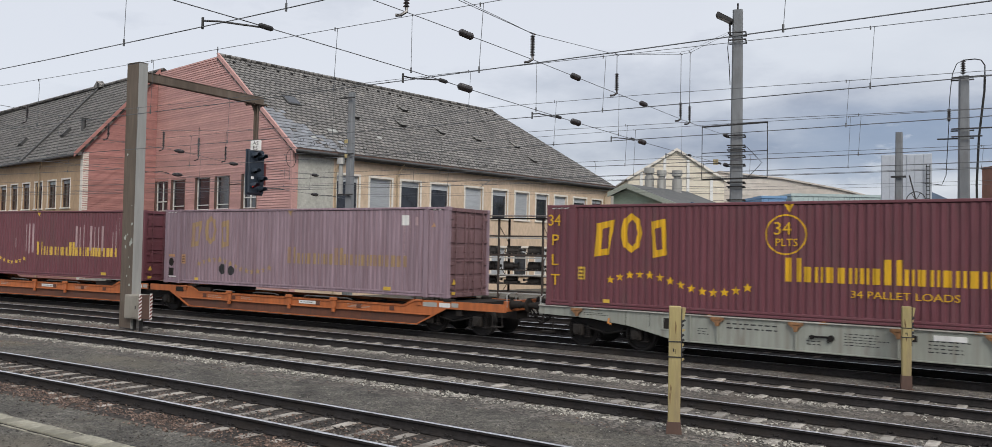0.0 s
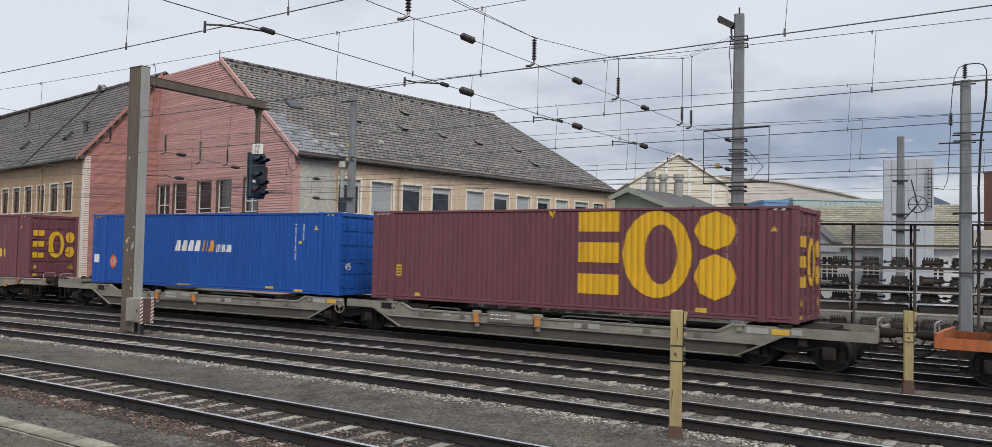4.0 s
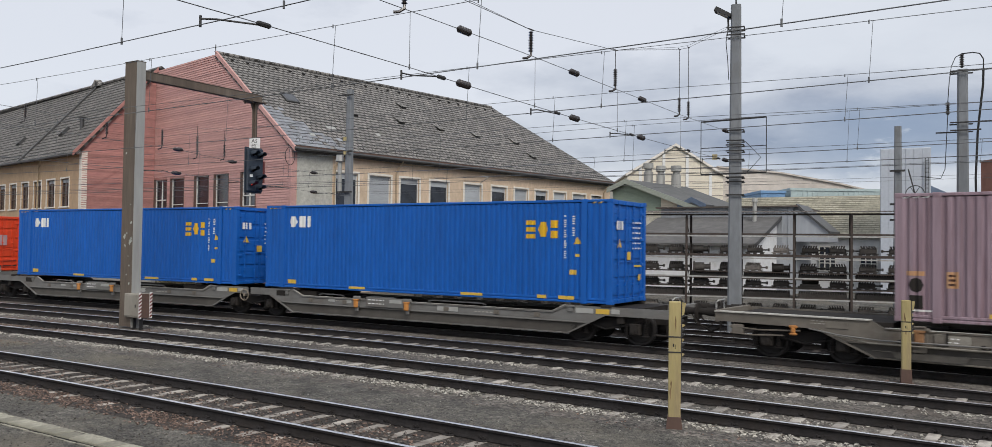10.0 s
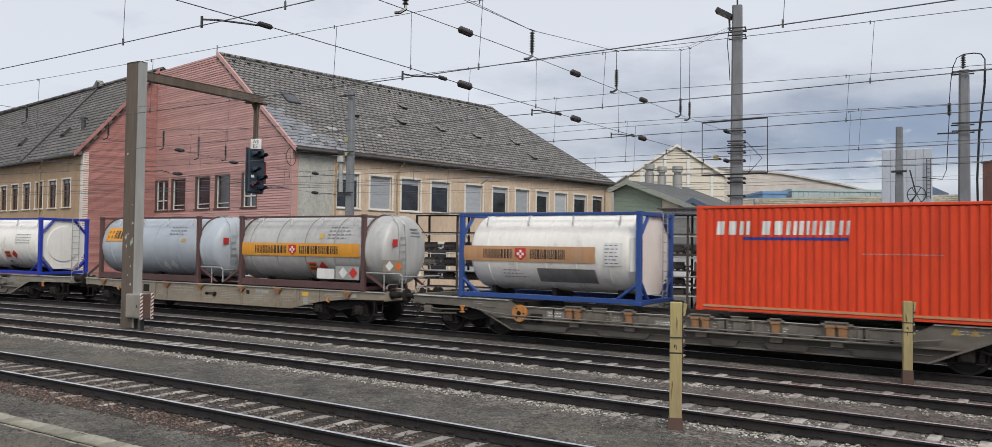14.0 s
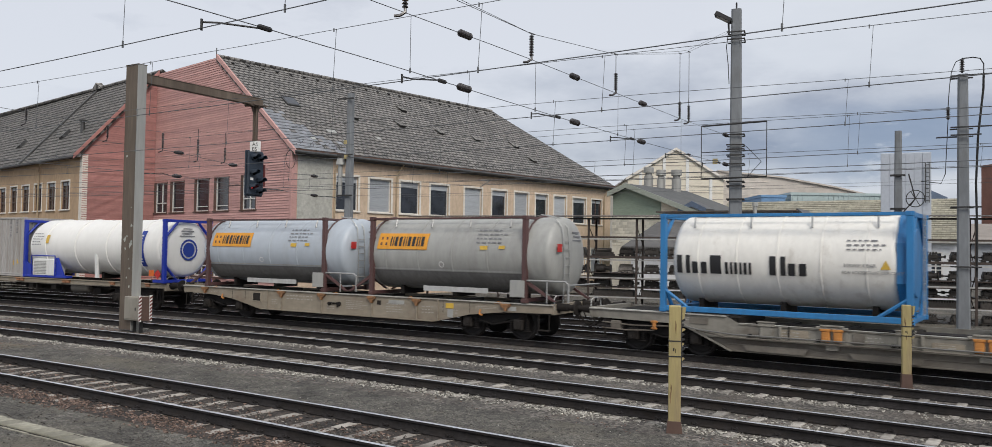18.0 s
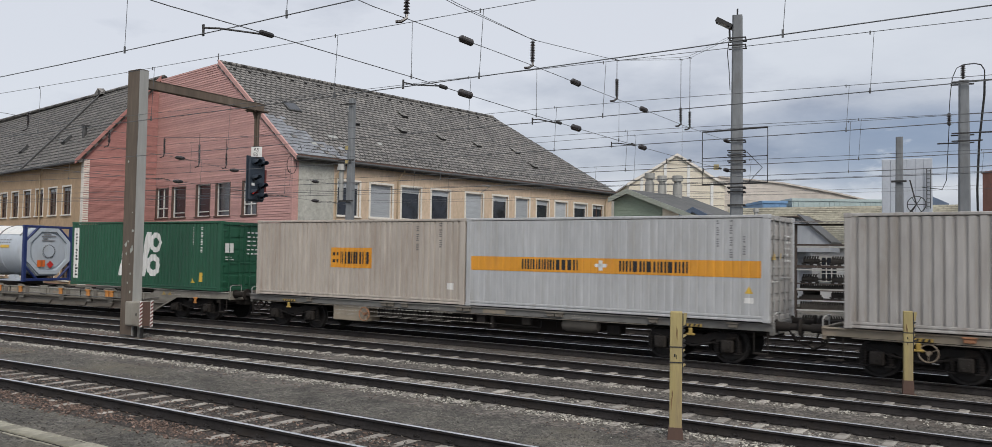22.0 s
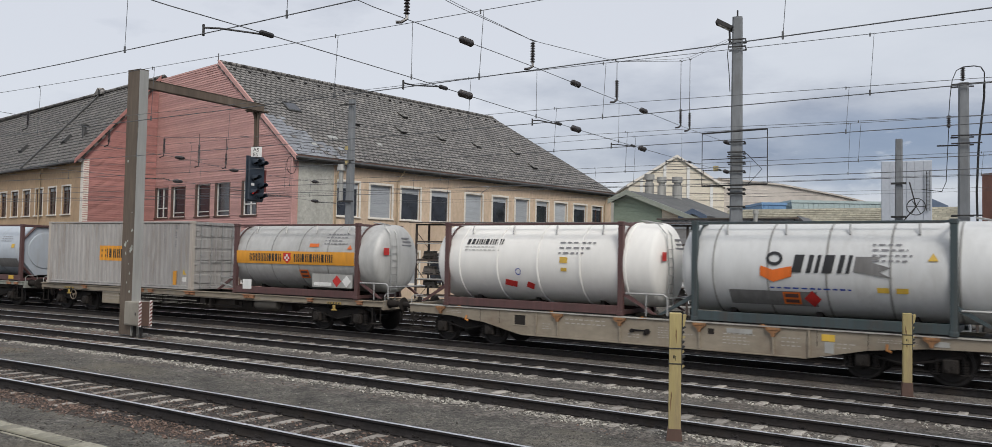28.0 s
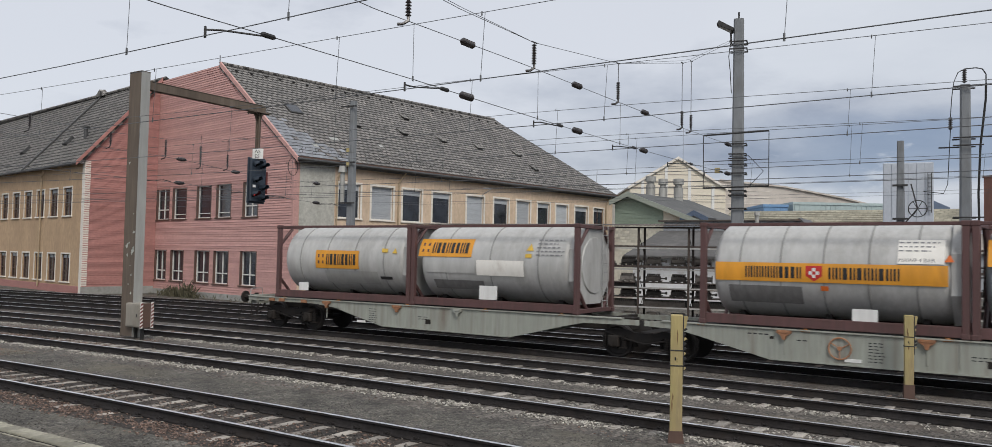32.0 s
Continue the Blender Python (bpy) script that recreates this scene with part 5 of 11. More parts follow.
part("bracket", Shape().box(-0.35, 0.35, -0.3, -0.22, 5.2, 5.3).box(-0.35, 0.35, -0.3, -0.22, 6.9, 7.0).box(-0.35, 0.9, -0.3, -0.22, 4.4, 4.5), "dark_steel", m4)
build_mast(-7.75, -6.5, 10.8, 0.64, 0.44, "concrete mast that carries the cross wires", 12)


# ---- wires ----
def build_wires():
    span = thing("cross_span", "cross wires with porcelain insulators spanning all tracks", "overhead wires")
    x = -7.78

    def cross(pts, r):
        s = Shape()
        s.tube([(x, yy, zz) for yy, zz in pts], r, 5)
        return part("cross_wire", s, "wire", span)

    c3 = [(27.5, 5.66), (23.78, 5.58), (19.6, 5.51), (15.7, 5.47), (12.3, 5.455), (9.94, 5.455), (6.7, 5.42), (5.6, 5.40), (-6.2, 5.5)]
    c2 = [(27.5, 6.64), (22.6, 6.52), (19.6, 6.49), (15.65, 6.445), (13.7, 6.425), (12.3, 6.395), (9.9, 6.335), (9.0, 6.31), (-6.2, 6.6)]
    c1 = [(27.4, 10.2), (23.1, 8.58), (22.3, 8.36), (17.81, 7.39), (13.73, 6.93), (11.18, 6.90), (9.6, 6.95), (6.0, 7.4), (-6.2, 10.3)]
    cross(c3, 0.0065), cross(c2, 0.0065), cross(c1, 0.006)
    cross([(a, b + (0.0 if 13 < a < 18 else 0.04 if a < 18 else 0.07)) for a, b in c1], 0.005)

    def height(line, y):
        for (a, za), (b, zb) in zip(line, line[1:]):
            if b <= y <= a:
                return zb + (za - zb) * (y - b) / (a - b)
        return line[-1][1]

    for y, line in ((11.43, c2), (15.64, c2), (19.54, c2), (26.9, c2), (11.43, c3), (15.68, c3), (19.49, c3), (26.9, c3)):
        z = height(line, y)
        s = Shape().lathe([(-0.21, 0.02), (-0.17, 0.045), (-0.06, 0.056), (0.06, 0.056), (0.17, 0.045), (0.21, 0.02)], 10, (x, y, z), "y")
        for k in range(5):
            s.lathe([(-0.02, 0.05), (0.0, 0.066), (0.02, 0.05)], 10, (x, y - 0.14 + 0.07 * k, z), "y")
        part("section_insulator", s, "insulator", span)
    for y in (9.78, 13.74, 17.83, 22.36, 23.15):
        k = Shape()
        low, top = height(c2, y), height(c1, y)
        disc_insulator(k, (x, y, low + 0.06), (x, y, low + 0.47), 0.052, 8)
        k.cyl((x, y, low + 0.45), (x, y, top), 0.009, n=5)
        k.tube([(x, y, low + 0.08), (x + 0.02, y - 0.02, low), (x - 0.04, y - 0.08, low - 0.06), (x - 0.1, y - 0.14, low - 0.07)], 0.026)
        k.cyl((x, y - 0.1, top), (x, y + 0.1, top + 0.01), 0.014, n=6)
        part("suspension_insulator", k, "insulator", span)
    for y in (9.93, 13.92, 17.98, 22.5):
        part("hanger_wire", Shape().cyl((x, y, height(c3, y)), (x, y, height(c2, y)), 0.0045, n=5).cyl((x, y, height(c3, y) - 0.03), (x, y, height(c3, y) + 0.05), 0.014, n=5), "wire", span)
    for y, px_, py_, pz in ((7.0, -8.15, 6.35, 5.31), (10.78, -7.68, 9.61, 5.22), (14.88, -8.13, 14.39, 5.40), (18.86, -8.07, 18.21, 5.39), (23.2, -8.1, 22.1, 5.4), (26.2, -8.2, 25.8, 5.5)):
        a = Shape()
        z = height(c3, y)
        a.tube([(x, y, z), (x + (px_ - x) * 0.12, y + (py_ - y) * 0.12, z - 0.01), (px_ * 0.75 + x * 0.25, py_ * 0.75 + y * 0.25, pz + 0.10), (px_, py_, pz + 0.08)], 0.013)
        a.cyl((px_, py_, pz - 0.02), (px_, py_, pz + 0.12), 0.016, n=6)
        a.lathe([(-0.11, 0.02), (-0.08, 0.035), (0.08, 0.035), (0.11, 0.02)], 8, (x, y, z), "y")
        part("steady_arm", a, "dark_steel", span)
    # the next cross span, before the pink wall
    span2, x2 = thing("cross_span", "far cross wires with hanging insulators before the pink wall", "overhead wires"), -28.2
    for pts in ([(31.2, 6.05), (28.7, 6.1), (23.78, 6.17), (21.04, 6.41), (17.0, 6.5), (-6.0, 6.7)], [(31.2, 5.1), (28.7, 5.17), (20.98, 5.45), (16.0, 5.45), (-6.0, 5.5)], [(31.2, 9.6), (27.0, 8.2), (23.34, 7.54), (21.96, 7.36), (20.3, 7.14), (17.95, 7.08), (12.0, 7.2), (-6.0, 10.4)]):
        part("cross_wire", Shape().tube([(x2, a, b) for a, b in pts], 0.009, 5), "wire", span2)
    for y, z in ((21.04, 6.41), (23.78, 6.17), (20.98, 5.45), (28.7, 6.1), (28.7, 5.17)):
        part("section_insulator", Shape().lathe([(-0.24, 0.02), (-0.18, 0.06), (0.0, 0.085), (0.18, 0.06), (0.24, 0.02)], 10, (x2, y, z), "y"), "insulator", span2)
    for y, top, low in ((14.97, 7.36, 6.72), (17.95, 7.08, 6.52), (20.3, 7.14, 6.38), (21.96, 7.1, 6.16), (23.34, 6.9, 6.24)):
        k = Shape()
        disc_insulator(k, (x2, y, low + 0.12), (x2, y, top - 0.05), 0.06, 8)
        k.cyl((x2, y, top - 0.1), (x2, y, 7.5 if y > 21 else 7.12), 0.012, n=5)
        k.tube([(x2, y, low + 0.12), (x2 + 0.05, y - 0.06, low), (x2 - 0.12, y - 0.1, low - 0.05)], 0.022)
        part("suspension_insulator", k, "insulator", span2)
    for y, z in ((20.6, 5.47), (24.9, 5.32), (26.8, 5.25), (30.2, 5.15)):
        part("steady_arm", Shape().tube([(x2, y, z), (x2 - 0.2, y - 0.2, z + 0.06), (x2 - 0.7, y - 0.75, z)], 0.016), "dark_steel", span2)
    loop = Shape().tube([(x2 + 0.02, 27.1 + 0.3 * math.cos(a * 0.45), 6.75 + 0.42 * math.sin(a * 0.45)) for a in range(15)], 0.014)
    part("cable_loop", loop, "black", span2)
    # each line: sideways place, contact wire height, carrying wire at u = 0, 8 and 17, places of the droppers
    lines = ((6.5, 5.31, (6.72, 6.7, 6.6), (-6, 1.2, 7.7, 11.0, 14.3)), (9.75, 5.22, (6.23, 6.21, 6.1), (-18.5, -14.0, -9.5, -5.3, -1.0, 3.2, 8.3, 11.3, 15.7, 20)),
             (14.51, 5.41, (6.58, 6.52, 6.34), (-13, -8.5, -4.5, -0.5, 3.4, 7.5, 10.8, 15.7, 20)), (18.344, 5.39, (6.46, 6.50, 6.25), (-14, -7, 0.3, 7.45, 14.5, 20)),
             (22.112, 5.22, (6.40, 6.39, 6.13), (-11, -6, 1, 7.7, 14, 20)), (25.9, 5.3, (6.80, 6.86, 6.72), (-10, -3, 6.3, 13, 20)), (29.8, 5.5, (6.3, 6.3, 6.2), (-12, -4, 3, 9, 16)))
    for dist, low, (za, zb, zc), us_drop in lines:
        off = dist - 22.112
        cat = thing("catenary_line", "contact wire and carrying wire with droppers above a track", "overhead wires", group="overhead lines")
        us = steps(-110, 110, 4)
        far = 1.0 + 0.03 * (off + 16)
        carry = lambda u: za + (zb - za) * max(-14.0, u) / 8 if u < 8 else zb + (zc - zb) * (u - 8) / 9 if u < 24 else zb + (zc - zb) * 16 / 9
        con, mess = Shape(), Shape()
        con.tube([on_track(a, off, low)[:3] for a in us], 0.0066 * far, 5)
        mess.tube([on_track(a, off, carry(a))[:3] for a in us], 0.0045 * far, 5)
        for u in us_drop:
            d = Shape().cyl(on_track(u, off, low)[:3], on_track(u + 0.06, off, carry(u))[:3], 0.0038 * far, n=4)
            d.cyl(on_track(u, off, low - 0.03)[:3], on_track(u, off, low + 0.06)[:3], 0.014, n=5)
            d.cyl(on_track(u, off, carry(u) - 0.04)[:3], on_track(u, off, carry(u) + 0.02)[:3], 0.011, n=5)
            part("dropper", d, "wire", cat)
        part("contact_wire", con, "wire", cat)
        part("carrying_wire", mess, "wire", cat)
    feed = thing("feeder_lines", "thin feeder wires strung beyond the tracks", "overhead wires")
    for off, z in ((7.4, 5.75), (7.6, 5.6), (13.0, 5.62), (16.0, 5.72)):
        s = Shape()
        us = steps(-100, 110, 7)
        s.tube([on_track(a, off, z - 0.08 * math.sin(((a + 15) % 50) / 50 * math.pi))[:3] for a in us], 0.007, 4)
        part("feeder_wire", s, "wire", feed)


build_wires()

# ---- storage rack behind the sidings ----
RACK0, RDIR = Vector((-26.53, 34.64, GROUND_Z)), Vector((0.983, 0.18, 0)).normalized()
RTURN = math.degrees(math.atan2(RDIR.y, RDIR.x))
LEVELS = (1.14, 1.84, 2.65)


def build_rack():
    bays, bw, depth = 13, 2.37, 1.5
    base = Matrix.Translation(RACK0) @ pose(0, 0, 0, 0, 0, RTURN)
    t = thing("storage_rack", "roofed open steel rack with shelves of spare castings", "rack", base)
    post = Shape()
    post.box(-0.05, 0.05, -0.05, 0.05, 0, 4.5, 0.008)
    pm = post.mesh("post", M["rack"])
    brace = Shape().tube([(0, 0, 2.2), (0, depth, 3.2), (0, 0, 4.1)], 0.02).tube([(0, 0, 0.4), (0, depth, 1.2), (0, 0, 2.2)], 0.02).mesh("brace", M["rack"])
    front = Shape().box(0.05, bw - 0.05, -0.075, -0.052, -0.032, 0.032).mesh("shelf_beam", M["beam"])
    dark = Shape().box(0.05, bw - 0.05, -0.03, 0.03, -0.04, 0.04).mesh("rail_beam", M["rack"])
    deck = Shape().box(0.05, bw - 0.05, 0.06, depth, -0.03, 0.0).mesh("shelf_deck", M["rack"])
    for k in range(bays + 1):
        for y in (0, depth):
            part("post", pm, None, t, at=pose(k * bw, y, 0))
        part("brace", brace, None, t, at=pose(k * bw, 0, 0))
    for k in range(bays):
        for z in (0.67, 1.59, 2.46, 3.47):
            part("shelf_beam", front, None, t, at=pose(k * bw, 0, z))
        for z in LEVELS + (0.72, 1.54):
            part("shelf_deck", deck, None, t, at=pose(k * bw, 0, z))
        for z in (2.58, 3.56, 4.46):
            part("rail_beam", dark, None, t, at=pose(k * bw, 0, z))
    roof = Shape()
    n = int(bays * bw / 0.09)
    top = [(-0.3 + i * (bays * bw + 0.6) / n, 4.56 + 0.025 * (i % 2)) for i in range(n + 1)]
    roof.add([(x, -0.35, z) for x, z in top] + [(x, depth + 0.3, z + 0.12) for x, z in top] + [(x, -0.35, z - 0.02) for x, z in top] + [(x, depth + 0.3, z + 0.1) for x, z in top],
             [(i, i + 1, n + 2 + i, n + 1 + i) for i in range(n)] + [(2 * n + 3 + i, 2 * n + 2 + i, 3 * n + 3 + i, 3 * n + 4 + i) for i in range(n)] + [(2 * n + 2 + i, 2 * n + 3 + i, i + 1, i) for i in range(n)])
    part("corrugated_roof", roof, "corrugated", t, sharp=10)
    return base, bays, bw


def casting(kind, rg):
    s = Shape()
    if kind == 0:      # bearing housing
        s.box(-0.36, 0.36, -0.25, 0.25, 0, 0.14, 0.02)
        s.box(-0.26, 0.26, -0.22, 0.22, 0.14, 0.36, 0.05)
        s.cyl((-0.3, 0, 0.27), (0.3, 0, 0.27), 0.12, n=12)
        s.box(-0.42, -0.3, -0.16, 0.16, 0.02, 0.2, 0.01)
    elif kind == 1:    # brake unit
        s.box(-0.3, 0.3, -0.2, 0.2, 0, 0.1, 0.01)
        s.cyl((-0.22, 0, 0.22), (0.22, 0, 0.22), 0.17, n=14)
        s.cyl((0.22, 0, 0.22), (0.42, 0, 0.22), 0.06, n=8)
        s.box(-0.1, 0.1, -0.08, 0.08, 0.34, 0.46, 0.02)
        s.box(-0.42, -0.22, -0.1, 0.1, 0.08, 0.3, 0.02)
    elif kind == 2:    # stacked bars and brackets
        for k in range(5):
            s.box(-0.5, 0.5, -0.28 + 0.11 * k, -0.2 + 0.11 * k, 0, 0.1, 0.01)
            s.box(-0.4 + 0.02 * k, 0.44, -0.28 + 0.11 * k, -0.2 + 0.11 * k, 0.1, 0.2, 0.01)
        s.cyl((-0.3, -0.2, 0.29), (0.35, 0.1, 0.29), 0.09, n=10)
    elif kind == 4:    # toothed brake casting on a small pallet, lever at its side
        for x in (-0.3, 0.0, 0.3):
            s.box(x - 0.07, x + 0.07, -0.2, 0.2, 0.0, 0.06)
        s.box(-0.42, 0.42, -0.22, 0.22, 0.06, 0.10, 0.006)
        s.box(-0.34, 0.34, -0.2, 0.2, 0.10, 0.30, 0.02)
        s.box(-0.30, -0.06, -0.23, -0.19, 0.13, 0.26, 0.01).box(0.08, 0.27, -0.24, -0.19, 0.13, 0.24, 0.01)
        for k in range(6):
            x = -0.31 + k * 0.105
            s.prism([(x, 0.30), (x + 0.055, 0.30), (x + 0.09, 0.42), (x + 0.035, 0.42)], -0.21, 0.21)
        s.cyl((0.34, -0.05, 0.2), (0.6, -0.05, 0.2), 0.035, n=6).box(0.56, 0.64, -0.12, 0.02, 0.14, 0.27, 0.01)
    else:              # buffer
        s.cyl((-0.35, 0, 0.2), (0.1, 0, 0.2), 0.19, n=14)
        s.cyl((0.1, 0, 0.2), (0.34, 0, 0.2), 0.12, n=12)
        s.cyl((0.34, 0, 0.2), (0.38, 0, 0.2), 0.2, n=14)
        s.box(-0.4, -0.34, -0.24, 0.24, 0, 0.44, 0.02)
    return s


def fill_rack(base, bays, bw):
    rg = random.Random(31)
    meshes = {}
    for k in range(5):
        for mat in ("part_iron", "part_pale"):
            meshes[k, mat] = casting(k, rg).mesh("spare_casting", M[mat])
    names = ("grey cast bearing housing on the rack shelf", "greasy brake cylinder unit on the rack shelf", "stack of iron bars on the rack shelf", "old buffer lying on the rack shelf", "toothed brake casting standing on the rack shelf")
    for b in range(bays):
        for lv, z in enumerate(LEVELS + (0.0,)):
            for i in range(2):
                k = 4 if rg.random() < 0.86 else rg.choice((0, 1, 2, 3))
                mat = "part_pale" if rg.random() < 0.16 else "part_iron"
                m = base @ pose(b * bw + bw * (0.27 + 0.49 * i) + rg.uniform(-0.05, 0.05), 0.45 + rg.uniform(-0.05, 0.05), z, 0, 0, rg.choice((0, 0, 180, 4, -4)))
                if m.translation.x < 3.5:
                    tagged(part("spare_casting", meshes[k, mat], None, at=m), names[k], "machine part", "spare parts on the rack")


fill_rack(*build_rack())


def rack_bundles(bays=13, bw=2.37):
    """Long bundles of brake blocks on low decks under the shelves."""
    base = Matrix.Translation(RACK0) @ pose(0, 0, 0, 0, 0, RTURN)
    outline = [(-1.0, 0.0), (1.0, 0.0), (1.0, 0.2)]
    for k in range(19, -1, -1):
        x = -1.0 + k * 0.1
        outline += [(x + 0.09, 0.2), (x + 0.09, 0.28), (x + 0.015, 0.28), (x + 0.015, 0.2)]
    bd = Shape().prism(outline + [(-1.0, 0.2)], -0.4, 0.4)
    mesh = bd.mesh("casting_pack", M["part_iron"])
    for b in range(4, bays):
        for z in (0.72, 1.54):
            if b >= 6 or (b + int(z)) % 3:
                tagged(part("casting_pack", mesh, None, at=base @ pose(b * bw + bw / 2, 0.6, z)), "dark bundle of brake blocks strapped on the rack", "machine part", "spare parts on the rack")


rack_bundles()


# ---- sheds and factories beyond ----
def gable_house(name, label, at, w, d, eave, ridge, wall, roof, trim, over=0.4, category="building"):
    """A house whose gable faces -y: x from 0 to w, d deep."""
    t = thing(name, label, category, at)
    s = Shape().prism([(0, -0.3), (w, -0.3), (w, eave), (w / 2, ridge), (0, eave)], 0, d)
    part("wall", s, wall, t)
    k = (ridge - eave) / (w / 2)
    for sx in (0, 1):
        x0, x1 = (-over, w / 2) if not sx else (w + over, w / 2)
        z0 = eave - over * k
        r = Shape().prism([(x0, z0 + 0.02), (x1, ridge + 0.02), (x1, ridge + 0.25), (x0, z0 + 0.25)], -over, d + over)
        part("roof", r, roof, t)
        v = Shape().prism([(x0, z0 - 0.1), (x1, ridge - 0.1), (x1, ridge + 0.28), (x0, z0 + 0.28)], -over - 0.06, -over)
        part("verge_board", v, trim, t)
    return t


GA = math.degrees(math.atan2(-AX.y, -AX.x))
shed = thing("workshop_shed", "grey-green boarded shed with a long low-pitched grey roof", "building", pose(-25.3, 57.5, GROUND_Z, 0, 0, GA))
AP, EZ = 1.53, 7.72          # ridge: place across the front and height
fall = lambda x: EZ - 0.372 * abs(x - AP)
part("wall", Shape().prism([(0.1, -0.3), (4.3, -0.3), (4.3, fall(4.3)), (AP, EZ), (0.1, fall(0.1))], 0, 8.4), "green_board", shed)
part("side_wall", Shape().prism([(4.31, -0.2), (12.0, -0.2), (12.0, fall(12.0)), (4.31, fall(4.31))], 0.0, 8.4), "cream_sheet", shed)
for x0, x1 in ((-0.12, AP), (AP, 12.5)):
    part("roof", Shape().prism([(x0, fall(x0) + 0.02), (x1, fall(x1) + 0.02), (x1, fall(x1) + 0.24), (x0, fall(x0) + 0.24)], -0.45, 8.8), "grey_felt", shed)
    part("verge_board", Shape().prism([(x0, fall(x0) - 0.1), (x1, fall(x1) - 0.1), (x1, fall(x1) + 0.27), (x0, fall(x0) + 0.27)], -0.52, -0.46), "green_trim", shed)
for k in range(9):
    z = 5.6 + k * 0.2
    half = min(4.25, AP + (EZ - z - 0.2) / 0.372)
    left = max(0.15, AP - (EZ - z - 0.2) / 0.372)
    if half - left > 0.3:
        part("board", Shape().box(left, half, -0.03, 0.0, z, z + 0.17), "green_board", shed)
for k in range(12):
    z = 4.2 + k * 0.22
    right = min(11.9, AP + (EZ - z - 0.25) / 0.372)
    if right > 4.6:
        part("board", Shape().box(4.33, right, -0.025, 0.0, z, z + 0.2), "cream_sheet", shed)
rgs = random.Random(8)
part("pale_cladding", Shape().box(0.12, 4.28, -0.035, 0.0, 0.0, 5.58), "cream_pale", shed, "pale shingle cladding")
for k in range(10):
    for q in range(11):
        part("shingle", shared(("shingle", k % 2), lambda: Shape().box(-0.185, 0.185, -0.055, -0.036, 0.0, 0.2, 0.004), "cream_pale"), None, shed, at=pose(0.24 + q * 0.38 - (0.16 if k % 2 and q else 0.0), 0, 3.3 + k * 0.225 + rgs.uniform(-0.01, 0.01)))
hood = gable_house("dormer_hood", "small blue-painted gable hood on the shed roof", pose(-19.4, 56.2, GROUND_Z, 0, 0, GA), 1.9, 0.9, 5.75, 6.2, "bare", "gutter", "hood_blue", 0.15)
part("post", Shape().box(0.1, 0.3, 0.2, 0.4, 0, 5.2).box(2.1, 2.3, 0.2, 0.4, 0, 5.2), "gutter", hood)
for x, y, z, r in ((-0.45, 6.0, 8.2, 0.38), (0.6, 6.2, 7.95, 0.35), (1.9, 6.4, 7.9, 0.38)):
    c = Shape().cyl((x, y, z - 3.5), (x, y, z + 0.9), r, n=16)
    c.cyl((x, y, z + 0.9), (x, y, z + 1.15), r * 0.75, n=16)
    c.cyl((x, y, z + 1.15), (x, y, z + 1.6), r * 1.1, n=16)
    part("roof_cowl", c, "steel_light", shed, "galvanised ventilation cowl")
fac = gable_house("factory_hall", "large cream sheet-clad factory hall with pale roof", pose(-45.1, 108.0, GROUND_Z, 0, 0, 30), 13.5, 40, 13.2, 17.4, "cream_sheet", "pale_roof", "trim", 0.3)
for k in range(4):
    part("pilaster", Shape().box(1.6 + k * 3.3, 2.0 + k * 3.3, -0.14, 0.0, 0, (14.2, 16.4, 16.0, 13.6)[k]), "white", fac)
for k in range(13):
    z = 4.6 + k * 0.95
    half = 6.7 if z < 13.2 else 6.7 * (17.3 - z) / 4.1
    part("cladding_joint", Shape().box(6.75 - half, 6.75 + half, -0.035, -0.002, z, z + 0.09), "far_tiles", fac)
part("long_wall", Shape().prism([(13.0, -0.3), (38, -0.3), (38, 10.4), (30, 12.2), (22, 13.6), (13.0, 14.4)], 1.2, 34), "pale_roof", fac)
part("long_roof", Shape().prism([(13.0, 14.42), (22, 13.62), (30, 12.22), (38, 10.42), (38, 10.6), (30, 12.45), (22, 13.85), (13.0, 14.65)], 0.9, 34.3), "pale_roof", fac)
part("roof_step", Shape().box(21.5, 29.0, 14, 26, 12.5, 14.3), "pale_roof", fac)
for k in range(12):
    part("cladding_joint", Shape().box(0.6, 37.5 if k < 7 else 20.0, 1.14, 1.195, 4.0 + k * 0.9, 4.06 + k * 0.9), "trim", fac)
for i, (x, wv, z, mat, lab) in enumerate(((-23.8, 2.8, 9.4, "blue_sheet", "low blue sheet-clad works hall"), (-20.9, 11.0, 9.75, "teal_sheet", "low teal sheet-clad works hall"))):
    h = thing("works_hall", lab, "building", pose(x, 97.1 + i * 2.0, GROUND_Z, 0, 0, 31.5))
    part("wall", Shape().box(0, wv, 0, 12, -0.3, z), mat, h)
    part("parapet", Shape().box(-0.1, wv + 0.1, -0.1, 12.1, z, z + 0.3), mat, h)
    for k in range(int(wv / 0.6)):
        part("rib", Shape().box(0.15 + k * 0.6, 0.22 + k * 0.6, -0.06, 0.0, 5, z), mat, h)
    if i:
        for wx in (1.8, 6.0):
            part("window", Shape().box(wx, wx + 2.6, -0.05, 0.0, 8.0, 8.8), "pane", h)
lean = thing("lean_to_shed", "white-walled lean-to with a dark grey felt roof", "shed")
part("wall", Shape().add([(-19.9, 48.3, -0.3), (-12.25, 48.3, -0.3), (-12.25, 54, -0.3), (-19.9, 54, -0.3), (-19.9, 48.3, 2.95), (-12.25, 48.3, 2.95), (-12.25, 54, 4.5), (-19.9, 54, 4.5)],
                          [(0, 1, 5, 4), (1, 2, 6, 5), (2, 3, 7, 6), (3, 0, 4, 7), (4, 5, 6, 7)]), "lime_wash", lean)
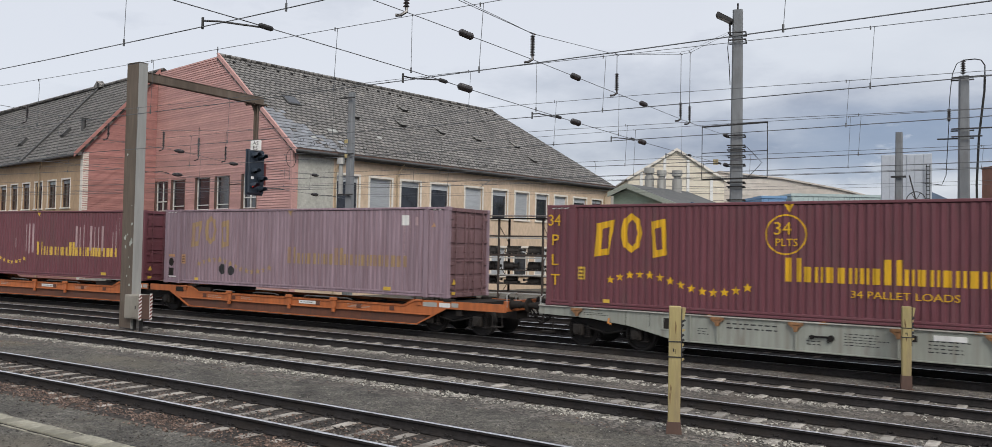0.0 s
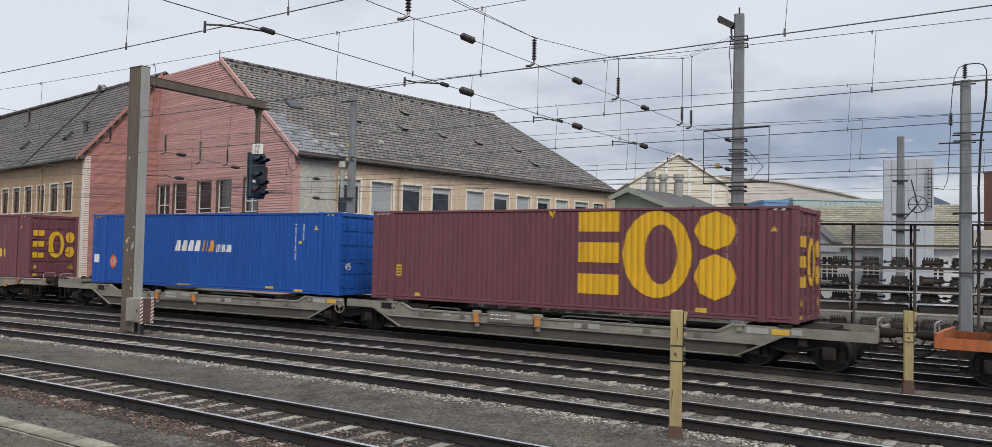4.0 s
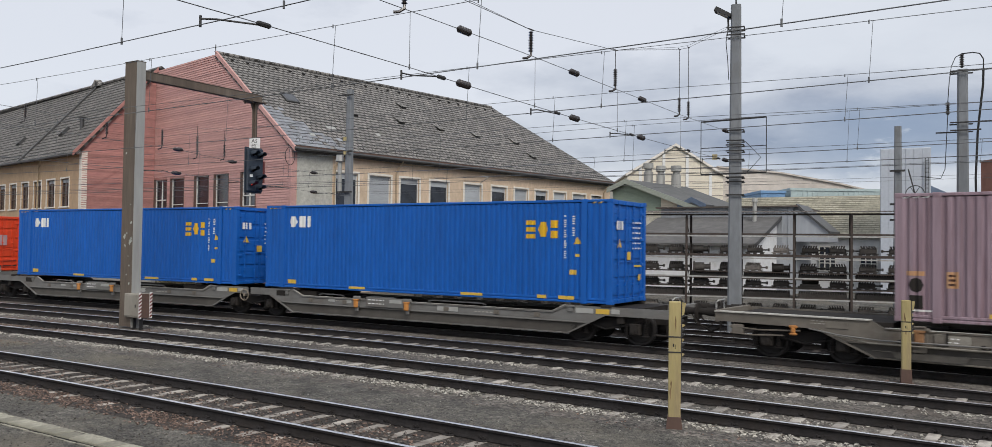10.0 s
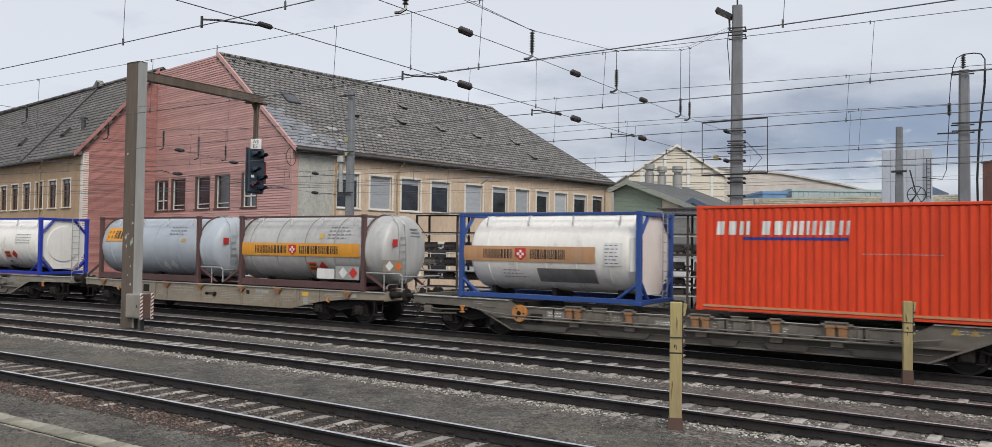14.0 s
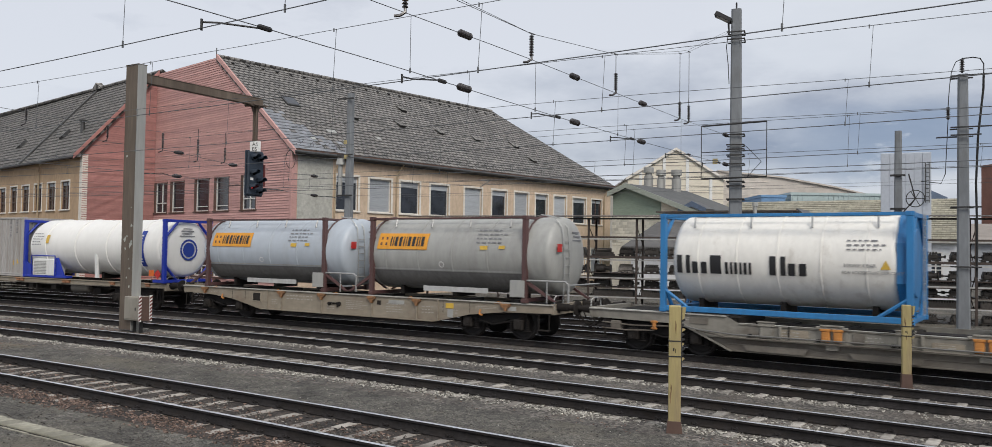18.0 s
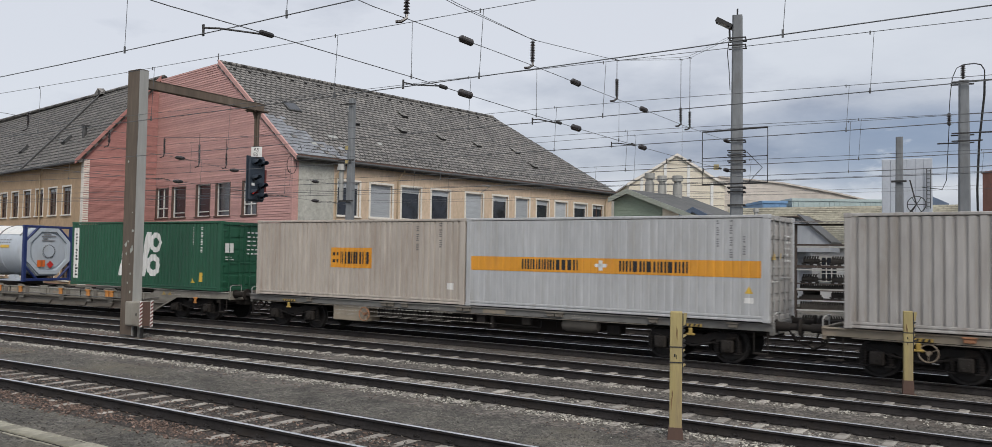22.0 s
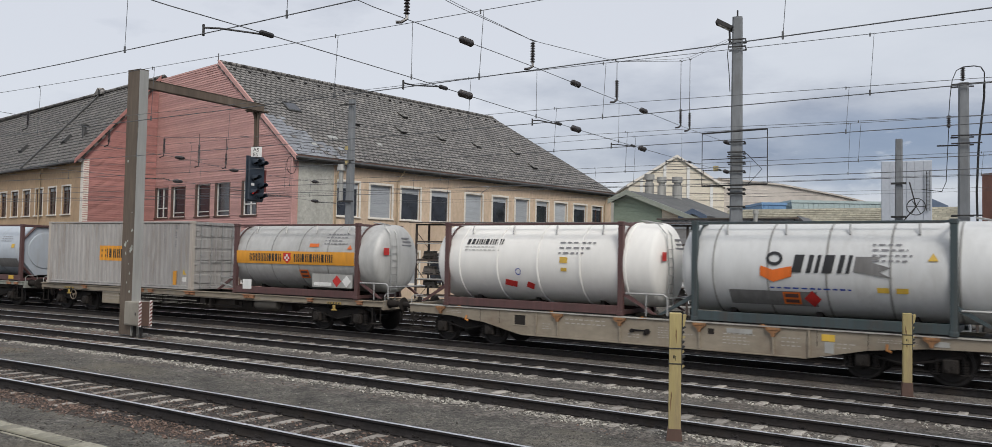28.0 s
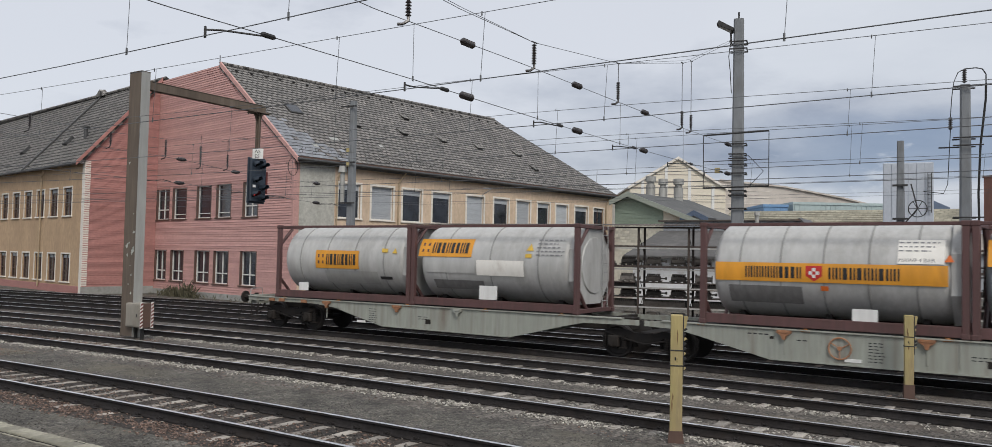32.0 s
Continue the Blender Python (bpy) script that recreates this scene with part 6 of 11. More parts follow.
part("roof", Shape().add([(-20.3, 47.7, 2.85), (-12.0, 47.7, 2.85), (-12.0, 54.1, 4.62), (-20.3, 54.1, 4.62), (-20.3, 47.7, 3.0), (-12.0, 47.7, 3.0), (-12.0, 54.1, 4.78), (-20.3, 54.1, 4.78)],
                          [(4, 5, 6, 7), (3, 2, 1, 0), (0, 1, 5, 4), (1, 2, 6, 5), (2, 3, 7, 6), (3, 0, 4, 7)]), "dark_felt", lean, "dark felt roof")
part("verge_board", Shape().add([(-12.0, 47.6, 2.78), (-11.96, 47.6, 2.78), (-11.96, 54.1, 4.58), (-12.0, 54.1, 4.58), (-12.0, 47.6, 3.02), (-11.96, 47.6, 3.02), (-11.96, 54.1, 4.82), (-12.0, 54.1, 4.82)],
                                 [(4, 5, 6, 7), (3, 2, 1, 0), (0, 1, 5, 4), (1, 2, 6, 5), (3, 0, 4, 7)]), "gutter", lean)
part("vent_pipe", Shape().cyl((-13.4, 53, 4.2), (-13.4, 53, 5.75), 0.13, n=10).cyl((-13.4, 53, 5.7), (-13.4, 53, 5.95), 0.2, 0.16, n=10), "steel_light", lean)
grey = thing("grey_shed", "grey sheet-clad shed with a corrugated roof edge", "shed")
part("wall", Shape().box(-20.1, -11.3, 54.2, 62, -0.3, 5.4), "grey_sheet", grey)
part("roof", Shape().prism([(-20.4, 5.4), (-11.0, 5.4), (-11.0, 5.5), (-20.4, 5.5)], 53.9, 62.3), "corrugated", grey)
for k in range(22):
    part("rib", Shape().box(-20.0 + k * 0.4, -19.95 + k * 0.4, 54.15, 54.2, 3.0, 5.4), "grey_sheet", grey)
part("side_wing", Shape().prism([(-11.28, 3.2), (-9.2, 3.2), (-9.2, 3.84), (-11.1, 5.5), (-11.28, 5.5)], 54.4, 58.0), "grey_sheet", grey)
part("verge_board", Shape().prism([(-11.15, 5.48), (-9.1, 3.72), (-9.1, 3.86), (-11.1, 5.62)], 54.25, 58.2), "gutter", grey)
low = thing("low_house", "low white-walled house with a tan tiled roof", "house")
part("wall", Shape().box(-18.5, -2.3, 60.0, 66.0, -0.3, 3.6), "lime_wash", low)
part("gable", Shape().add([(-2.35, 60, 3.6), (-2.35, 66, 3.6), (-2.35, 66, 6.4), (-2.6, 60, 3.6), (-2.6, 66, 3.6), (-2.6, 66, 6.4)], [(0, 1, 2), (5, 4, 3), (0, 2, 5, 3), (1, 4, 5, 2)]), "lime_wash", low)
m = Matrix(((1, 0, 0, -18.8), (0, 0.895, -0.446, 59.6), (0, 0.446, 0.895, 3.5), (0, 0, 0, 1)))
part("roof", Shape().box(0, 16.6, 0, 7.1, 0, 0.12), "tan_tiles", low, "tan tiled roof", at=m)
courses = Shape()
for k in range(20):
    courses.add([(0, k * 0.35, 0.155), (16.6, k * 0.35, 0.155), (16.6, k * 0.35 + 0.35, 0.13), (0, k * 0.35 + 0.35, 0.13), (0, k * 0.35, 0.12), (16.6, k * 0.35, 0.12)], [(0, 1, 2, 3), (4, 5, 1, 0)])
tagged(part("tile_course", courses, "tan_tiles", low, at=m), kind="stuff")
for x in (-16.0, -13.5, -10.7, -8.1, -4.3):
    wn = part("window", Shape().box(x, x + 1.05, 59.93, 59.99, 1.25, 2.9), "pane", low)
    fr = Shape()
    for k in range(4):
        fr.box(x - 0.04 + k * 0.35, x + 0.03 + k * 0.35, 59.88, 59.928, 1.22, 2.93)
    for z in (1.2, 1.75, 2.3, 2.87):
        fr.box(x - 0.04, x + 1.09, 59.885, 59.927, z, z + 0.06)
    part("window_frame", fr, "sash", wn)
shed2 = thing("low_shed", "low grey sheet-clad shed beyond the yard", "shed", pose(-5.5, 80.0, GROUND_Z, 0, 0, 14))
part("wall", Shape().box(0, 30, 0, 9, -0.3, 4.2), "grey_sheet", shed2)
part("roof", Shape().add([(-0.5, -0.6, 4.2), (30.5, -0.6, 4.2), (30.5, 9, 6.0), (-0.5, 9, 6.0), (-0.5, 9, 4.0), (30.5, 9, 4.0), (-0.5, -0.6, 4.05), (30.5, -0.6, 4.05)], [(0, 1, 2, 3), (0, 3, 4, 6), (1, 7, 5, 2), (3, 2, 5, 4), (6, 7, 1, 0), (6, 4, 5, 7)]), "far_tiles", shed2)
TOWER = 2.723 - GROUND_Z + 0.58 * (14.1 + GROUND_Z - 2.723)
tower = thing("plant_tower", "tall pale blue-grey panelled plant tower with a ladder", "building", pose(-6.55, 57.19, GROUND_Z, 0, 0, 6.5))
part("wall", Shape().box(0, 2.87, 0, 2.6, -0.3, TOWER, 0.03), "pale_tower", tower)
for k in range(6):
    part("panel", Shape().box(0.025 + k * 0.472, 0.48 + k * 0.472, -0.03, 0.0, 0, TOWER - 0.05, 0.012), "pale_tower", tower)
ladder = Shape().box(2.52, 2.56, -0.2, -0.16, TOWER - 3.2, TOWER - 0.7).box(2.72, 2.76, -0.2, -0.16, TOWER - 3.2, TOWER - 0.7)
for k in range(10):
    ladder.box(2.56, 2.72, -0.19, -0.17, TOWER - 3.1 + k * 0.25, TOWER - 3.06 + k * 0.25)
part("ladder", ladder, "dark_steel", tower)
side = thing("works_hall", "dark blue sheet roofed annex beside the tower", "building", pose(-6.6, 95.8, GROUND_Z, 0, 0, 31.9))
part("wall", Shape().prism([(0, -0.3), (2.2, -0.3), (2.2, 9.0), (0, 9.9)], 0, 6), "hood_blue", side)
brick = thing("chimney_block", "red-brown rendered building at the edge of the yard", "building", pose(2.26, 105.2, GROUND_Z, 0, 0, 31.9))
part("wall", Shape().box(0, 9, 0, 8, -0.3, 13.4), "brick_far", brick)
part("parapet", Shape().box(-0.1, 9.1, -0.1, 8.1, 13.4, 13.6), "brick_far", brick)


# ======== the freight train ========
# along: metres along the track at 16 s; x runs forward, -y faces the camera's side, z = 0 is the top of the rail
def run_at(t):
    return 11.0285 * (t - 16) - 0.00465 * (t - 16) ** 2


def paint(name, base, dirt=0.25, dirt_col=(0.07, 0.05, 0.04), rough=0.5, vary=0.10, dscale=1.1, stretch=(1.0, 1.0, 0.25), **more):
    return material(name, base, rough, vary=vary, scale=5, bump=0.05, dirt=dirt, dirt_col=dirt_col, dirt_scale=dscale, stretch=stretch, **({"streak": min(0.6, dirt * 1.6)} | more))


M.update(
    maroon=paint("maroon_paint", (0.156, 0.052, 0.065), 0.25, (0.12, 0.065, 0.066)),
    maroon_dull=paint("dull_brown_maroon_paint", (0.185, 0.105, 0.112), 0.4, (0.12, 0.065, 0.066), rough=0.6, vary=0.15),
    maroon_fade=paint("faded_maroon_paint", (0.305, 0.222, 0.26), 0.45, (0.20, 0.125, 0.145), rough=0.65, vary=0.2, dscale=2.2, stretch=(3.0, 1.0, 0.12)),
    blue_box=paint("blue_paint", (0.007, 0.108, 0.44), 0.12, (0.008, 0.072, 0.30), rough=0.45, spec=0.3),
    blue_bright=paint("bright_blue_paint", (0.014, 0.088, 0.37), 0.2, (0.012, 0.06, 0.25), rough=0.45, spec=0.3),
    orange_red=paint("orange_red_paint", (0.71, 0.062, 0.015), 0.2, (0.50, 0.046, 0.016), rough=0.45),
    green_box=paint("dark_green_paint", (0.016, 0.094, 0.051), 0.25, (0.022, 0.066, 0.042)),
    grey_box=paint("light_grey_paint", (0.39, 0.375, 0.36), 0.35, (0.25, 0.22, 0.19), rough=0.55),
    beige_box=paint("beige_grey_paint", (0.47, 0.425, 0.375), 0.4, (0.34, 0.285, 0.24), rough=0.6),
    white_box=paint("off_white_paint", (0.46, 0.47, 0.48), 0.25, (0.34, 0.33, 0.31), rough=0.5),
    chalk_box=paint("chalky_beige_white_paint", (0.42, 0.405, 0.375), 0.4, (0.29, 0.265, 0.235), rough=0.6),
    stripe=paint("orange_stripe_paint", (0.72, 0.32, 0.03), 0.15, (0.5, 0.22, 0.05)),
    stripe_fade=paint("faded_orange_stripe_paint", (0.50, 0.27, 0.13), 0.3, (0.4, 0.3, 0.22)),
    gold=paint("yellow_lettering_paint", (0.66, 0.44, 0.075), 0.2, (0.4, 0.22, 0.06)),
    gold_fade=paint("faded_yellow_lettering_paint", (0.36, 0.245, 0.12), 0.5, (0.23, 0.135, 0.14), dscale=5),
    gold_trace=paint("nearly_erased_lettering_paint", (0.36, 0.235, 0.12), 0.65, (0.225, 0.128, 0.138), dscale=6),
    gold_deep=paint("amber_lettering_paint", (0.72, 0.42, 0.015), 0.15, (0.5, 0.25, 0.02)),
    mark_white=paint("white_marking_paint", (0.75, 0.75, 0.73), 0.12, (0.5, 0.48, 0.45)),
    mark_grey=paint("pale_worn_marking", (0.42, 0.30, 0.31), 0.3, (0.3, 0.18, 0.19)),
    mark_black=paint("black_marking_paint", (0.02, 0.02, 0.022), 0.0),
    stencil=paint("worn_stencil_paint", (0.40, 0.38, 0.34), 0.5, (0.25, 0.22, 0.18), dscale=6),
    print_grey=paint("small_print_grey", (0.21, 0.21, 0.22), 0.0),
    mark_orange=paint("hazard_orange", (0.75, 0.16, 0.02), 0.1),
    mark_red=paint("hazard_red", (0.55, 0.03, 0.025), 0.1),
    mark_yellow=paint("sticker_yellow", (0.66, 0.43, 0.06), 0.2, (0.45, 0.29, 0.08)),
    mark_dull=paint("dulled_warning_yellow", (0.42, 0.29, 0.07), 0.4, (0.2, 0.14, 0.06), dscale=5),
    mark_blue=paint("label_blue", (0.015, 0.045, 0.30), 0.0),
    tank_white=paint("white_tank_paint", (0.82, 0.80, 0.745), 0.2, (0.5, 0.45, 0.39), rough=0.35, vary=0.05, stretch=(1.2, 1, 0.6), streak=0.08),
    tank_clean=paint("clean_white_tank_paint", (0.80, 0.79, 0.755), 0.0, (0.6, 0.58, 0.55), rough=0.5, vary=0.03, streak=0.0, spec=0.25),
    tank_steel=paint("brushed_tank_sheet", (0.49, 0.49, 0.475), 0.3, (0.31, 0.30, 0.28), rough=0.45, metal=0.1, streak=0.2),
    tank_blue=paint("pale_blue_grey_tank_paint", (0.44, 0.485, 0.535), 0.15, (0.38, 0.39, 0.40), rough=0.4, vary=0.05, streak=0.05),
    tank_dull=paint("dull_green_grey_tank_paint", (0.37, 0.37, 0.35), 0.3, (0.27, 0.265, 0.25), rough=0.42, streak=0.1),
    tank_rusty=paint("stained_steel_tank_sheet", (0.56, 0.55, 0.53), 0.4, (0.30, 0.25, 0.205), rough=0.42, metal=0.15, streak=0.3, stretch=(2, 1, 0.3)),
    tank_pale=paint("pale_grey_white_tank_paint", (0.60, 0.61, 0.605), 0.2, (0.45, 0.445, 0.43), rough=0.4, vary=0.05, streak=0.06),
    frame_dark=paint("dark_grey_brown_frame_paint", (0.075, 0.062, 0.058), 0.35, (0.10, 0.055, 0.04), rough=0.65),
    # Weld band tone, darkened for the shadow line along each band.
    tank_seam_shade=paint("shaded_tank_seam", (0.30, 0.30, 0.29), 0.3, (0.2, 0.19, 0.17), rough=0.5),
    dull_grey=paint("dull_grey_film", (0.19, 0.187, 0.183), 0.4, (0.12, 0.115, 0.11), rough=0.55),
    frame_brown=paint("red_brown_frame_paint", (0.105, 0.052, 0.05), 0.3, (0.06, 0.04, 0.035), rough=0.6),
    frame_blue=paint("blue_frame_paint", (0.02, 0.07, 0.27), 0.2, (0.03, 0.05, 0.12)),
    frame_sky=paint("sky_blue_frame_paint", (0.03, 0.20, 0.46), 0.2, (0.05, 0.12, 0.25)),
    frame_royal=paint("royal_blue_frame_paint", (0.012, 0.035, 0.36), 0.12, (0.01, 0.03, 0.2)),
    frame_navy=paint("navy_frame_paint", (0.014, 0.03, 0.13), 0.15, (0.02, 0.03, 0.07)),
    frame_green=paint("dark_green_grey_frame_paint", (0.05, 0.07, 0.075), 0.25),
    sill_beige=paint("beige_grey_wagon_paint", (0.29, 0.25, 0.192), 0.45, (0.19, 0.14, 0.10), rough=0.7, vary=0.15, streak=0.15, stretch=(0.5, 1, 1.0)),
    sill_grey=paint("dark_grey_wagon_paint", (0.165, 0.163, 0.155), 0.45, (0.12, 0.105, 0.09), rough=0.7, vary=0.15, streak=0.15, stretch=(0.5, 1, 1.0)),
    sill_mid=paint("olive_grey_wagon_paint", (0.26, 0.245, 0.21), 0.5, (0.10, 0.082, 0.066), rough=0.7, vary=0.15, streak=0.15, stretch=(0.5, 1, 1.0)),
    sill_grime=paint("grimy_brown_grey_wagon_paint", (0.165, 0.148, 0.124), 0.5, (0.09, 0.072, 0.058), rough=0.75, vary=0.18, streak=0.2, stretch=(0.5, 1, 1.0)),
    lock_dull=paint("rusty_brown_lock_paint", (0.30, 0.15, 0.065), 0.4, (0.09, 0.06, 0.04), rough=0.7),
    sill_pale=paint("pale_green_grey_wagon_paint", (0.31, 0.325, 0.285), 0.3, (0.18, 0.15, 0.12), rough=0.6),
    sill_orange=paint("orange_wagon_paint", (0.46, 0.135, 0.04), 0.3, (0.20, 0.07, 0.03), rough=0.6),
    # Blackened sill paint: shade low on the wagons is put into its colour.
    sill_shade=paint("shade_black_wagon_paint", (0.085, 0.078, 0.068), 0.5, (0.05, 0.042, 0.036), rough=0.8, vary=0.2, streak=0.2, stretch=(0.5, 1, 1.0)),
    sill_brown=paint("red_brown_wagon_skirt", (0.15, 0.058, 0.034), 0.45, (0.075, 0.04, 0.03), rough=0.75, vary=0.2, stretch=(0.5, 1, 1.0)),
    # Pale edge paint: wear on the lips, light from above on the flanges.
    worn_lit_edge=paint("worn_lit_edge_paint", (0.46, 0.45, 0.41), 0.45, (0.2, 0.17, 0.14), rough=0.55, vary=0.2, stretch=(0.4, 1, 1.0)),
    lock_rust=paint("faded_rust_lock_paint", (0.36, 0.17, 0.085), 0.4, (0.15, 0.09, 0.06), rough=0.7),
    # Underframe is near black: shade beneath the loads is in its colour.
    skirt=paint("shaded_grimy_underframe", (0.028, 0.025, 0.023), 0.4, (0.03, 0.025, 0.022), rough=0.85, spec=0.15),
    lock_orange=paint("orange_lock_paint", (0.52, 0.215, 0.05), 0.45, (0.2, 0.10, 0.05), dscale=4),
    # Running gear likewise: base colours lowered for shade under the wagons.
    bogie=paint("shaded_brake_dust_iron", (0.017, 0.016, 0.016), 0.4, (0.028, 0.022, 0.018), rough=0.85, spec=0.15),
    axle_shade=paint("shaded_dusty_axle_box", (0.032, 0.029, 0.027), 0.4, (0.03, 0.025, 0.022), rough=0.85, spec=0.15),
    tyre=material("shaded_worn_wheel_steel", (0.024, 0.021, 0.020), 0.7, 0.1, vary=0.3, scale=6, bump=0.2),
    galv=material("galvanised_tube", (0.42, 0.42, 0.41), 0.45, 0.5, vary=0.12, bump=0.05),
)

# ---- painted markings: polygons laid on a corrugated wall or on a tank's shell ----
def slices(polys, breaks=()):
    """Cuts polygons (even-odd) into strips with upright sides: xa, low, high, xb, low, high."""
    edges = [(p[i], p[(i + 1) % len(p)]) for p in polys for i in range(len(p))]
    lo, hi = min(v[0] for p in polys for v in p), max(v[0] for p in polys for v in p)
    xs = sorted({round(v[0], 4) for p in polys for v in p} | {round(b, 4) for b in breaks if lo < b < hi})
    for xa, xb in zip(xs, xs[1:]):
        if xb - xa < 1e-3:
            continue
        xm, hits = (xa + xb) / 2, []
        for (ax, az), (bx, bz) in edges:
            if (ax - xm) * (bx - xm) < 0:
                g = (bz - az) / (bx - ax)
                hits.append((az + g * (xm - ax), az + g * (xa - ax), az + g * (xb - ax)))
        hits.sort()
        for a, b in zip(hits[::2], hits[1::2]):
            yield xa, a[1], b[1], xb, a[2], b[2]


def on_wall(polys, face, breaks, s=None):
    s = s or Shape()
    for p in ([polys] if polys and not isinstance(polys[0][0], (list, tuple)) else [polys]):
        for xa, a0, a1, xb, b0, b1 in slices(p, breaks):
            ya, yb = face(xa + 1e-4), face(xb - 1e-4)
            s.add([(xa, ya, a0), (xb, yb, b0), (xb, yb, b1), (xa, ya, a1)], [(0, 1, 2, 3)])
    return s


def on_shell(polys, r, zc, s=None):
    s = s or Shape()
    for xa, a0, a1, xb, b0, b1 in slices(polys):
        n = max(1, int(max(a1 - a0, b1 - b0) / 0.09))
        pts = []
        for k in range(n + 1):
            for x, lo, hi in ((xa, a0, a1), (xb, b0, b1)):
                v = (lo + (hi - lo) * k / n - zc) / r
                v = max(-0.999, min(0.999, v))
                pts.append((x, -r * math.sqrt(1 - v * v), zc + r * v))
        s.add(pts, [(2 * k, 2 * k + 1, 2 * k + 3, 2 * k + 2) for k in range(n)])
    return s


def rect(x0, x1, z0, z1):
    return [(x0, z0), (x1, z0), (x1, z1), (x0, z1)]


def ngon(cx, cz, rx, rz, n=20, turn=0.0):
    return [(cx + rx * math.cos(2 * math.pi * i / n + turn), cz + rz * math.sin(2 * math.pi * i / n + turn)) for i in range(n)]


def star(cx, cz, r):
    return [(cx + (r if i % 2 == 0 else r * 0.42) * math.sin(math.pi * i / 5), cz + (r if i % 2 == 0 else r * 0.42) * math.cos(math.pi * i / 5)) for i in range(10)]


def word_shapes(x0, x1, z0, z1, n, slant=0.0, seed=1, tall=(), thick=0.5):
    """A row of plain upright bars, standing for a maker's name: no letters."""
    rg = random.Random(seed)
    out, w = [], (x1 - x0) / (n + 0.7 * len(tall))
    x = x0
    for i in range(n):
        wide = w * 1.7 if i in tall else w
        a, b, d = x + w * 0.08, x + wide - w * 0.12, z1
        x += wide
        if tall and i not in tall:
            d = z0 + (z1 - z0) * 0.64
        if rg.random() < 0.5:
            ps = [rect(a, a + (b - a) * thick * 0.8, z0, d), rect(b - (b - a) * thick * 0.62, b, z0, d)]
        else:
            ps = [rect(a + (b - a) * 0.04, a + (b - a) * (0.1 + thick * 1.5), z0, d)]
        out += [[(q + (z - z0) * slant, z) for q, z in p] for p in ps]
    return out


def bars(x0, x1, z0, z1, rows, seed=1, upright=False):
    """Small print too fine to read, as plain bars."""
    rg = random.Random(seed)
    out = []
    for i in range(rows):
        if upright:
            h, z = (z1 - z0) / rows, z0 + i * (z1 - z0) / rows
            if i % 5 != 4:
                out.append(rect(x0, x1 - rg.random() * 0.3 * (x1 - x0), z + h * 0.2, z + h * 0.75))
        else:
            h = (z1 - z0) / rows
            z, x = z0 + i * h, x0
            stop = x1 - rg.random() * 0.35 * (x1 - x0)
            while x < stop - 0.02:
                w = rg.uniform(0.3, 1.1) * h + 0.03
                out.append(rect(x, min(x + w, stop), z + h * 0.36, z + h * 0.66))
                x += w + 0.45 * h
    return out


# ---- containers ----
RIBS = dict(wide=(0.38, ((0.0, 0.0), (0.10, 0.0), (0.15, 0.045), (0.28, 0.045), (0.33, 0.0))), broad=(0.28, ((0.0, 0.0), (0.08, 0.0), (0.11, 0.042), (0.20, 0.042), (0.23, 0.0))), deep=(0.225, ((0.0, 0.0), (0.080, 0.0), (0.095, 0.042), (0.155, 0.042), (0.170, 0.0))), shallow=(0.225, ((0.0, 0.0), (0.09, 0.0), (0.10, 0.010), (0.14, 0.010), (0.150, 0.0))), wave=(0.19, ((0.0, 0.0), (0.045, 0.0), (0.070, 0.036), (0.125, 0.036), (0.150, 0.0))))


def wave_lines(x0, x1, ribs="wave"):
    """The folds of a ribbed sheet: place and depth."""
    pitch, wave = RIBS[ribs]
    n = round((x1 - x0) / pitch)
    p = (x1 - x0) / n
    pts = [(x0 + (k + a / pitch) * p, d) for k in range(n) for a, d in wave] + [(x1, 0.0)]
    out = []
    for a in pts:
        if not out or a[0] - out[-1][0] > 1e-4:
            out.append(a)
    return out


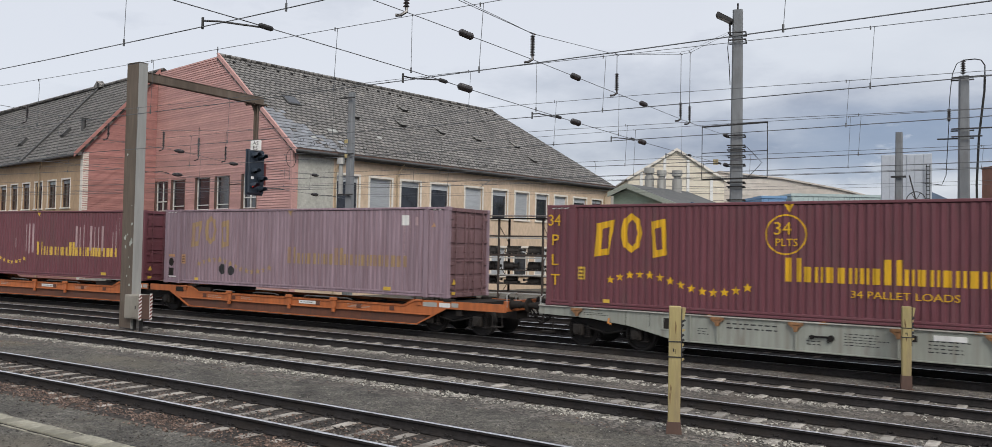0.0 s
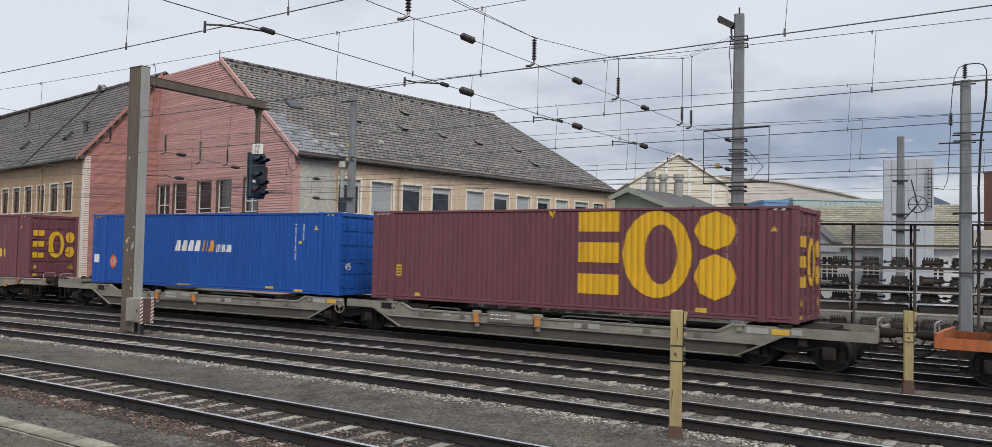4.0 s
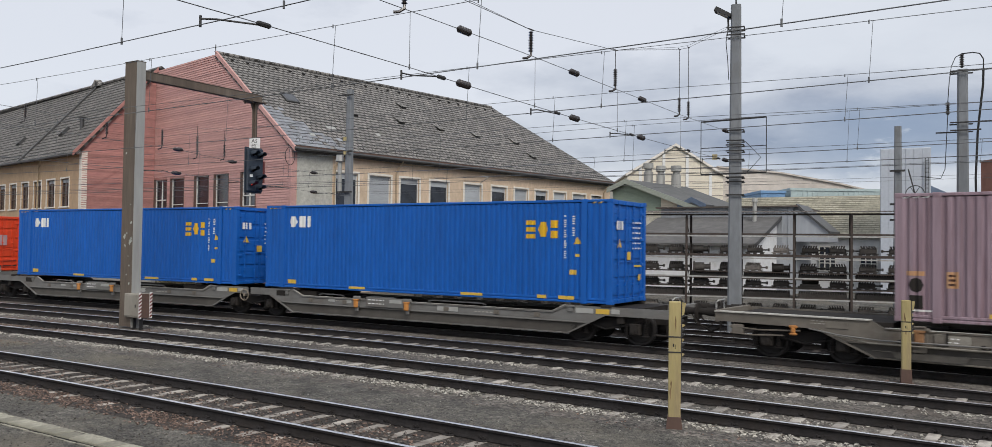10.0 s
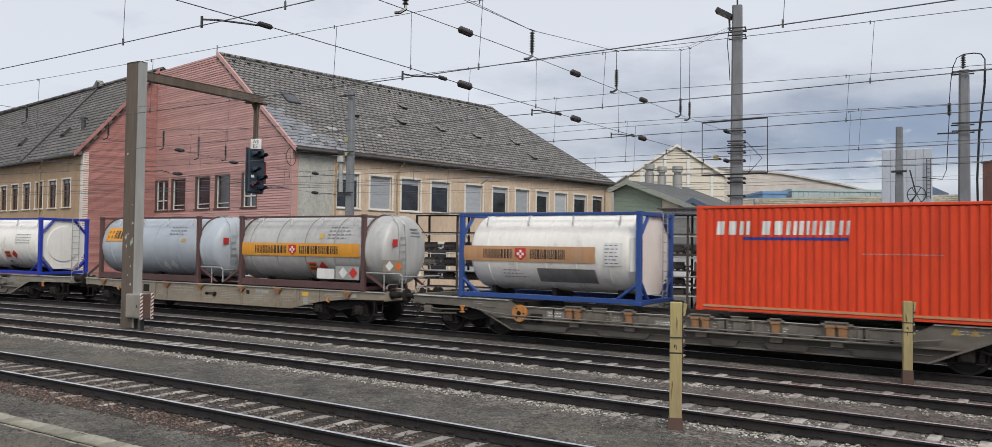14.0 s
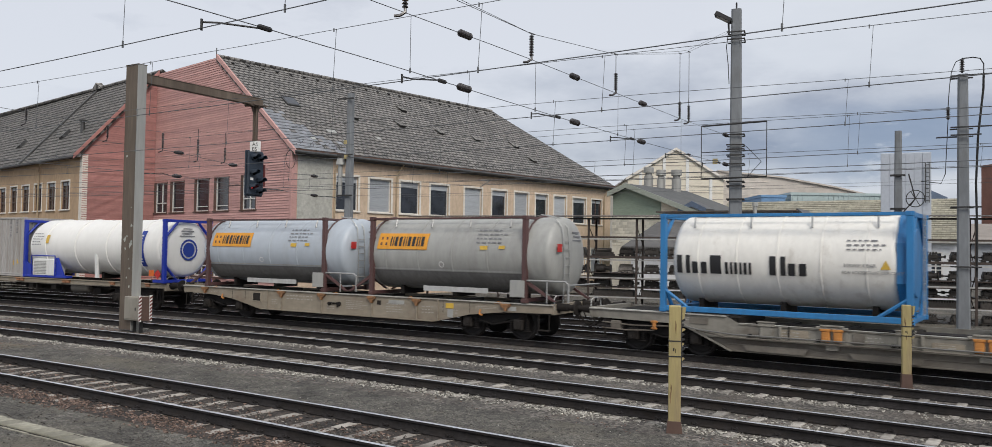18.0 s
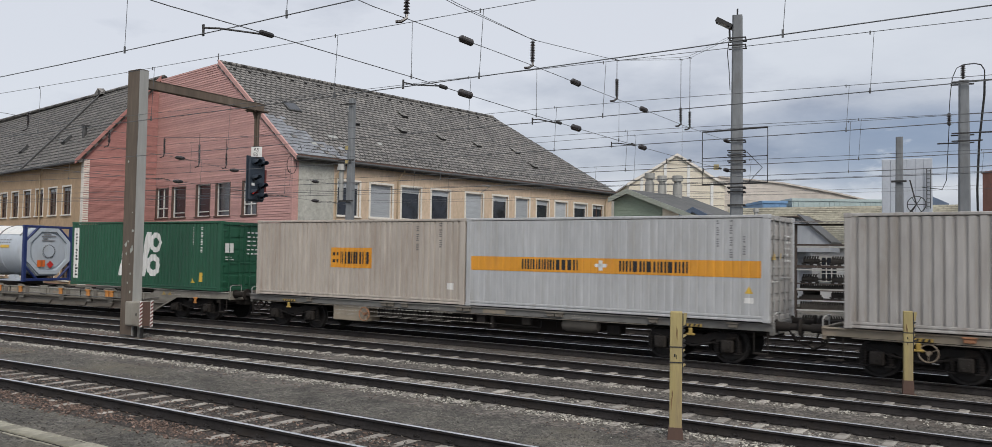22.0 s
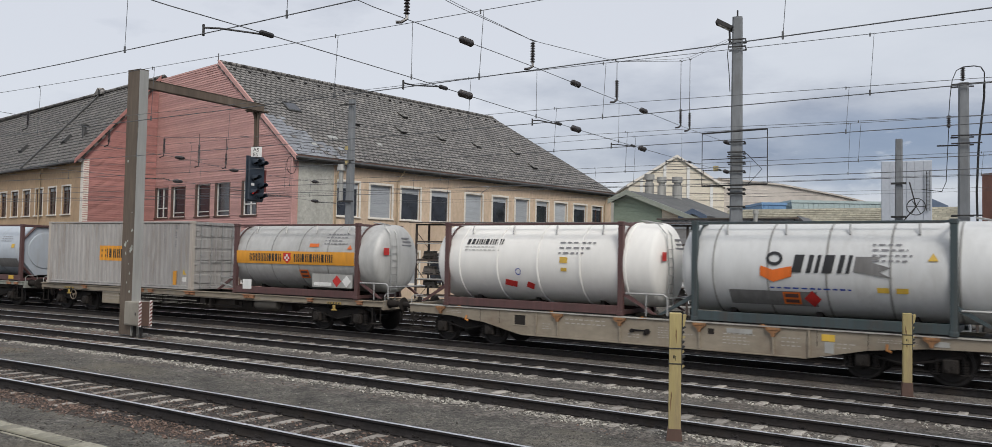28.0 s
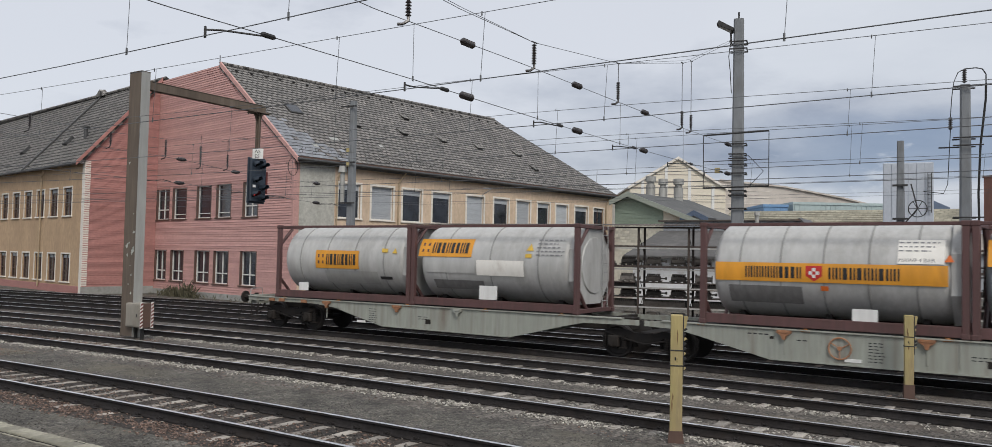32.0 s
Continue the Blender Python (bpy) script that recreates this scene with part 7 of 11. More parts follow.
class Box:
    """A container: its thing, the face of its near wall and the lines at which that wall folds."""

    def __init__(self, along, length, height, mat, label, floor=1.13, posts=False, doors=True, end_mat=None, post_mat=None, group="containers on the train", width=2.5, ribs="wave"):
        self.u, self.L, self.H, self.z0, self.W = along, length, height, 0.0, width
        self.ob = thing("freight_container", label, "container", group=group)
        self.floor = floor
        self.mat = mat
        L, H, W = length / 2, height, width / 2
        self.L2, self.Wd = L, W
        lines = wave_lines(-L + 0.15, L - 0.15, ribs)
        self.breaks = [x for x, _ in lines]
        depth = dict(lines)
        xs = [x for x, _ in lines]

        def face(x):
            if x <= xs[0] or x >= xs[-1]:
                return -W + 0.008
            for (a, da), (b, db) in zip(lines, lines[1:]):
                if a <= x <= b:
                    return -W + 0.008 + da + (db - da) * (x - a) / (b - a)
        self.face = face

        def wall():
            s = Shape()
            z0, z1 = 0.165, H - 0.1
            n = len(lines)
            s.add([(x, -W + 0.012 + d, z) for z in (z0, z1) for x, d in lines], [(i, i + 1, n + i + 1, n + i) for i in range(n - 1)])
            s.add([(lines[0][0], -W + 0.08, z0), (lines[-1][0], -W + 0.08, z0), (lines[-1][0], -W + 0.07, z1), (lines[0][0], -W + 0.07, z1)], [(3, 2, 1, 0)])
            return s
        part("side_wall", shared(("side_wall", length, height, ribs), wall, mat), None, self.ob)
        part("side_wall", shared(("side_wall", length, height, ribs), wall, mat), None, self.ob, at=pose(0, 0, 0, 0, 0, 180))
        part("roof", shared(("roof", length, height), lambda: Shape().box(-L + 0.1, L - 0.1, -W + 0.06, W - 0.06, H - 0.05, H - 0.012, 0.008), mat), None, self.ob)
        part("floor", shared(("floor", length), lambda: Shape().box(-L + 0.16, L - 0.16, -W + 0.07, W - 0.07, 0.1, 0.16), "skirt"), None, self.ob)
        for y in (-1, 1):
            part("top_rail", shared(("top_rail", length, height), lambda: Shape().box(-L + 0.12, L - 0.12, -0.03, 0.03, H - 0.085, H - 0.01, 0.012), mat), None, self.ob, at=pose(0, y * (W - 0.033), 0))
            part("bottom_rail", shared(("bottom_rail", length), lambda: Shape().box(-L + 0.12, L - 0.12, -0.04, 0.04, 0.02, 0.078, 0.01).box(-L + 0.12, L - 0.12, -0.018, 0.018, 0.07, 0.11).box(-L + 0.12, L - 0.12, -0.036, 0.036, 0.104, 0.168, 0.01), mat), None, self.ob, at=pose(0, y * (W - 0.042), 0))
        for x in (-1, 1):
            for y in (-1, 1):
                cp = part("corner_post", shared(("corner_post", height), lambda: Shape().box(-0.08, 0.08, -0.08, 0.08, 0.1, H - 0.1, 0.014), post_mat or mat), None, self.ob, at=pose(x * (L - 0.082), y * (W - 0.082), 0))
                for z in (0.0, H - 0.118):
                    part("corner_casting", shared("corner_casting", corner_casting, post_mat or mat), None, cp, at=pose(x * 0.0, 0, z))
                if posts:
                    ip = part("lift_post", shared(("lift_post", height), lambda: Shape().box(-0.09, 0.09, -0.02, 0.02, 0.1, H - 0.08, 0.006), post_mat or mat), None, self.ob, at=pose(x * 6.0, y * (W + 0.006), 0))
                    for z in (0.0, H - 0.118):
                        part("corner_casting", shared("corner_casting", corner_casting, post_mat or mat), None, ip, at=pose(0, -y * 0.06, z))
        # closed end at the back, doors at the front end
        fw = wave_lines(-W + 0.16, W - 0.16)

        def front():
            s = Shape()
            n = len(fw)
            return s.add([(-L + 0.03 + d, x, z) for z in (0.12, H - 0.1) for x, d in fw], [(i, n + i, n + i + 1, i + 1) for i in range(n - 1)])
        part("front_wall", shared(("front_wall", length, height), front, mat), None, self.ob)
        em = end_mat or mat
        if doors:
            for side in (-1, 1):
                d = part("door", shared(("door", length, height), lambda: door_leaf(L, H, W), em), None, self.ob, at=pose(0, 0, 0) if side < 0 else Matrix.Diagonal((1, -1, 1, 1)))
                for k in (0.28, 0.80):
                    b = part("locking_bar", shared(("locking_bar", length, height), lambda: lock_bar(L, H), "galv" if em in ("grey_box", "white_box", "beige_box") else em), None, d, at=pose(0, -k, 0))
        else:
            part("rear_wall", shared(("rear_wall", length, height), front, em), None, self.ob, at=pose(0, 0, 0, 0, 0, 180))
        part("door_sill", shared(("door_sill", length), lambda: Shape().box(L - 0.16, L - 0.01, -W + 0.17, W - 0.17, 0.02, 0.15, 0.01), em), None, self.ob)
        part("door_header", shared(("door_header", length, height), lambda: Shape().box(L - 0.16, L - 0.01, -W + 0.17, W - 0.17, H - 0.14, H - 0.015, 0.01), em), None, self.ob)
        CARRIED.append((self.ob, along, floor))

    def mark(self, name, polys, mat, z=None):
        """Painted on the near wall; heights are above the rail."""
        if name in SINGLE and len(polys) > 1:
            return [self.mark(name, [p], mat) for p in polys][-1]
        f = self.floor
        polys = [[(x, zz - f) for x, zz in p] for p in polys]
        if name == "low_label":      # a plate on the bottom rail
            return part(name, Shape().prism([(x, zz - 0.04) for x, zz in polys[0]], -self.Wd - 0.0035, -self.Wd + 0.0015), mat, self.ob)
        return part(name, on_wall(polys, lambda x: self.face(x) - 0.002, self.breaks).weld(), mat, self.ob)

    def end_mark(self, name, polys, mat):
        """Painted on the front end; polygons in (y, height above the rail)."""
        if name in SINGLE and len(polys) > 1:
            return [self.end_mark(name, [p], mat) for p in polys][-1]
        s = Shape()
        for y0, a0, a1, y1, b0, b1 in slices(polys):
            s.add([(self.L2 + 0.002, y0, a0 - self.floor), (self.L2 + 0.002, y1, b0 - self.floor), (self.L2 + 0.002, y1, b1 - self.floor), (self.L2 + 0.002, y0, a1 - self.floor)], [(0, 1, 2, 3)])
        return part(name, s, mat, self.ob)

    def words(self, txt, x, z, size, mat, width=1.0):
        return lettering(txt, size, M[mat], self.ob, pose(x, -self.Wd - 0.004, z - self.floor, 90, 0, 0), width=width)


CARRIED = []
SINGLE = ("warning_sign", "warning_label", "yellow_label", "handling_label", "low_label", "corner_stripe", "sticker", "hazard_plate")


def corner_casting():
    s = Shape().box(-0.09, 0.09, -0.086, 0.086, 0.0, 0.118, 0.012)
    for y in (-0.088, 0.088):
        s.box(-0.04, 0.04, y - 0.002, y + 0.002, 0.03, 0.09, 0.001)
    return s


def door_leaf(L, H, W):
    s = Shape()
    y0, y1 = -W + 0.17, -0.006
    s.box(L - 0.09, L - 0.06, y0, y1, 0.16, H - 0.15)
    n = 5
    for k in range(n):
        z = 0.2 + k * (H - 0.4) / n
        s.box(L - 0.062, L - 0.035, y0 + 0.06, y1 - 0.06, z + 0.05, z + (H - 0.4) / n - 0.05, 0.02)
    for k in range(4):
        z = 0.3 + k * (H - 0.7) / 3
        s.box(L - 0.07, L - 0.008, y0 - 0.04, y0 + 0.14, z, z + 0.09, 0.012)
    s.box(L - 0.08, L - 0.04, y0, y0 + 0.03, 0.16, H - 0.15)
    s.box(L - 0.08, L - 0.04, y1 - 0.03, y1, 0.16, H - 0.15)
    return s


def lock_bar(L, H):
    s = Shape().cyl((L - 0.005, 0, 0.06), (L - 0.005, 0, H - 0.05), 0.019, n=8)
    for z in (0.08, 0.5, H * 0.5, H - 0.55, H - 0.14):
        s.box(L - 0.05, L + 0.018, -0.045, 0.045, z, z + 0.06, 0.01)
    s.box(L - 0.01, L + 0.012, 0.0, 0.36, H * 0.40, H * 0.40 + 0.035, 0.008)
    return s


# ---- tank containers ----
class Tank:
    """A tank in an open frame: its thing and shell."""

    def __init__(self, along, label, shell, rail, frame_len=6.058, body=(-2.85, 2.85), r=1.17, end_frames="full", top=None, rings=5, floor=1.13, cap=None, walkway=True, ladder=True, struts=True, low_rail=True, round_end=False, group="tank containers on the train"):
        self.ob = thing("tank_container", label, "tank container", group=group)
        self.u, self.floor, self.r = along, floor, r
        F, H = frame_len / 2, 2.591
        self.zc = zc = 1.40 if r > 1.1 else 1.32
        b0, b1 = body
        dish = 0.34

        def shell_shape():
            s = Shape()
            prof = [(b0, 0.05)] + [(b0 + dish * (1 - math.cos(a)), r * math.sin(a) ** 0.7) for a in [math.pi / 2 * k / 7 for k in range(1, 8)]]
            prof += [(b0 + dish + (b1 - b0 - 2 * dish) * k / 6, r) for k in range(1, 6)]
            prof += [(b1 - dish * (1 - math.cos(a)), r * math.sin(a) ** 0.7) for a in [math.pi / 2 * k / 7 for k in range(7, 0, -1)]] + [(b1, 0.05)]
            return s.lathe(prof, 40, (0, 0, zc))
        body_ob = part("shell", shell_shape(), shell, self.ob, sharp=50)
        for k in range(rings):
            x = b0 + dish + (b1 - b0 - 2 * dish) * (k + 0.5) / rings
            bw, bh = (0.045, 0.032) if shell == "tank_clean" else (0.026, 0.0145)
            # On these three shells the band's shadow is painted as a darker tone.
            part("weld_band", Shape().lathe([(-bw, r + 0.001), (-bw * 0.7, r + bh), (bw * 0.7, r + bh), (bw, r + 0.001)], 40, (x, 0, zc)), "tank_seam_shade" if shell in ("tank_steel", "tank_rusty", "tank_pale") else shell, body_ob)
        if top:
            s = Shape()
            n = 14
            for k in range(n):
                a, b = radians(40 + 100 * k / n), radians(40 + 100 * (k + 1) / n)
                q = r + 0.014
                s.add([(b0 + 0.5, -q * math.cos(a), zc + q * math.sin(a)), (b1 - 0.45, -q * math.cos(a), zc + q * math.sin(a)), (b1 - 0.45, -q * math.cos(b), zc + q * math.sin(b)), (b0 + 0.5, -q * math.cos(b), zc + q * math.sin(b))], [(0, 1, 2, 3)])
            part("insulation_sheet", s, top, body_ob)
            for k in range(4):
                x = b0 + 0.55 + (b1 - b0 - 1.05) * k / 3
                part("strap", Shape().tube([(x, -(r + 0.03) * math.cos(radians(a)), zc + (r + 0.03) * math.sin(radians(a))) for a in range(36, 145, 12)], 0.022), "dull_grey", body_ob)
        if cap:
            part("end_cap", Shape().lathe([(0.0, r * 0.72), (0.03, r * 0.7), (0.05, r * 0.4), (0.055, 0.05)], 24, (F - 0.1, 0, zc)), cap, body_ob)
        # frame
        W = 1.22
        for x in (-F, F):
            e = -1 if x < 0 else 1
            for y in (-1, 1):
                post = part("post", shared("tank_post", lambda: Shape().box(-0.075, 0.075, -0.075, 0.075, 0.1, H - 0.1, 0.012), rail), None, self.ob, at=pose(x - e * 0.075, y * (W - 0.075), 0))
                for z in (0.0, H - 0.118):
                    part("corner_casting", shared("corner_casting", corner_casting, rail), None, post, at=pose(0, 0, z))
            if end_frames == "full":
                q, m = 1.10, 0.47
                octa = [(q, -m), (q, m), (m * 1.05, q * 1.06), (-m * 1.05, q * 1.06), (-q, m), (-q, -m), (-m * 1.05, -q * 1.06), (m * 1.05, -q * 1.06)]
                xi, xo = x - e * 0.36, x - e * 0.11
                o8 = Shape().add([(xi, a, zc + b) for a, b in octa] + [(xo, a * 0.97, zc + b * 0.97) for a, b in octa], [(k, (k + 1) % 8, 8 + (k + 1) % 8, 8 + k)[::e] for k in range(8)] + [tuple(range(8, 16))[::e], tuple(range(8))[::-e]])
                if e > 0 and round_end:
                    part("end_panel", Shape().lathe([(x - 0.5, r * 0.9), (x - 0.34, r * 0.985), (x - 0.22, r * 0.97), (x - 0.14, r * 0.86), (x - 0.1, r * 0.6), (x - 0.085, 0.03)], 40, (0, 0, zc)), shell, body_ob, sharp=60)
                elif e > 0:
                    part("end_panel", o8, cap or shell, body_ob)
                part("end_sill", Shape().box(x - e * 0.14 - 0.05, x - e * 0.14 + 0.12, -W + 0.15, W - 0.15, 0.02, 0.14, 0.01), rail, self.ob)
                part("end_header", Shape().box(x - e * 0.07 - 0.05, x - e * 0.07 + 0.05, -W + 0.15, W - 0.15, H - 0.12, H - 0.01, 0.01), rail, self.ob)
                for sy in (-1, 1):
                    for z0, z1 in ((0.12, 0.72), (H - 0.12, H - 0.72)):
                        g = Shape().cyl((x - e * 0.07, sy * (W - 0.1), z1), (x - e * 0.07, sy * (W - 0.68), z0), 0.055, n=6)
                        part("corner_brace", g, rail, self.ob)
            else:
                for z0, z1 in ((0.02, 0.14), (H - 0.1, H - 0.02)):
                    part("cross_beam", Shape().box(x - e * 0.1 - 0.035, x - e * 0.1 + 0.035, -W + 0.12, W - 0.12, z0, z1, 0.01), rail, self.ob)
                for sy in (-1, 1):
                    part("brace", Shape().prism([(x - e * 0.12, 0.75), (x - e * 0.12, 0.62), (x + e * 0.85 if abs(b1) > F + 0.4 else x - e * 0.9, 0.08), (x + e * 0.97 if abs(b1) > F + 0.4 else x - e * 1.02, 0.08)], sy * (W - 0.1) - 0.03, sy * (W - 0.1) + 0.03), rail, self.ob)
        for y in (-1, 1):
            if low_rail:
                part("bottom_rail", shared(("tank_rail", frame_len, end_frames), lambda: Shape().box(-F + 0.15, F - 0.15, -0.055, 0.055, 0.03, 0.17 if end_frames == "full" and struts else 0.27, 0.01), rail), None, self.ob, at=pose(0, y * (W - 0.07), 0))
            if end_frames == "full" and low_rail:
                part("top_rail", shared(("tank_top_rail", frame_len), lambda: Shape().box(-F + 0.15, F - 0.15, -0.035, 0.035, H - 0.1, H - 0.02, 0.008), rail), None, self.ob, at=pose(0, y * (W - 0.05), 0))
                for e in (-1, 1) if struts else ():
                    part("saddle_strut", Shape().cyl((e * (F - 0.12), y * (W - 0.07), 0.58), (e * (F - 0.75), y * (W - 0.07), 0.14), 0.045, n=6), rail, self.ob)
        for x in (-F + 0.9, 0.0, F - 0.9) if not top else (-F + 0.9, F - 0.9):
            part("saddle", Shape().box(x - 0.07, x + 0.07, -0.55, 0.55, 0.05, 0.36), "skirt", self.ob)
        if walkway:
            wk = Shape().box(-F + 0.6, F - 0.6, -0.28, 0.28, H - 0.03, H, 0.005)
            part("walkway", wk, "galv", self.ob)
            part("hand_rail", Shape().cyl((-F + 0.3, -0.75, H - 0.06), (F - 0.3, -0.75, H - 0.06), 0.024, n=6), "galv", self.ob)
            for k in range(4):
                x = -F + 0.8 + k * (2 * F - 1.6) / 3
                part("rail_stay", Shape().tube([(x, -0.75, H - 0.06), (x + 0.02, -0.85, zc + r * 0.72)], 0.025), "galv", self.ob)
        if end_frames == "slim":
            lx = b1 - 0.02
            ld = Shape()
            for y in (-0.62, -0.28):
                ld.tube([(lx - 0.75, y, zc + r + 0.06), (lx - 0.3, y, zc + r * 0.98), (lx - 0.02, y, zc + r * 0.72), (lx + 0.05, y, zc), (lx + 0.05, y, 0.3)], 0.018, 6)
            for k in range(7):
                ld.cyl((lx + 0.05, -0.62, 0.4 + k * 0.24), (lx + 0.05, -0.28, 0.4 + k * 0.24), 0.013, n=5)
            part("end_ladder", ld, "galv", self.ob)
            part("red_plate", Shape().box(lx - 0.012, lx + 0.006, -0.95, -0.68, zc + 0.12, zc + 0.36, 0.004), "mark_red", self.ob)
            for k, (ya, yb) in enumerate(((0.0, 0.55), (0.05, 0.5), (0.0, 0.4))):
                part("print_bar", Shape().box(lx - 0.02, lx + 0.008, ya, yb, zc + 0.45 + k * 0.12, zc + 0.50 + k * 0.12), "print_grey", self.ob)
            for x in (-F + 0.075, F - 0.075):
                part("frame_hoop", Shape().tube([(x, -(r + 0.03) * math.cos(a), zc + (r + 0.03) * math.sin(a)) for a in [math.pi * k / 14 for k in range(15)]], 0.03, 6), rail, self.ob)
            for y in (-1, 1):
                part("top_rail", Shape().box(-F + 0.1, F - 0.1, y * (W - 0.08) - 0.03, y * (W - 0.08) + 0.03, H - 0.085, H - 0.03, 0.008), rail, self.ob)
        man = Shape().cyl((0.2, 0, zc + r - 0.02), (0.2, 0, min(H - 0.035, zc + r + 0.09)), 0.26, n=18)
        part("manhole", man, "galv", body_ob)
        if ladder:
            lx = F + 0.012
            ld = Shape()
            for y in (0.35, 0.7):
                ld.cyl((lx, y, 0.15), (lx, y, H), 0.016, n=6)
            for k in range(8):
                ld.cyl((lx, 0.35, 0.35 + k * 0.28), (lx, 0.7, 0.35 + k * 0.28), 0.012, n=5)
            part("ladder", ld, "galv", self.ob)
        CARRIED.append((self.ob, along, floor))

    def mark(self, name, polys, mat, lift=0.006):
        if name in SINGLE and len(polys) > 1:
            return [self.mark(name, [p], mat, lift) for p in polys][-1]
        polys = [[(x, z - self.floor) for x, z in p] for p in polys]
        return part(name, on_shell(polys, self.r + 0.016 + lift, self.zc).weld(), mat, self.ob)

    def words(self, txt, x, z, size, mat="print_grey", width=1.0):
        v = (z - self.floor - self.zc) / (self.r + 0.02)
        return lettering(txt, size, M[mat], self.ob, pose(x, -(self.r + 0.02) * math.sqrt(1 - v * v), z - self.floor, 90 - math.degrees(math.asin(v)), 0, 0), width=width)

    def plate(self, name, x0, x1, z0, z1, mat, y=-1.24):
        """A flat plate hung on the frame's near side."""
        return part(name, Shape().box(x0, x1, y - 0.012, y, z0 - self.floor, z1 - self.floor, 0.003), mat, self.ob)

    def grab(self, x0, x1, z):
        """Bent tube guards at the tank's end."""
        f = self.floor
        s = Shape().tube([(x0, -1.15, z - f), (x1 - 0.1, -1.15, z - f), (x1, -1.15, z - f - 0.08), (x1, -1.15, 1.2 - f)], 0.03, 8)
        s.tube([(x1, -1.15, z - f - 0.1), (x1, 0.9, z - f - 0.1)], 0.025, 6)
        s.cyl(((x0 + x1) / 2, -1.15, z - f), ((x0 + x1) / 2, -1.15, 1.16 - f), 0.022, n=6)
        return part("tube_guard", s, "galv", self.ob)


# ---- wagons ----
WHEELS = []
WHEEL_R = 0.46


def bogie_frame():
    s = Shape()
    for y in (-0.98, 0.98):
        s.prism([(-1.2, 0.62), (-1.15, 0.78), (-0.5, 0.80), (-0.3, 0.72), (0.3, 0.72), (0.5, 0.80), (1.15, 0.78), (1.2, 0.62), (0.55, 0.62), (0.3, 0.48), (-0.3, 0.48), (-0.55, 0.62)], y - 0.05, y + 0.05)
    s.box(-0.22, 0.22, -0.95, 0.95, 0.5, 0.74, 0.02)
    s.box(-1.2, -1.1, -0.9, 0.9, 0.62, 0.74)
    s.box(1.1, 1.2, -0.9, 0.9, 0.62, 0.74)
    return s


def axle_box():
    s = Shape().box(-0.16, 0.16, -0.14, 0.1, 0.3, 0.62, 0.03)
    s.cyl((0, -0.18, 0.46), (0, -0.13, 0.46), 0.12, n=12)
    for x in (-0.03, 0.05):
        s.box(x - 0.02, x + 0.02, -0.2, -0.17, 0.36 + x, 0.44 + x, 0.005)
    return s


def spring_pair():
    s = Shape()
    for x in (-0.27, 0.27):
        s.cyl((x, 0, 0.30), (x, 0, 0.62), 0.05, n=8)
        for k in range(5):
            s.cyl((x, 0, 0.32 + k * 0.06), (x, 0, 0.35 + k * 0.06), 0.085, n=10)
        s.box(x - 0.1, x + 0.1, -0.09, 0.09, 0.26, 0.30, 0.01)
    return s


def wheelset():
    s = Shape()
    for y in (-1, 1):
        prof = [(y * 0.60, 0.30), (y * 0.68, 0.488), (y * 0.705, 0.488), (y * 0.72, 0.462), (y * 0.80, 0.455), (y * 0.81, 0.40), (y * 0.77, 0.36), (y * 0.745, 0.2), (y * 0.79, 0.13), (y * 0.85, 0.1)]
        s.lathe(prof, 28, (0, 0, 0), "y")
    s.cyl((0, -0.95, 0), (0, 0.95, 0), 0.085, n=12)
    for k in range(3):   # forging marks that show the turning
        a = k * 2.094
        for y in (-0.795, 0.795):
            s.box(0.22 * math.cos(a) - 0.03, 0.22 * math.cos(a) + 0.03, y - 0.01, y + 0.01, 0.22 * math.sin(a) - 0.03, 0.22 * math.sin(a) + 0.03)
    return s


def brake_rig():
    s = Shape()
    for x in (-0.38, 0.38):
        s.box(x - 0.05, x + 0.05, -0.82, -0.66, 0.3, 0.62, 0.02).box(x - 0.05, x + 0.05, 0.66, 0.82, 0.3, 0.62, 0.02)
    s.tube([(-1.15, -1.04, 0.7), (-0.6, -1.05, 0.55), (0.0, -1.05, 0.42), (0.6, -1.05, 0.55), (1.15, -1.04, 0.7)], 0.03, 6)
    return s


def add_bogie(wagon, x, along):
    b = part("bogie", shared("bogie", bogie_frame, "bogie"), None, wagon, "two-axle bogie with brake dust, darkened for shade under the wagon", at=pose(x, 0, 0))
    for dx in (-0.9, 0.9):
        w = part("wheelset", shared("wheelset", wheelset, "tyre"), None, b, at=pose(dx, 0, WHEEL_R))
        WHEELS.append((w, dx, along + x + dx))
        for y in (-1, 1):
            part("axle_box", shared("axle_box", axle_box, "axle_shade"), None, b, at=pose(dx, y * 1.0, 0, 0, 0, 0 if y < 0 else 180))
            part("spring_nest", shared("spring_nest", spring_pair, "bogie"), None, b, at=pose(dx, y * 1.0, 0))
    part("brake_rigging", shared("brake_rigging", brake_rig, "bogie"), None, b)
    return b


def buffer_shape():
    s = Shape().cyl((-0.02, 0, 0), (0.02, 0, 0), 0.17, n=16)
    s.cyl((0.0, 0, 0), (0.34, 0, 0), 0.125, 0.11, n=16)
    s.cyl((0.34, 0, 0), (0.56, 0, 0), 0.085, n=14)
    s.lathe([(0.56, 0.05), (0.565, 0.21), (0.59, 0.225), (0.615, 0.2), (0.625, 0.05)], 18)
    return s


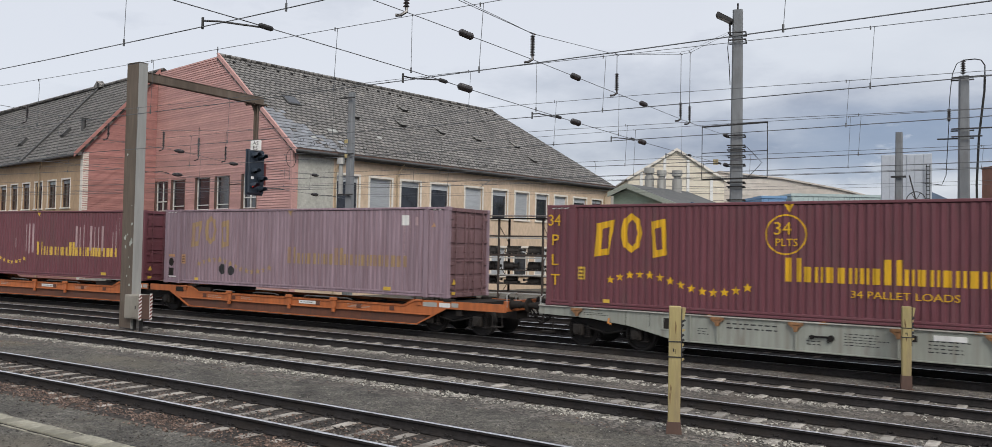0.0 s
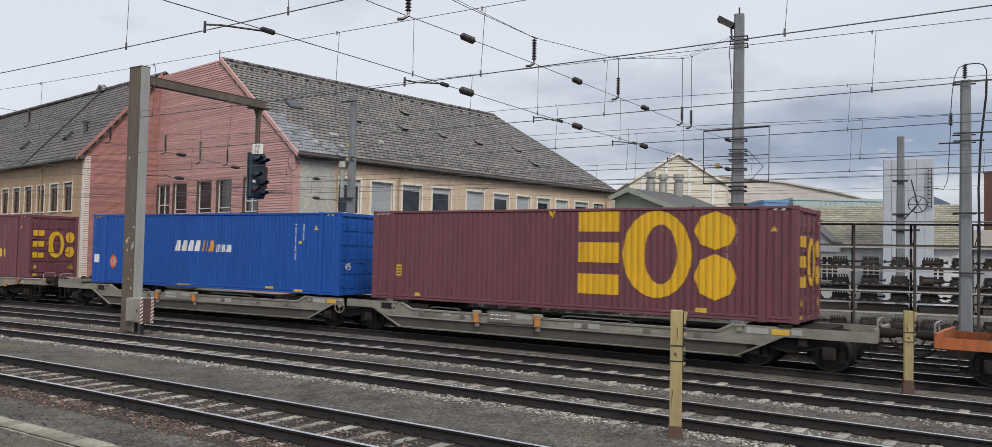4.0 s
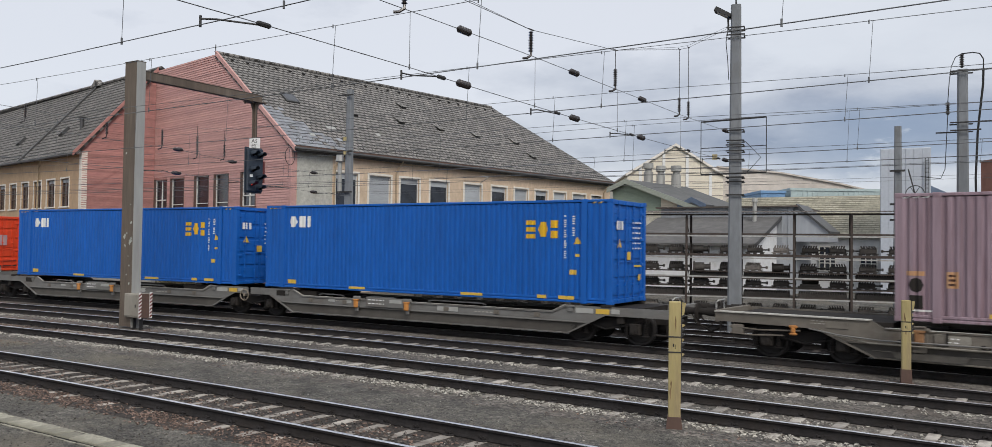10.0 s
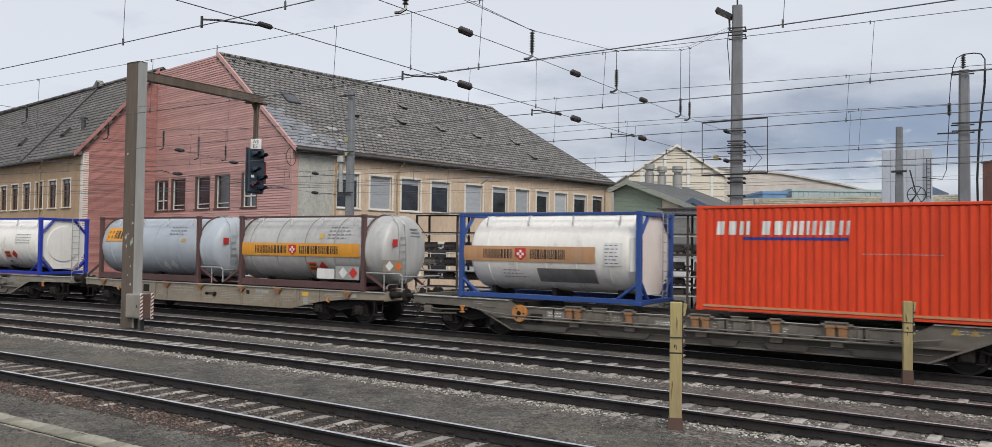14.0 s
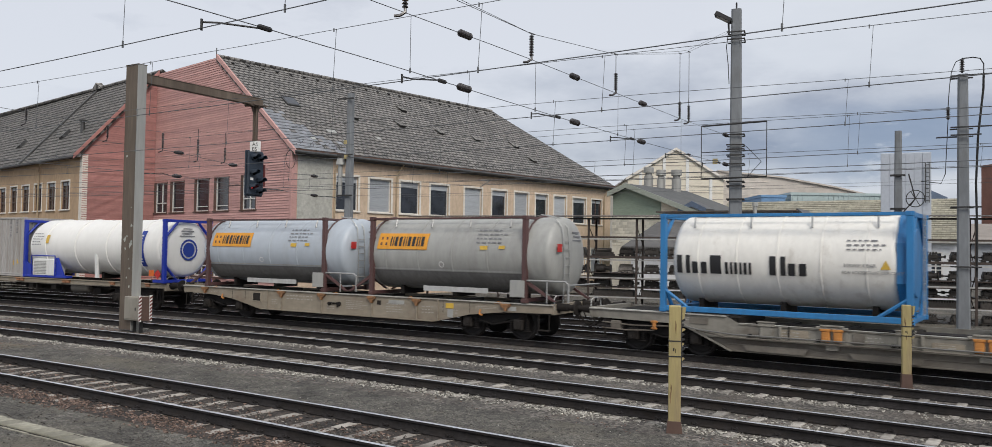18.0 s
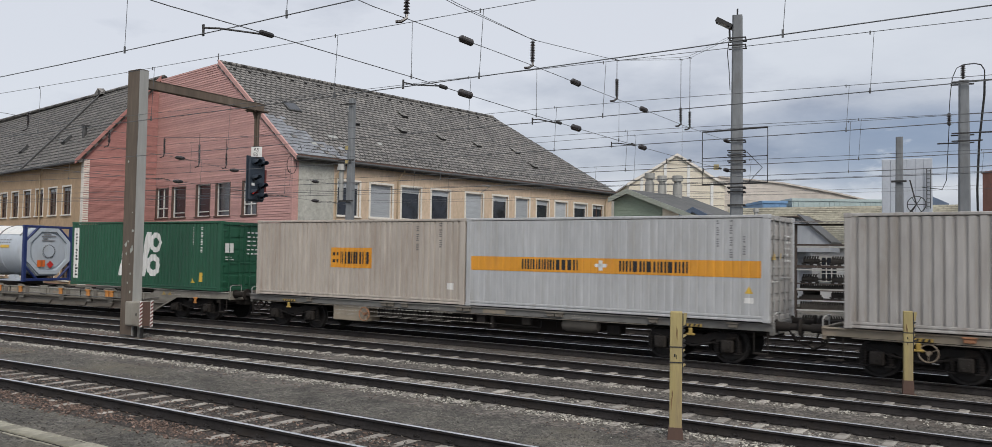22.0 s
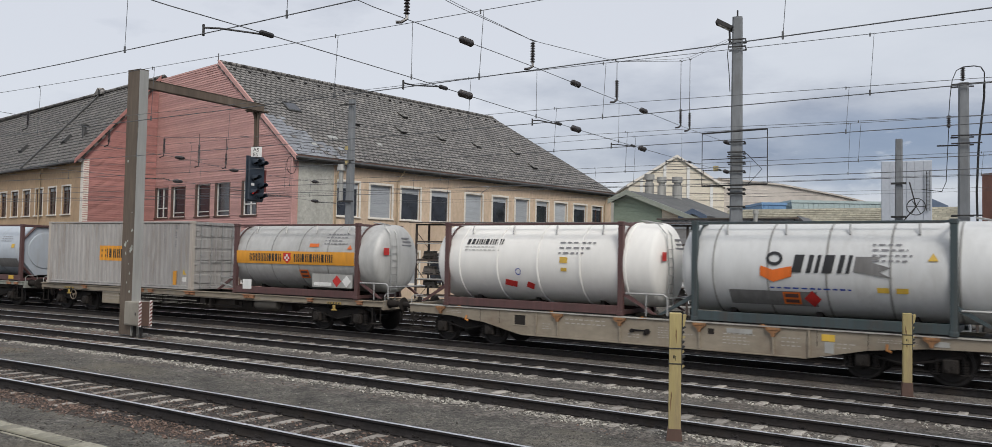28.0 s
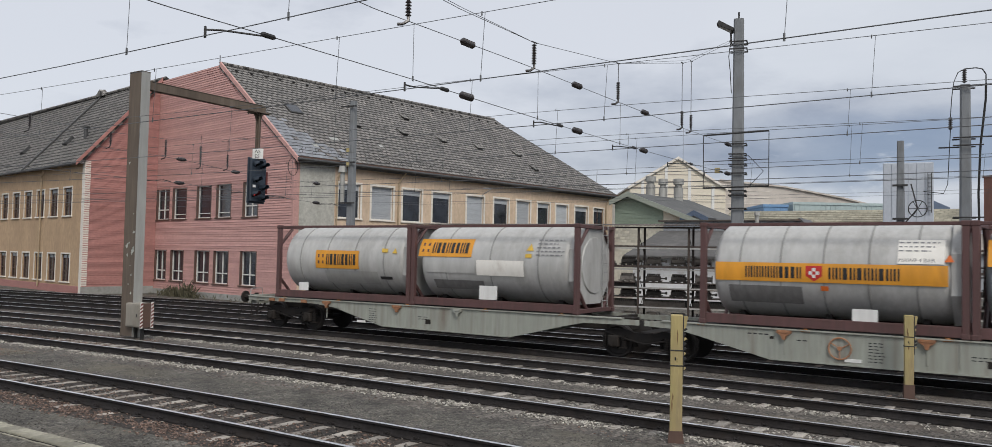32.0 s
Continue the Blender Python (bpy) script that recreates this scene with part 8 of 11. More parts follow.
def add_end(wagon, x, e, mat):
    """Headstock, buffers, coupling and steps at one end."""
    part("headstock", shared("headstock", lambda: Shape().box(-0.05, 0.05, -1.2, 1.2, 0.82, 1.14, 0.01), mat), None, wagon, at=pose(x - e * 0.66, 0, 0))
    for y in (-0.875, 0.875):
        part("buffer", shared("buffer", buffer_shape, "skirt"), None, wagon, at=pose(x - e * 0.62, y, 1.04, 0, 0, 0 if e > 0 else 180))
    hk = Shape().cyl((0, 0, 1.02), (0.32, 0, 1.02), 0.05, n=8)
    hk.tube([(0.3, 0.05, 1.0), (0.42, 0.05, 0.75), (0.3, -0.05, 0.6), (0.2, -0.05, 0.8)], 0.03)
    hk.tube([(0.0, 0.4, 0.85), (0.15, 0.42, 0.6), (0.4, 0.42, 0.48), (0.58, 0.42, 0.6)], 0.028)
    part("coupling", shared("coupling", lambda: hk, "skirt"), None, wagon, at=pose(x - e * 0.6, 0, 0, 0, 0, 0 if e > 0 else 180))
    stp = Shape().tube([(0, 0, 0.9), (0, 0, 0.36), (0.34, 0, 0.36), (0.34, 0, 0.9)], 0.018).box(0.0, 0.34, -0.12, 0.1, 0.35, 0.375)
    part("step", shared("step", lambda: stp, "skirt"), None, wagon, at=pose(x - e * 0.75 - (0.34 if e > 0 else 0), -1.2, 0))
    rail = Shape().tube([(0, 0, 0.95), (0, 0, 1.32), (0.05, 0.06, 1.38), (0.05, 0.5, 1.38), (0.0, 0.56, 1.32), (0, 0.56, 1.1)], 0.016)
    part("shunter_handle", shared("shunter_handle", lambda: rail, "galv"), None, wagon, at=pose(x - e * 0.62, -1.15, 0))


def lock_pin():
    return Shape().box(-0.11, 0.11, -0.06, 0.06, -0.05, 0.0, 0.01).cyl((0, -0.02, 0.0), (0, -0.02, 0.03), 0.04, n=8)


def fine_print(wagon, spots, y, mat="stencil"):
    """Lines of stencilling too small to read, as bars on the sill."""
    for k, (x0, x1, z0, z1, rows) in enumerate(spots):
        s = Shape()
        for p in bars(x0, x1, z0, z1, rows, seed=k + int(abs(x0) * 10)):
            (a, c), (b, _), (_, d), _ = p
            s.add([(a, y, c), (b, y, c), (b, y, d), (a, y, d)], [(0, 1, 2, 3)])
        part("stencilling", s, mat, wagon)


def plates(wagon, name, spots, y, mat, t=0.008):
    for x0, x1, z0, z1 in spots:
        part(name, Shape().box(x0, x1, y - t, y, z0, z1, 0.002), mat, wagon)


def hand_wheel(wagon, x, z, y, mat, r=0.24):
    s = Shape().tube([(x + r * math.cos(2 * math.pi * k / 18), y, z + r * math.sin(2 * math.pi * k / 18)) for k in range(19)], 0.017, 6)
    for k in range(3):
        s.cyl((x, y, z), (x + r * math.cos(k * 2.094 + 0.5), y, z + r * math.sin(k * 2.094 + 0.5)), 0.011, n=5)
    s.cyl((x, y + 0.12, z), (x, y - 0.02, z), 0.05, n=10)
    part("hand_brake_wheel", s, mat, wagon)


def sill_pair(wagon, poly, mat, name="side_sill", y=1.2, t=0.05):
    key = (name, tuple(poly), y)
    for e in (-1, 1):
        part(name, shared(key, lambda: Shape().prism(poly, -t / 2, t / 2), mat), None, wagon, at=pose(0, e * y, 0))


def mirror(half):
    """A profile given for x > 0 from top to bottom, completed to the left."""
    return half + [(-x, z) for x, z in half[::-1]]


def deck(wagon, L, mat, flange=None):
    c = Shape().box(-L / 2 + 0.7, L / 2 - 0.7, -0.3, 0.3, 0.72, 1.06, 0.01)
    for k in range(int(L / 1.6)):
        x = -L / 2 + 1.2 + k * (L - 2.4) / max(1, int(L / 1.6) - 1)
        c.box(x - 0.08, x + 0.08, -1.18, 1.18, 0.92, 1.08)
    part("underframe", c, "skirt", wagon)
    flg = Shape().box(-L / 2 + 0.62, L / 2 - 0.62, -1.27, -1.05, 1.085, 1.118, 0.005)
    part("sill_flange", flg, flange or mat, wagon)


def lock_bracket_shape():
    """A flared bracket under a container lock, narrowing to a rib."""
    s = Shape().prism([(-0.17, 1.085), (0.17, 1.085), (0.17, 1.02), (0.06, 0.95), (0.03, 0.86), (-0.03, 0.86), (-0.06, 0.95), (-0.17, 1.02)], -1.31, -1.226)
    return s.box(-0.12, 0.12, -1.325, -1.31, 1.02, 1.075, 0.006)


def wagon_beam(a0, a1, mat, label, wheel_mat="lock_orange"):
    """A container wagon whose side sills deepen between the bogies."""
    L, c = a1 - a0, (a0 + a1) / 2
    w = thing("container_wagon", label, "freight wagon", group="wagons of the freight train")
    # The flange is pale: light from above is put into its colour.
    deck(w, L, mat, "worn_lit_edge")
    h = L / 2
    sill_pair(w, mirror([(h - 0.62, 1.085), (h - 0.62, 0.86), (h - 2.3, 0.82), (h - 3.5, 0.69), (h - 4.9, 0.385)]), mat)
    part("lower_lip", Shape().box(-(h - 4.95), h - 4.95, -1.255, -1.226, 0.388, 0.425, 0.008), mat, w)
    for x in (-3.5, -2.78, -0.84, 1.4, 3.26, 4.1):
        part("rib", shared("sill_rib", lambda: Shape().box(-0.022, 0.022, -1.275, -1.225, 0.43, 1.08, 0.006), mat), None, w, at=pose(x, 0, 0))
    for x in (-h + 1.9, -2.78, -0.84, 1.4, 3.26, h - 2.2):
        part("lock_bracket", shared("beam_bracket", lock_bracket_shape, "lock_dull"), None, w, at=pose(x, 0, 0))
    for x in (-6.3, -3.0, -0.2, 3.0, 6.3):
        part("container_lock", shared("container_lock", lock_pin, "lock_orange"), None, w, at=pose(x, -1.2, 1.119))
    for x in (-h + 3.4, -h + 4.1, 4.28, h - 3.5):
        part("weld_seam", shared("weld_seam", lambda: Shape().box(-0.006, 0.006, -1.229, -1.226, 0.70, 1.08), "skirt"), None, w, at=pose(x, 0, 0))
    pale = "mark_black" if mat == "sill_pale" else "stencil"
    fine_print(w, [(-2.55, -1.1, 0.78, 1.0, 2), (-3.3, -2.95, 0.6, 0.8, 3), (-0.6, -0.25, 0.55, 0.7, 2), (0.25, 1.25, 0.6, 0.92, 5), (2.0, 2.9, 0.58, 0.9, 4), (3.45, 3.95, 0.62, 0.9, 3), (-h + 2.1, -h + 2.9, 0.9, 1.0, 2), (h - 3.3, h - 2.3, 0.88, 0.98, 2), (h - 4.3, h - 3.7, 0.66, 0.84, 2)], -1.2265, pale)
    # Flat dark plate painted in for the shade inside a framed recess.
    plates(w, "dark_recess", [(-4.25, -3.88, 0.69, 0.97)], -1.227, "skirt")
    frame_s = Shape()
    for x0, x1, z0, z1 in ((-4.31, -3.82, 0.97, 1.0), (-4.31, -3.82, 0.66, 0.69), (-4.31, -4.25, 0.69, 0.97), (-3.88, -3.82, 0.69, 0.97)):
        frame_s.box(x0, x1, -1.245, -1.226, z0, z1, 0.004)
    part("recess_frame", frame_s, mat, w)
    plates(w, "number_plate", [(1.62, 1.78, 0.82, 0.96)], -1.228, "skirt")
    plates(w, "maker_plate", [(2.1, 2.75, 0.88, 1.0)], -1.227, "tank_dull" if mat != "sill_pale" else "mark_white")
    plates(w, "warning_plate", [(4.38, 4.68, 0.84, 1.0)], -1.228, "mark_yellow")
    plates(w, "label_plate", [(4.45, 4.66, 0.56, 0.82), (h - 2.2, h - 1.85, 0.88, 1.0)], -1.228, "tank_dull")
    stp = Shape()
    for z in (0.55, 0.72, 0.9):
        stp.box(3.34, 4.02, -1.30, -1.226, z, z + 0.03, 0.006)
    if mat == "sill_pale":
        part("foot_rungs", stp, mat, w)
    lev = Shape().box(-0.5, -0.02, -1.28, -1.23, 0.76, 0.80, 0.01).cyl((-0.48, -1.3, 0.76), (-0.48, -1.22, 0.76), 0.055, n=8).cyl((-0.04, -1.3, 0.76), (-0.04, -1.22, 0.76), 0.075, n=10)
    lev.box(-0.12, -0.08, -1.29, -1.24, 0.66, 0.78, 0.01)
    part("brake_lever", lev, "bogie", w)
    for x in (-(h - 2.75), h - 2.75):
        add_bogie(w, x, c)
    add_end(w, h, 1, mat), add_end(w, -h, -1, mat)
    for x in (h - 3.1, -h + 2.9):
        part("tow_hook", Shape().tube([(0, -1.25, 0.86), (0, -1.3, 0.74), (0.1, -1.3, 0.70)], 0.03), "lock_orange", w, at=pose(x, 0, 0))
    CARRIED.append((w, c, 0.0))
    return w


def folded_lock_shape():
    s = Shape().box(-0.095, 0.095, -1.34, -1.262, 0.64, 0.90, 0.02)
    s.box(-0.12, 0.12, -1.35, -1.24, 0.89, 0.95, 0.01)
    return s.box(-0.075, 0.075, -1.348, -1.34, 0.67, 0.76, 0.004)


def wagon_truss(a0, a1, mat, label, wheel_x=None, locks=((-3.06, 2), (0.07, 2), (3.39, 2), (4.71, 1)), stanchions=(-4.6, -1.5, 1.57), end_rail=False):
    """A long container wagon with folded locks along a low tray. locks: place and number at each."""
    L, c = a1 - a0, (a0 + a1) / 2
    w = thing("container_wagon", label, "freight wagon", group="wagons of the freight train")
    h = L / 2
    under = Shape().box(-h + 0.7, h - 0.7, -0.3, 0.3, 0.6, 0.9, 0.01)
    for k in range(13):
        x = -h + 1.2 + k * (L - 2.4) / 12
        under.box(x - 0.08, x + 0.08, -1.18, 1.18, 0.7, 0.88)
    for e in (-1, 1):
        under.box(e * (h - 2.9) - 1.9, e * (h - 2.9) + 1.9, -1.15, 1.15, 0.9, 1.06)
    part("underframe", under, "skirt", w)
    sill_pair(w, mirror([(h - 0.62, 1.10), (h - 0.62, 0.86), (6.75, 0.82), (6.15, 0.56)])[:4] + mirror([(h - 0.62, 1.10), (h - 0.62, 0.86), (6.75, 0.82), (6.15, 0.56)])[4:] + [(-5.62, 1.10), (-5.35, 0.95), (5.35, 0.95), (5.62, 1.10)], mat)
    # The tray is a darker paint than the sill above it.
    sill_pair(w, mirror([(6.15, 0.56), (5.5, 0.22)]), "sill_grime" if mat != "sill_grime" else "sill_shade", "tray", 1.15, 0.04)
    part("edge_beam", Shape().box(-6.1, 6.1, -1.258, -1.226, 0.55, 0.60, 0.008).box(-5.3, 5.3, -1.25, -1.226, 0.90, 0.935, 0.008), mat, w)
    part("worn_lip", Shape().box(-5.3, 5.3, -1.262, -1.2, 0.936, 0.956, 0.004), "worn_lit_edge", w)
    for e in (-1, 1):
        part("sill_flange", Shape().box(min(e * 5.62, e * (h - 0.62)), max(e * 5.62, e * (h - 0.62)), -1.27, -1.05, 1.085, 1.118, 0.004), "worn_lit_edge", w)
        part("slope_edge", Shape().prism([(e * 5.45, 0.24), (e * 5.5, 0.22), (e * 6.80, 0.80), (e * 6.75, 0.84)], -1.262, -1.226), mat, w)
    tray_edge = Shape().box(-5.45, 5.45, -1.20, -1.172, 0.225, 0.26, 0.006).box(-5.6, 5.6, -1.185, -1.171, 0.40, 0.42, 0.004)
    part("tray_edge", tray_edge, "sill_grime", w)
    bracket = lambda: Shape().box(-0.2, 0.2, -1.30, -1.226, 0.90, 1.0, 0.015).box(-0.16, 0.16, -1.275, -1.226, 0.62, 0.90, 0.015).box(-0.22, 0.22, -1.32, -1.2, 1.0, 1.03, 0.008)
    for x in stanchions:
        part("stanchion", shared("stanchion", bracket, mat), None, w, at=pose(x, 0, 0))
        part("gusset", shared("sill_gusset", lambda: Shape().box(-0.03, 0.03, -1.30, -1.226, 0.60, 0.92, 0.008), mat), None, w, at=pose(x + 0.34, 0, 0))
    for x, n in locks:
        part("lock_bracket", shared(("lock_bracket", n), lambda: Shape().box(-0.15 * n - 0.06, 0.15 * n + 0.06, -1.32, -1.226, 0.93, 1.0, 0.015).box(-0.13 * n, 0.13 * n, -1.345, -1.23, 1.0, 1.04, 0.008).box(-0.16 * n, 0.16 * n, -1.26, -1.226, 0.6, 0.93, 0.01), mat), None, w, at=pose(x, 0, 0))
        for k in range(n):
            part("folded_lock", shared("folded_lock", folded_lock_shape, "lock_dull" if mat == "sill_grime" else "lock_orange"), None, w, at=pose(x + (k - (n - 1) / 2) * 0.27, 0, 0))
        part("lower_bracket", shared("lower_bracket", lambda: Shape().box(-0.14, 0.14, -1.27, -1.19, 0.44, 0.55, 0.01), mat), None, w, at=pose(x, 0, 0))
        part("slot_plate", shared("slot_plate", lambda: Shape().box(-0.13, 0.13, -1.262, -1.226, 0.64, 0.89, 0.008).box(-0.05, 0.05, -1.266, -1.262, 0.70, 0.80), "sill_grime"), None, w, at=pose(x + 0.16 * n + 0.26, 0, 0))
    boards = [(-4.3, -3.6, 0.66, 0.86), (-0.98, -0.34, 0.66, 0.80), (1.95, 2.75, 0.68, 0.84)]
    plates(w, "data_board", boards, -1.232, "sill_beige" if mat == "sill_mid" else "sill_mid", 0.012)
    fine_print(w, [(x0 + 0.06, x1 - 0.06, z0 + 0.02, z1 - 0.02, 2) for x0, x1, z0, z1 in boards], -1.2455, "mark_white" if mat == "sill_grime" else "stencil")
    fine_print(w, [(-h + 3.0, -h + 3.9, 0.92, 1.04, 2), (-2.4, -1.9, 0.68, 0.84, 2), (0.6, 1.3, 0.68, 0.86, 2), (h - 3.9, h - 3.2, 0.9, 1.02, 2), (h - 2.4, h - 1.6, 0.9, 1.0, 1)], -1.2265)
    plates(w, "panel", [(-6.6, -6.1, 0.86, 1.02)], -1.235, "sill_grime")
    for x in (6.05, 6.4):
        part("warning_sign", Shape().prism([(x - 0.1, 0.9), (x + 0.1, 0.9), (x, 1.05)], -1.232, -1.226), "mark_dull", w)
    if wheel_x is not None:
        disc = part("brake_disc", Shape().cyl((wheel_x, -1.34, 0.74), (wheel_x, -1.24, 0.74), 0.25, n=28), "lock_orange", w, "orange hand brake disc")
        hub = Shape().cyl((wheel_x, -1.36, 0.74), (wheel_x, -1.335, 0.74), 0.07, n=12)
        for k in range(3):
            hub.cyl((wheel_x + 0.16 * math.cos(k * 2.094), -1.348, 0.74 + 0.16 * math.sin(k * 2.094)), (wheel_x + 0.16 * math.cos(k * 2.094), -1.338, 0.74 + 0.16 * math.sin(k * 2.094)), 0.025, n=8)
        part("disc_hub", hub, "bogie", disc)
        part("brake_gear", Shape().box(wheel_x + 0.35, wheel_x + 0.75, -1.3, -1.2, 0.5, 0.75, 0.03).cyl((wheel_x + 0.5, -1.33, 0.6), (wheel_x + 0.5, -1.28, 0.6), 0.09, n=12), "bogie", w)
    for x0, x1 in ((-5.2, -3.6), (-2.7, -1.1), (0.5, 1.3), (1.9, 3.0), (3.9, 5.3)):
        part("tray_plate", Shape().prism([(x0, 0.42), (x1, 0.42), (x1 - 0.12, 0.27), (x0 + 0.12, 0.27)], -1.24, -1.19), "sill_shade" if mat == "sill_grime" else "sill_grime", w)
    valves = Shape()
    for k in range(7):
        x = -5.0 + k * 1.63
        valves.box(x - 0.05, x + 0.05, -1.31, -1.23, 0.63, 0.70, 0.012).cyl((x + 0.12, -1.30, 0.66), (x + 0.12, -1.23, 0.66), 0.028, n=8)
    for x in (-4.05, 0.95, 4.2):
        valves.cyl((x, -1.28, 0.62), (x, -1.28, 0.93), 0.018, n=6)
    part("pipe_clamp", valves, "bogie", w)
    part("end_rigging", Shape().tube([(-h + 1.0, -1.2, 0.74), (-8.2, -1.22, 0.70), (-7.2, -1.2, 0.74)], 0.02).tube([(-h + 1.0, -1.2, 0.58), (-8.4, -1.22, 0.56), (-7.6, -1.2, 0.6)], 0.02).box(-8.9, -8.6, -1.22, -1.1, 0.55, 0.8, 0.02), "sill_grime", w)
    part("hose", Shape().tube([(-7.0, -1.26, 0.82), (-6.3, -1.33, 0.72), (-5.4, -1.36, 0.665), (-2.0, -1.36, 0.68), (2.0, -1.36, 0.675), (5.0, -1.36, 0.68), (5.8, -1.28, 0.78)], 0.02), "sill_grey", w)
    part("hose", Shape().tube([(-6.4, -1.26, 0.70), (-5.6, -1.33, 0.585), (-1.0, -1.35, 0.60), (3.0, -1.35, 0.59), (4.8, -1.33, 0.60), (5.4, -1.27, 0.72)], 0.018), "sill_mid" if mat == "sill_grime" else "sill_grime", w)
    for x in (-(h - 2.8), h - 2.8):
        add_bogie(w, x, c)
    add_end(w, h, 1, mat), add_end(w, -h, -1, mat)
    for x in (h - 2.35, -h + 2.6):
        part("tow_hook", Shape().box(-0.1, 0.1, -1.29, -1.23, 0.80, 0.87, 0.02).box(-0.05, 0.05, -1.3, -1.24, 0.68, 0.82, 0.02).box(-0.09, 0.09, -1.3, -1.24, 0.63, 0.69, 0.02), "lock_orange", w, at=pose(x, 0, 0))
    if end_rail:
        q = h - 0.22
        part("end_railing", Shape().tube([(q, -1.05, 1.02), (q, -1.05, 2.22), (q, -0.97, 2.3), (q, 0.97, 2.3), (q, 1.05, 2.22), (q, 1.05, 1.02)], 0.02, 8).tube([(q, -1.05, 1.5), (q, 1.05, 1.5)], 0.016).box(h - 0.66, q + 0.02, -1.09, -1.01, 1.0, 1.05).box(h - 0.66, q + 0.02, 1.01, 1.09, 1.0, 1.05), "sill_grey", w, "tall tubular end railing")
    CARRIED.append((w, c, 0.0))
    return w


def wagon_flat(a0, a1, mat, label):
    """A container wagon with a slim straight sill and equipment slung beneath."""
    L, c = a1 - a0, (a0 + a1) / 2
    w = thing("container_wagon", label, "freight wagon", group="wagons of the freight train")
    deck(w, L, mat)
    h = L / 2
    sill_pair(w, mirror([(h - 0.62, 1.085), (h - 0.62, 0.92)]), mat)
    belly = Shape().prism(mirror([(h - 4.4, 0.9), (h - 6.0, 0.45)]), -0.28, 0.28)
    part("centre_sill", belly, "skirt", w)
    for x in (-(h - 2.7), h - 2.7):
        add_bogie(w, x, c)
        hz = part("grab_bar", Shape().box(x - 0.3, x + 0.3, -1.29, -1.25, 0.93, 1.005, 0.004).box(x - 0.25, x - 0.22, -1.25, -1.22, 0.94, 1.0).box(x + 0.22, x + 0.25, -1.25, -1.22, 0.94, 1.0), "mark_dull", w, "dull yellow and black striped bar")
        st = Shape()
        for k in range(5):
            a = x - 0.29 + k * 0.118
            st.add([(a, -1.292, 0.934), (a + 0.055, -1.292, 0.934), (a + 0.085, -1.292, 1.001), (a + 0.03, -1.292, 1.001)], [(0, 1, 2, 3)])
        part("black_stripe", st, "mark_black", hz)
        part("tow_hook", Shape().box(x - 0.05, x + 0.05, -1.3, -1.24, 0.74, 0.9, 0.02).box(x - 0.12, x + 0.12, -1.3, -1.24, 0.70, 0.76, 0.02), "mark_dull", w)
    for x in (-6.4, -2.97, -2.7, -2.12, 0.05, 0.33, 3.25, 3.52, 6.37, h - 1.6):
        part("container_lock", shared("flat_lock", lambda: Shape().box(-0.12, 0.12, -1.30, -1.2, 0.96, 1.06, 0.02).box(-0.15, 0.15, -1.32, -1.2, 1.06, 1.10, 0.01).cyl((0.0, -1.315, 1.0), (0.0, -1.295, 1.0), 0.035, n=8), "lock_rust" if mat == "sill_beige" else "sill_grime"), None, w, at=pose(x, 0, 0))
    if mat == "sill_grey":
        hand_wheel(w, -3.82, 0.66, -1.28, "lock_rust", 0.22)
    else:
        hand_wheel(w, -7.2, 0.68, -1.24, "sill_beige", 0.2)
    gear = Shape()
    for x0, x1, y0, z0, z1 in ((-3.0, -2.55, -1.0, 0.5, 0.78), (-2.45, -2.2, -1.05, 0.45, 0.85), (-1.7, -1.35, -1.0, 0.6, 0.82), (-0.5, 0.2, -0.9, 0.55, 0.75), (4.9, 5.3, -1.0, 0.55, 0.82)):
        gear.box(x0, x1, y0, y0 + 0.4, z0, z1, 0.02)
    for x in (-2.0, -1.2, 0.7, 2.8, 3.3):
        gear.cyl((x, -1.0, 0.62), (x, -1.0, 0.92), 0.02, n=6)
    gear.tube([(-2.0, -1.05, 0.62), (-1.0, -1.05, 0.6), (0.7, -1.05, 0.64), (2.8, -1.05, 0.6)], 0.02)
    part("brake_gear", gear, "bogie", w)
    x1 = -3.8 if mat == "sill_grey" else -4.2
    part("equipment_box", Shape().box(-5.3, x1, -1.2, -0.5, 0.40, 0.98, 0.02).box(-5.32, x1 + 0.02, -1.21, -0.5, 0.955, 0.985, 0.004), "sill_beige", w, "beige equipment box")
    part("air_reservoir", Shape().lathe([(-0.6, 0.03), (-0.55, 0.15), (-0.45, 0.19), (0.45, 0.19), (0.55, 0.15), (0.6, 0.03)], 16, (4.1, -1.0, 0.74)), "sill_shade", w)
    part("air_reservoir", Shape().lathe([(-0.4, 0.03), (-0.36, 0.11), (-0.3, 0.14), (0.3, 0.14), (0.36, 0.11), (0.4, 0.03)], 16, (-2.2, -0.9, 0.7)), "skirt", w)
    part("valve_box", Shape().box(-3.4, -2.9, -1.1, -0.6, 0.6, 0.9, 0.02), "bogie", w)
    part("valve_box", Shape().box(0.0, 0.4, -1.1, -0.7, 0.62, 0.9, 0.02), "bogie", w)
    for x0, x1, z0, z1 in ((-3.1, -2.75, 0.6, 0.9), (-2.7, -2.35, 0.58, 0.92), (-1.9, -1.75, 0.55, 0.95), (-1.45, -1.3, 0.5, 0.95), (-1.1, -0.7, 0.62, 0.88), (0.6, 0.9, 0.6, 0.9), (1.1, 1.2, 0.5, 0.95), (2.2, 2.5, 0.65, 0.9)):
        part("slung_box", Shape().box(x0, x1, -1.12, -0.9, z0, z1, 0.012), "axle_shade", w)
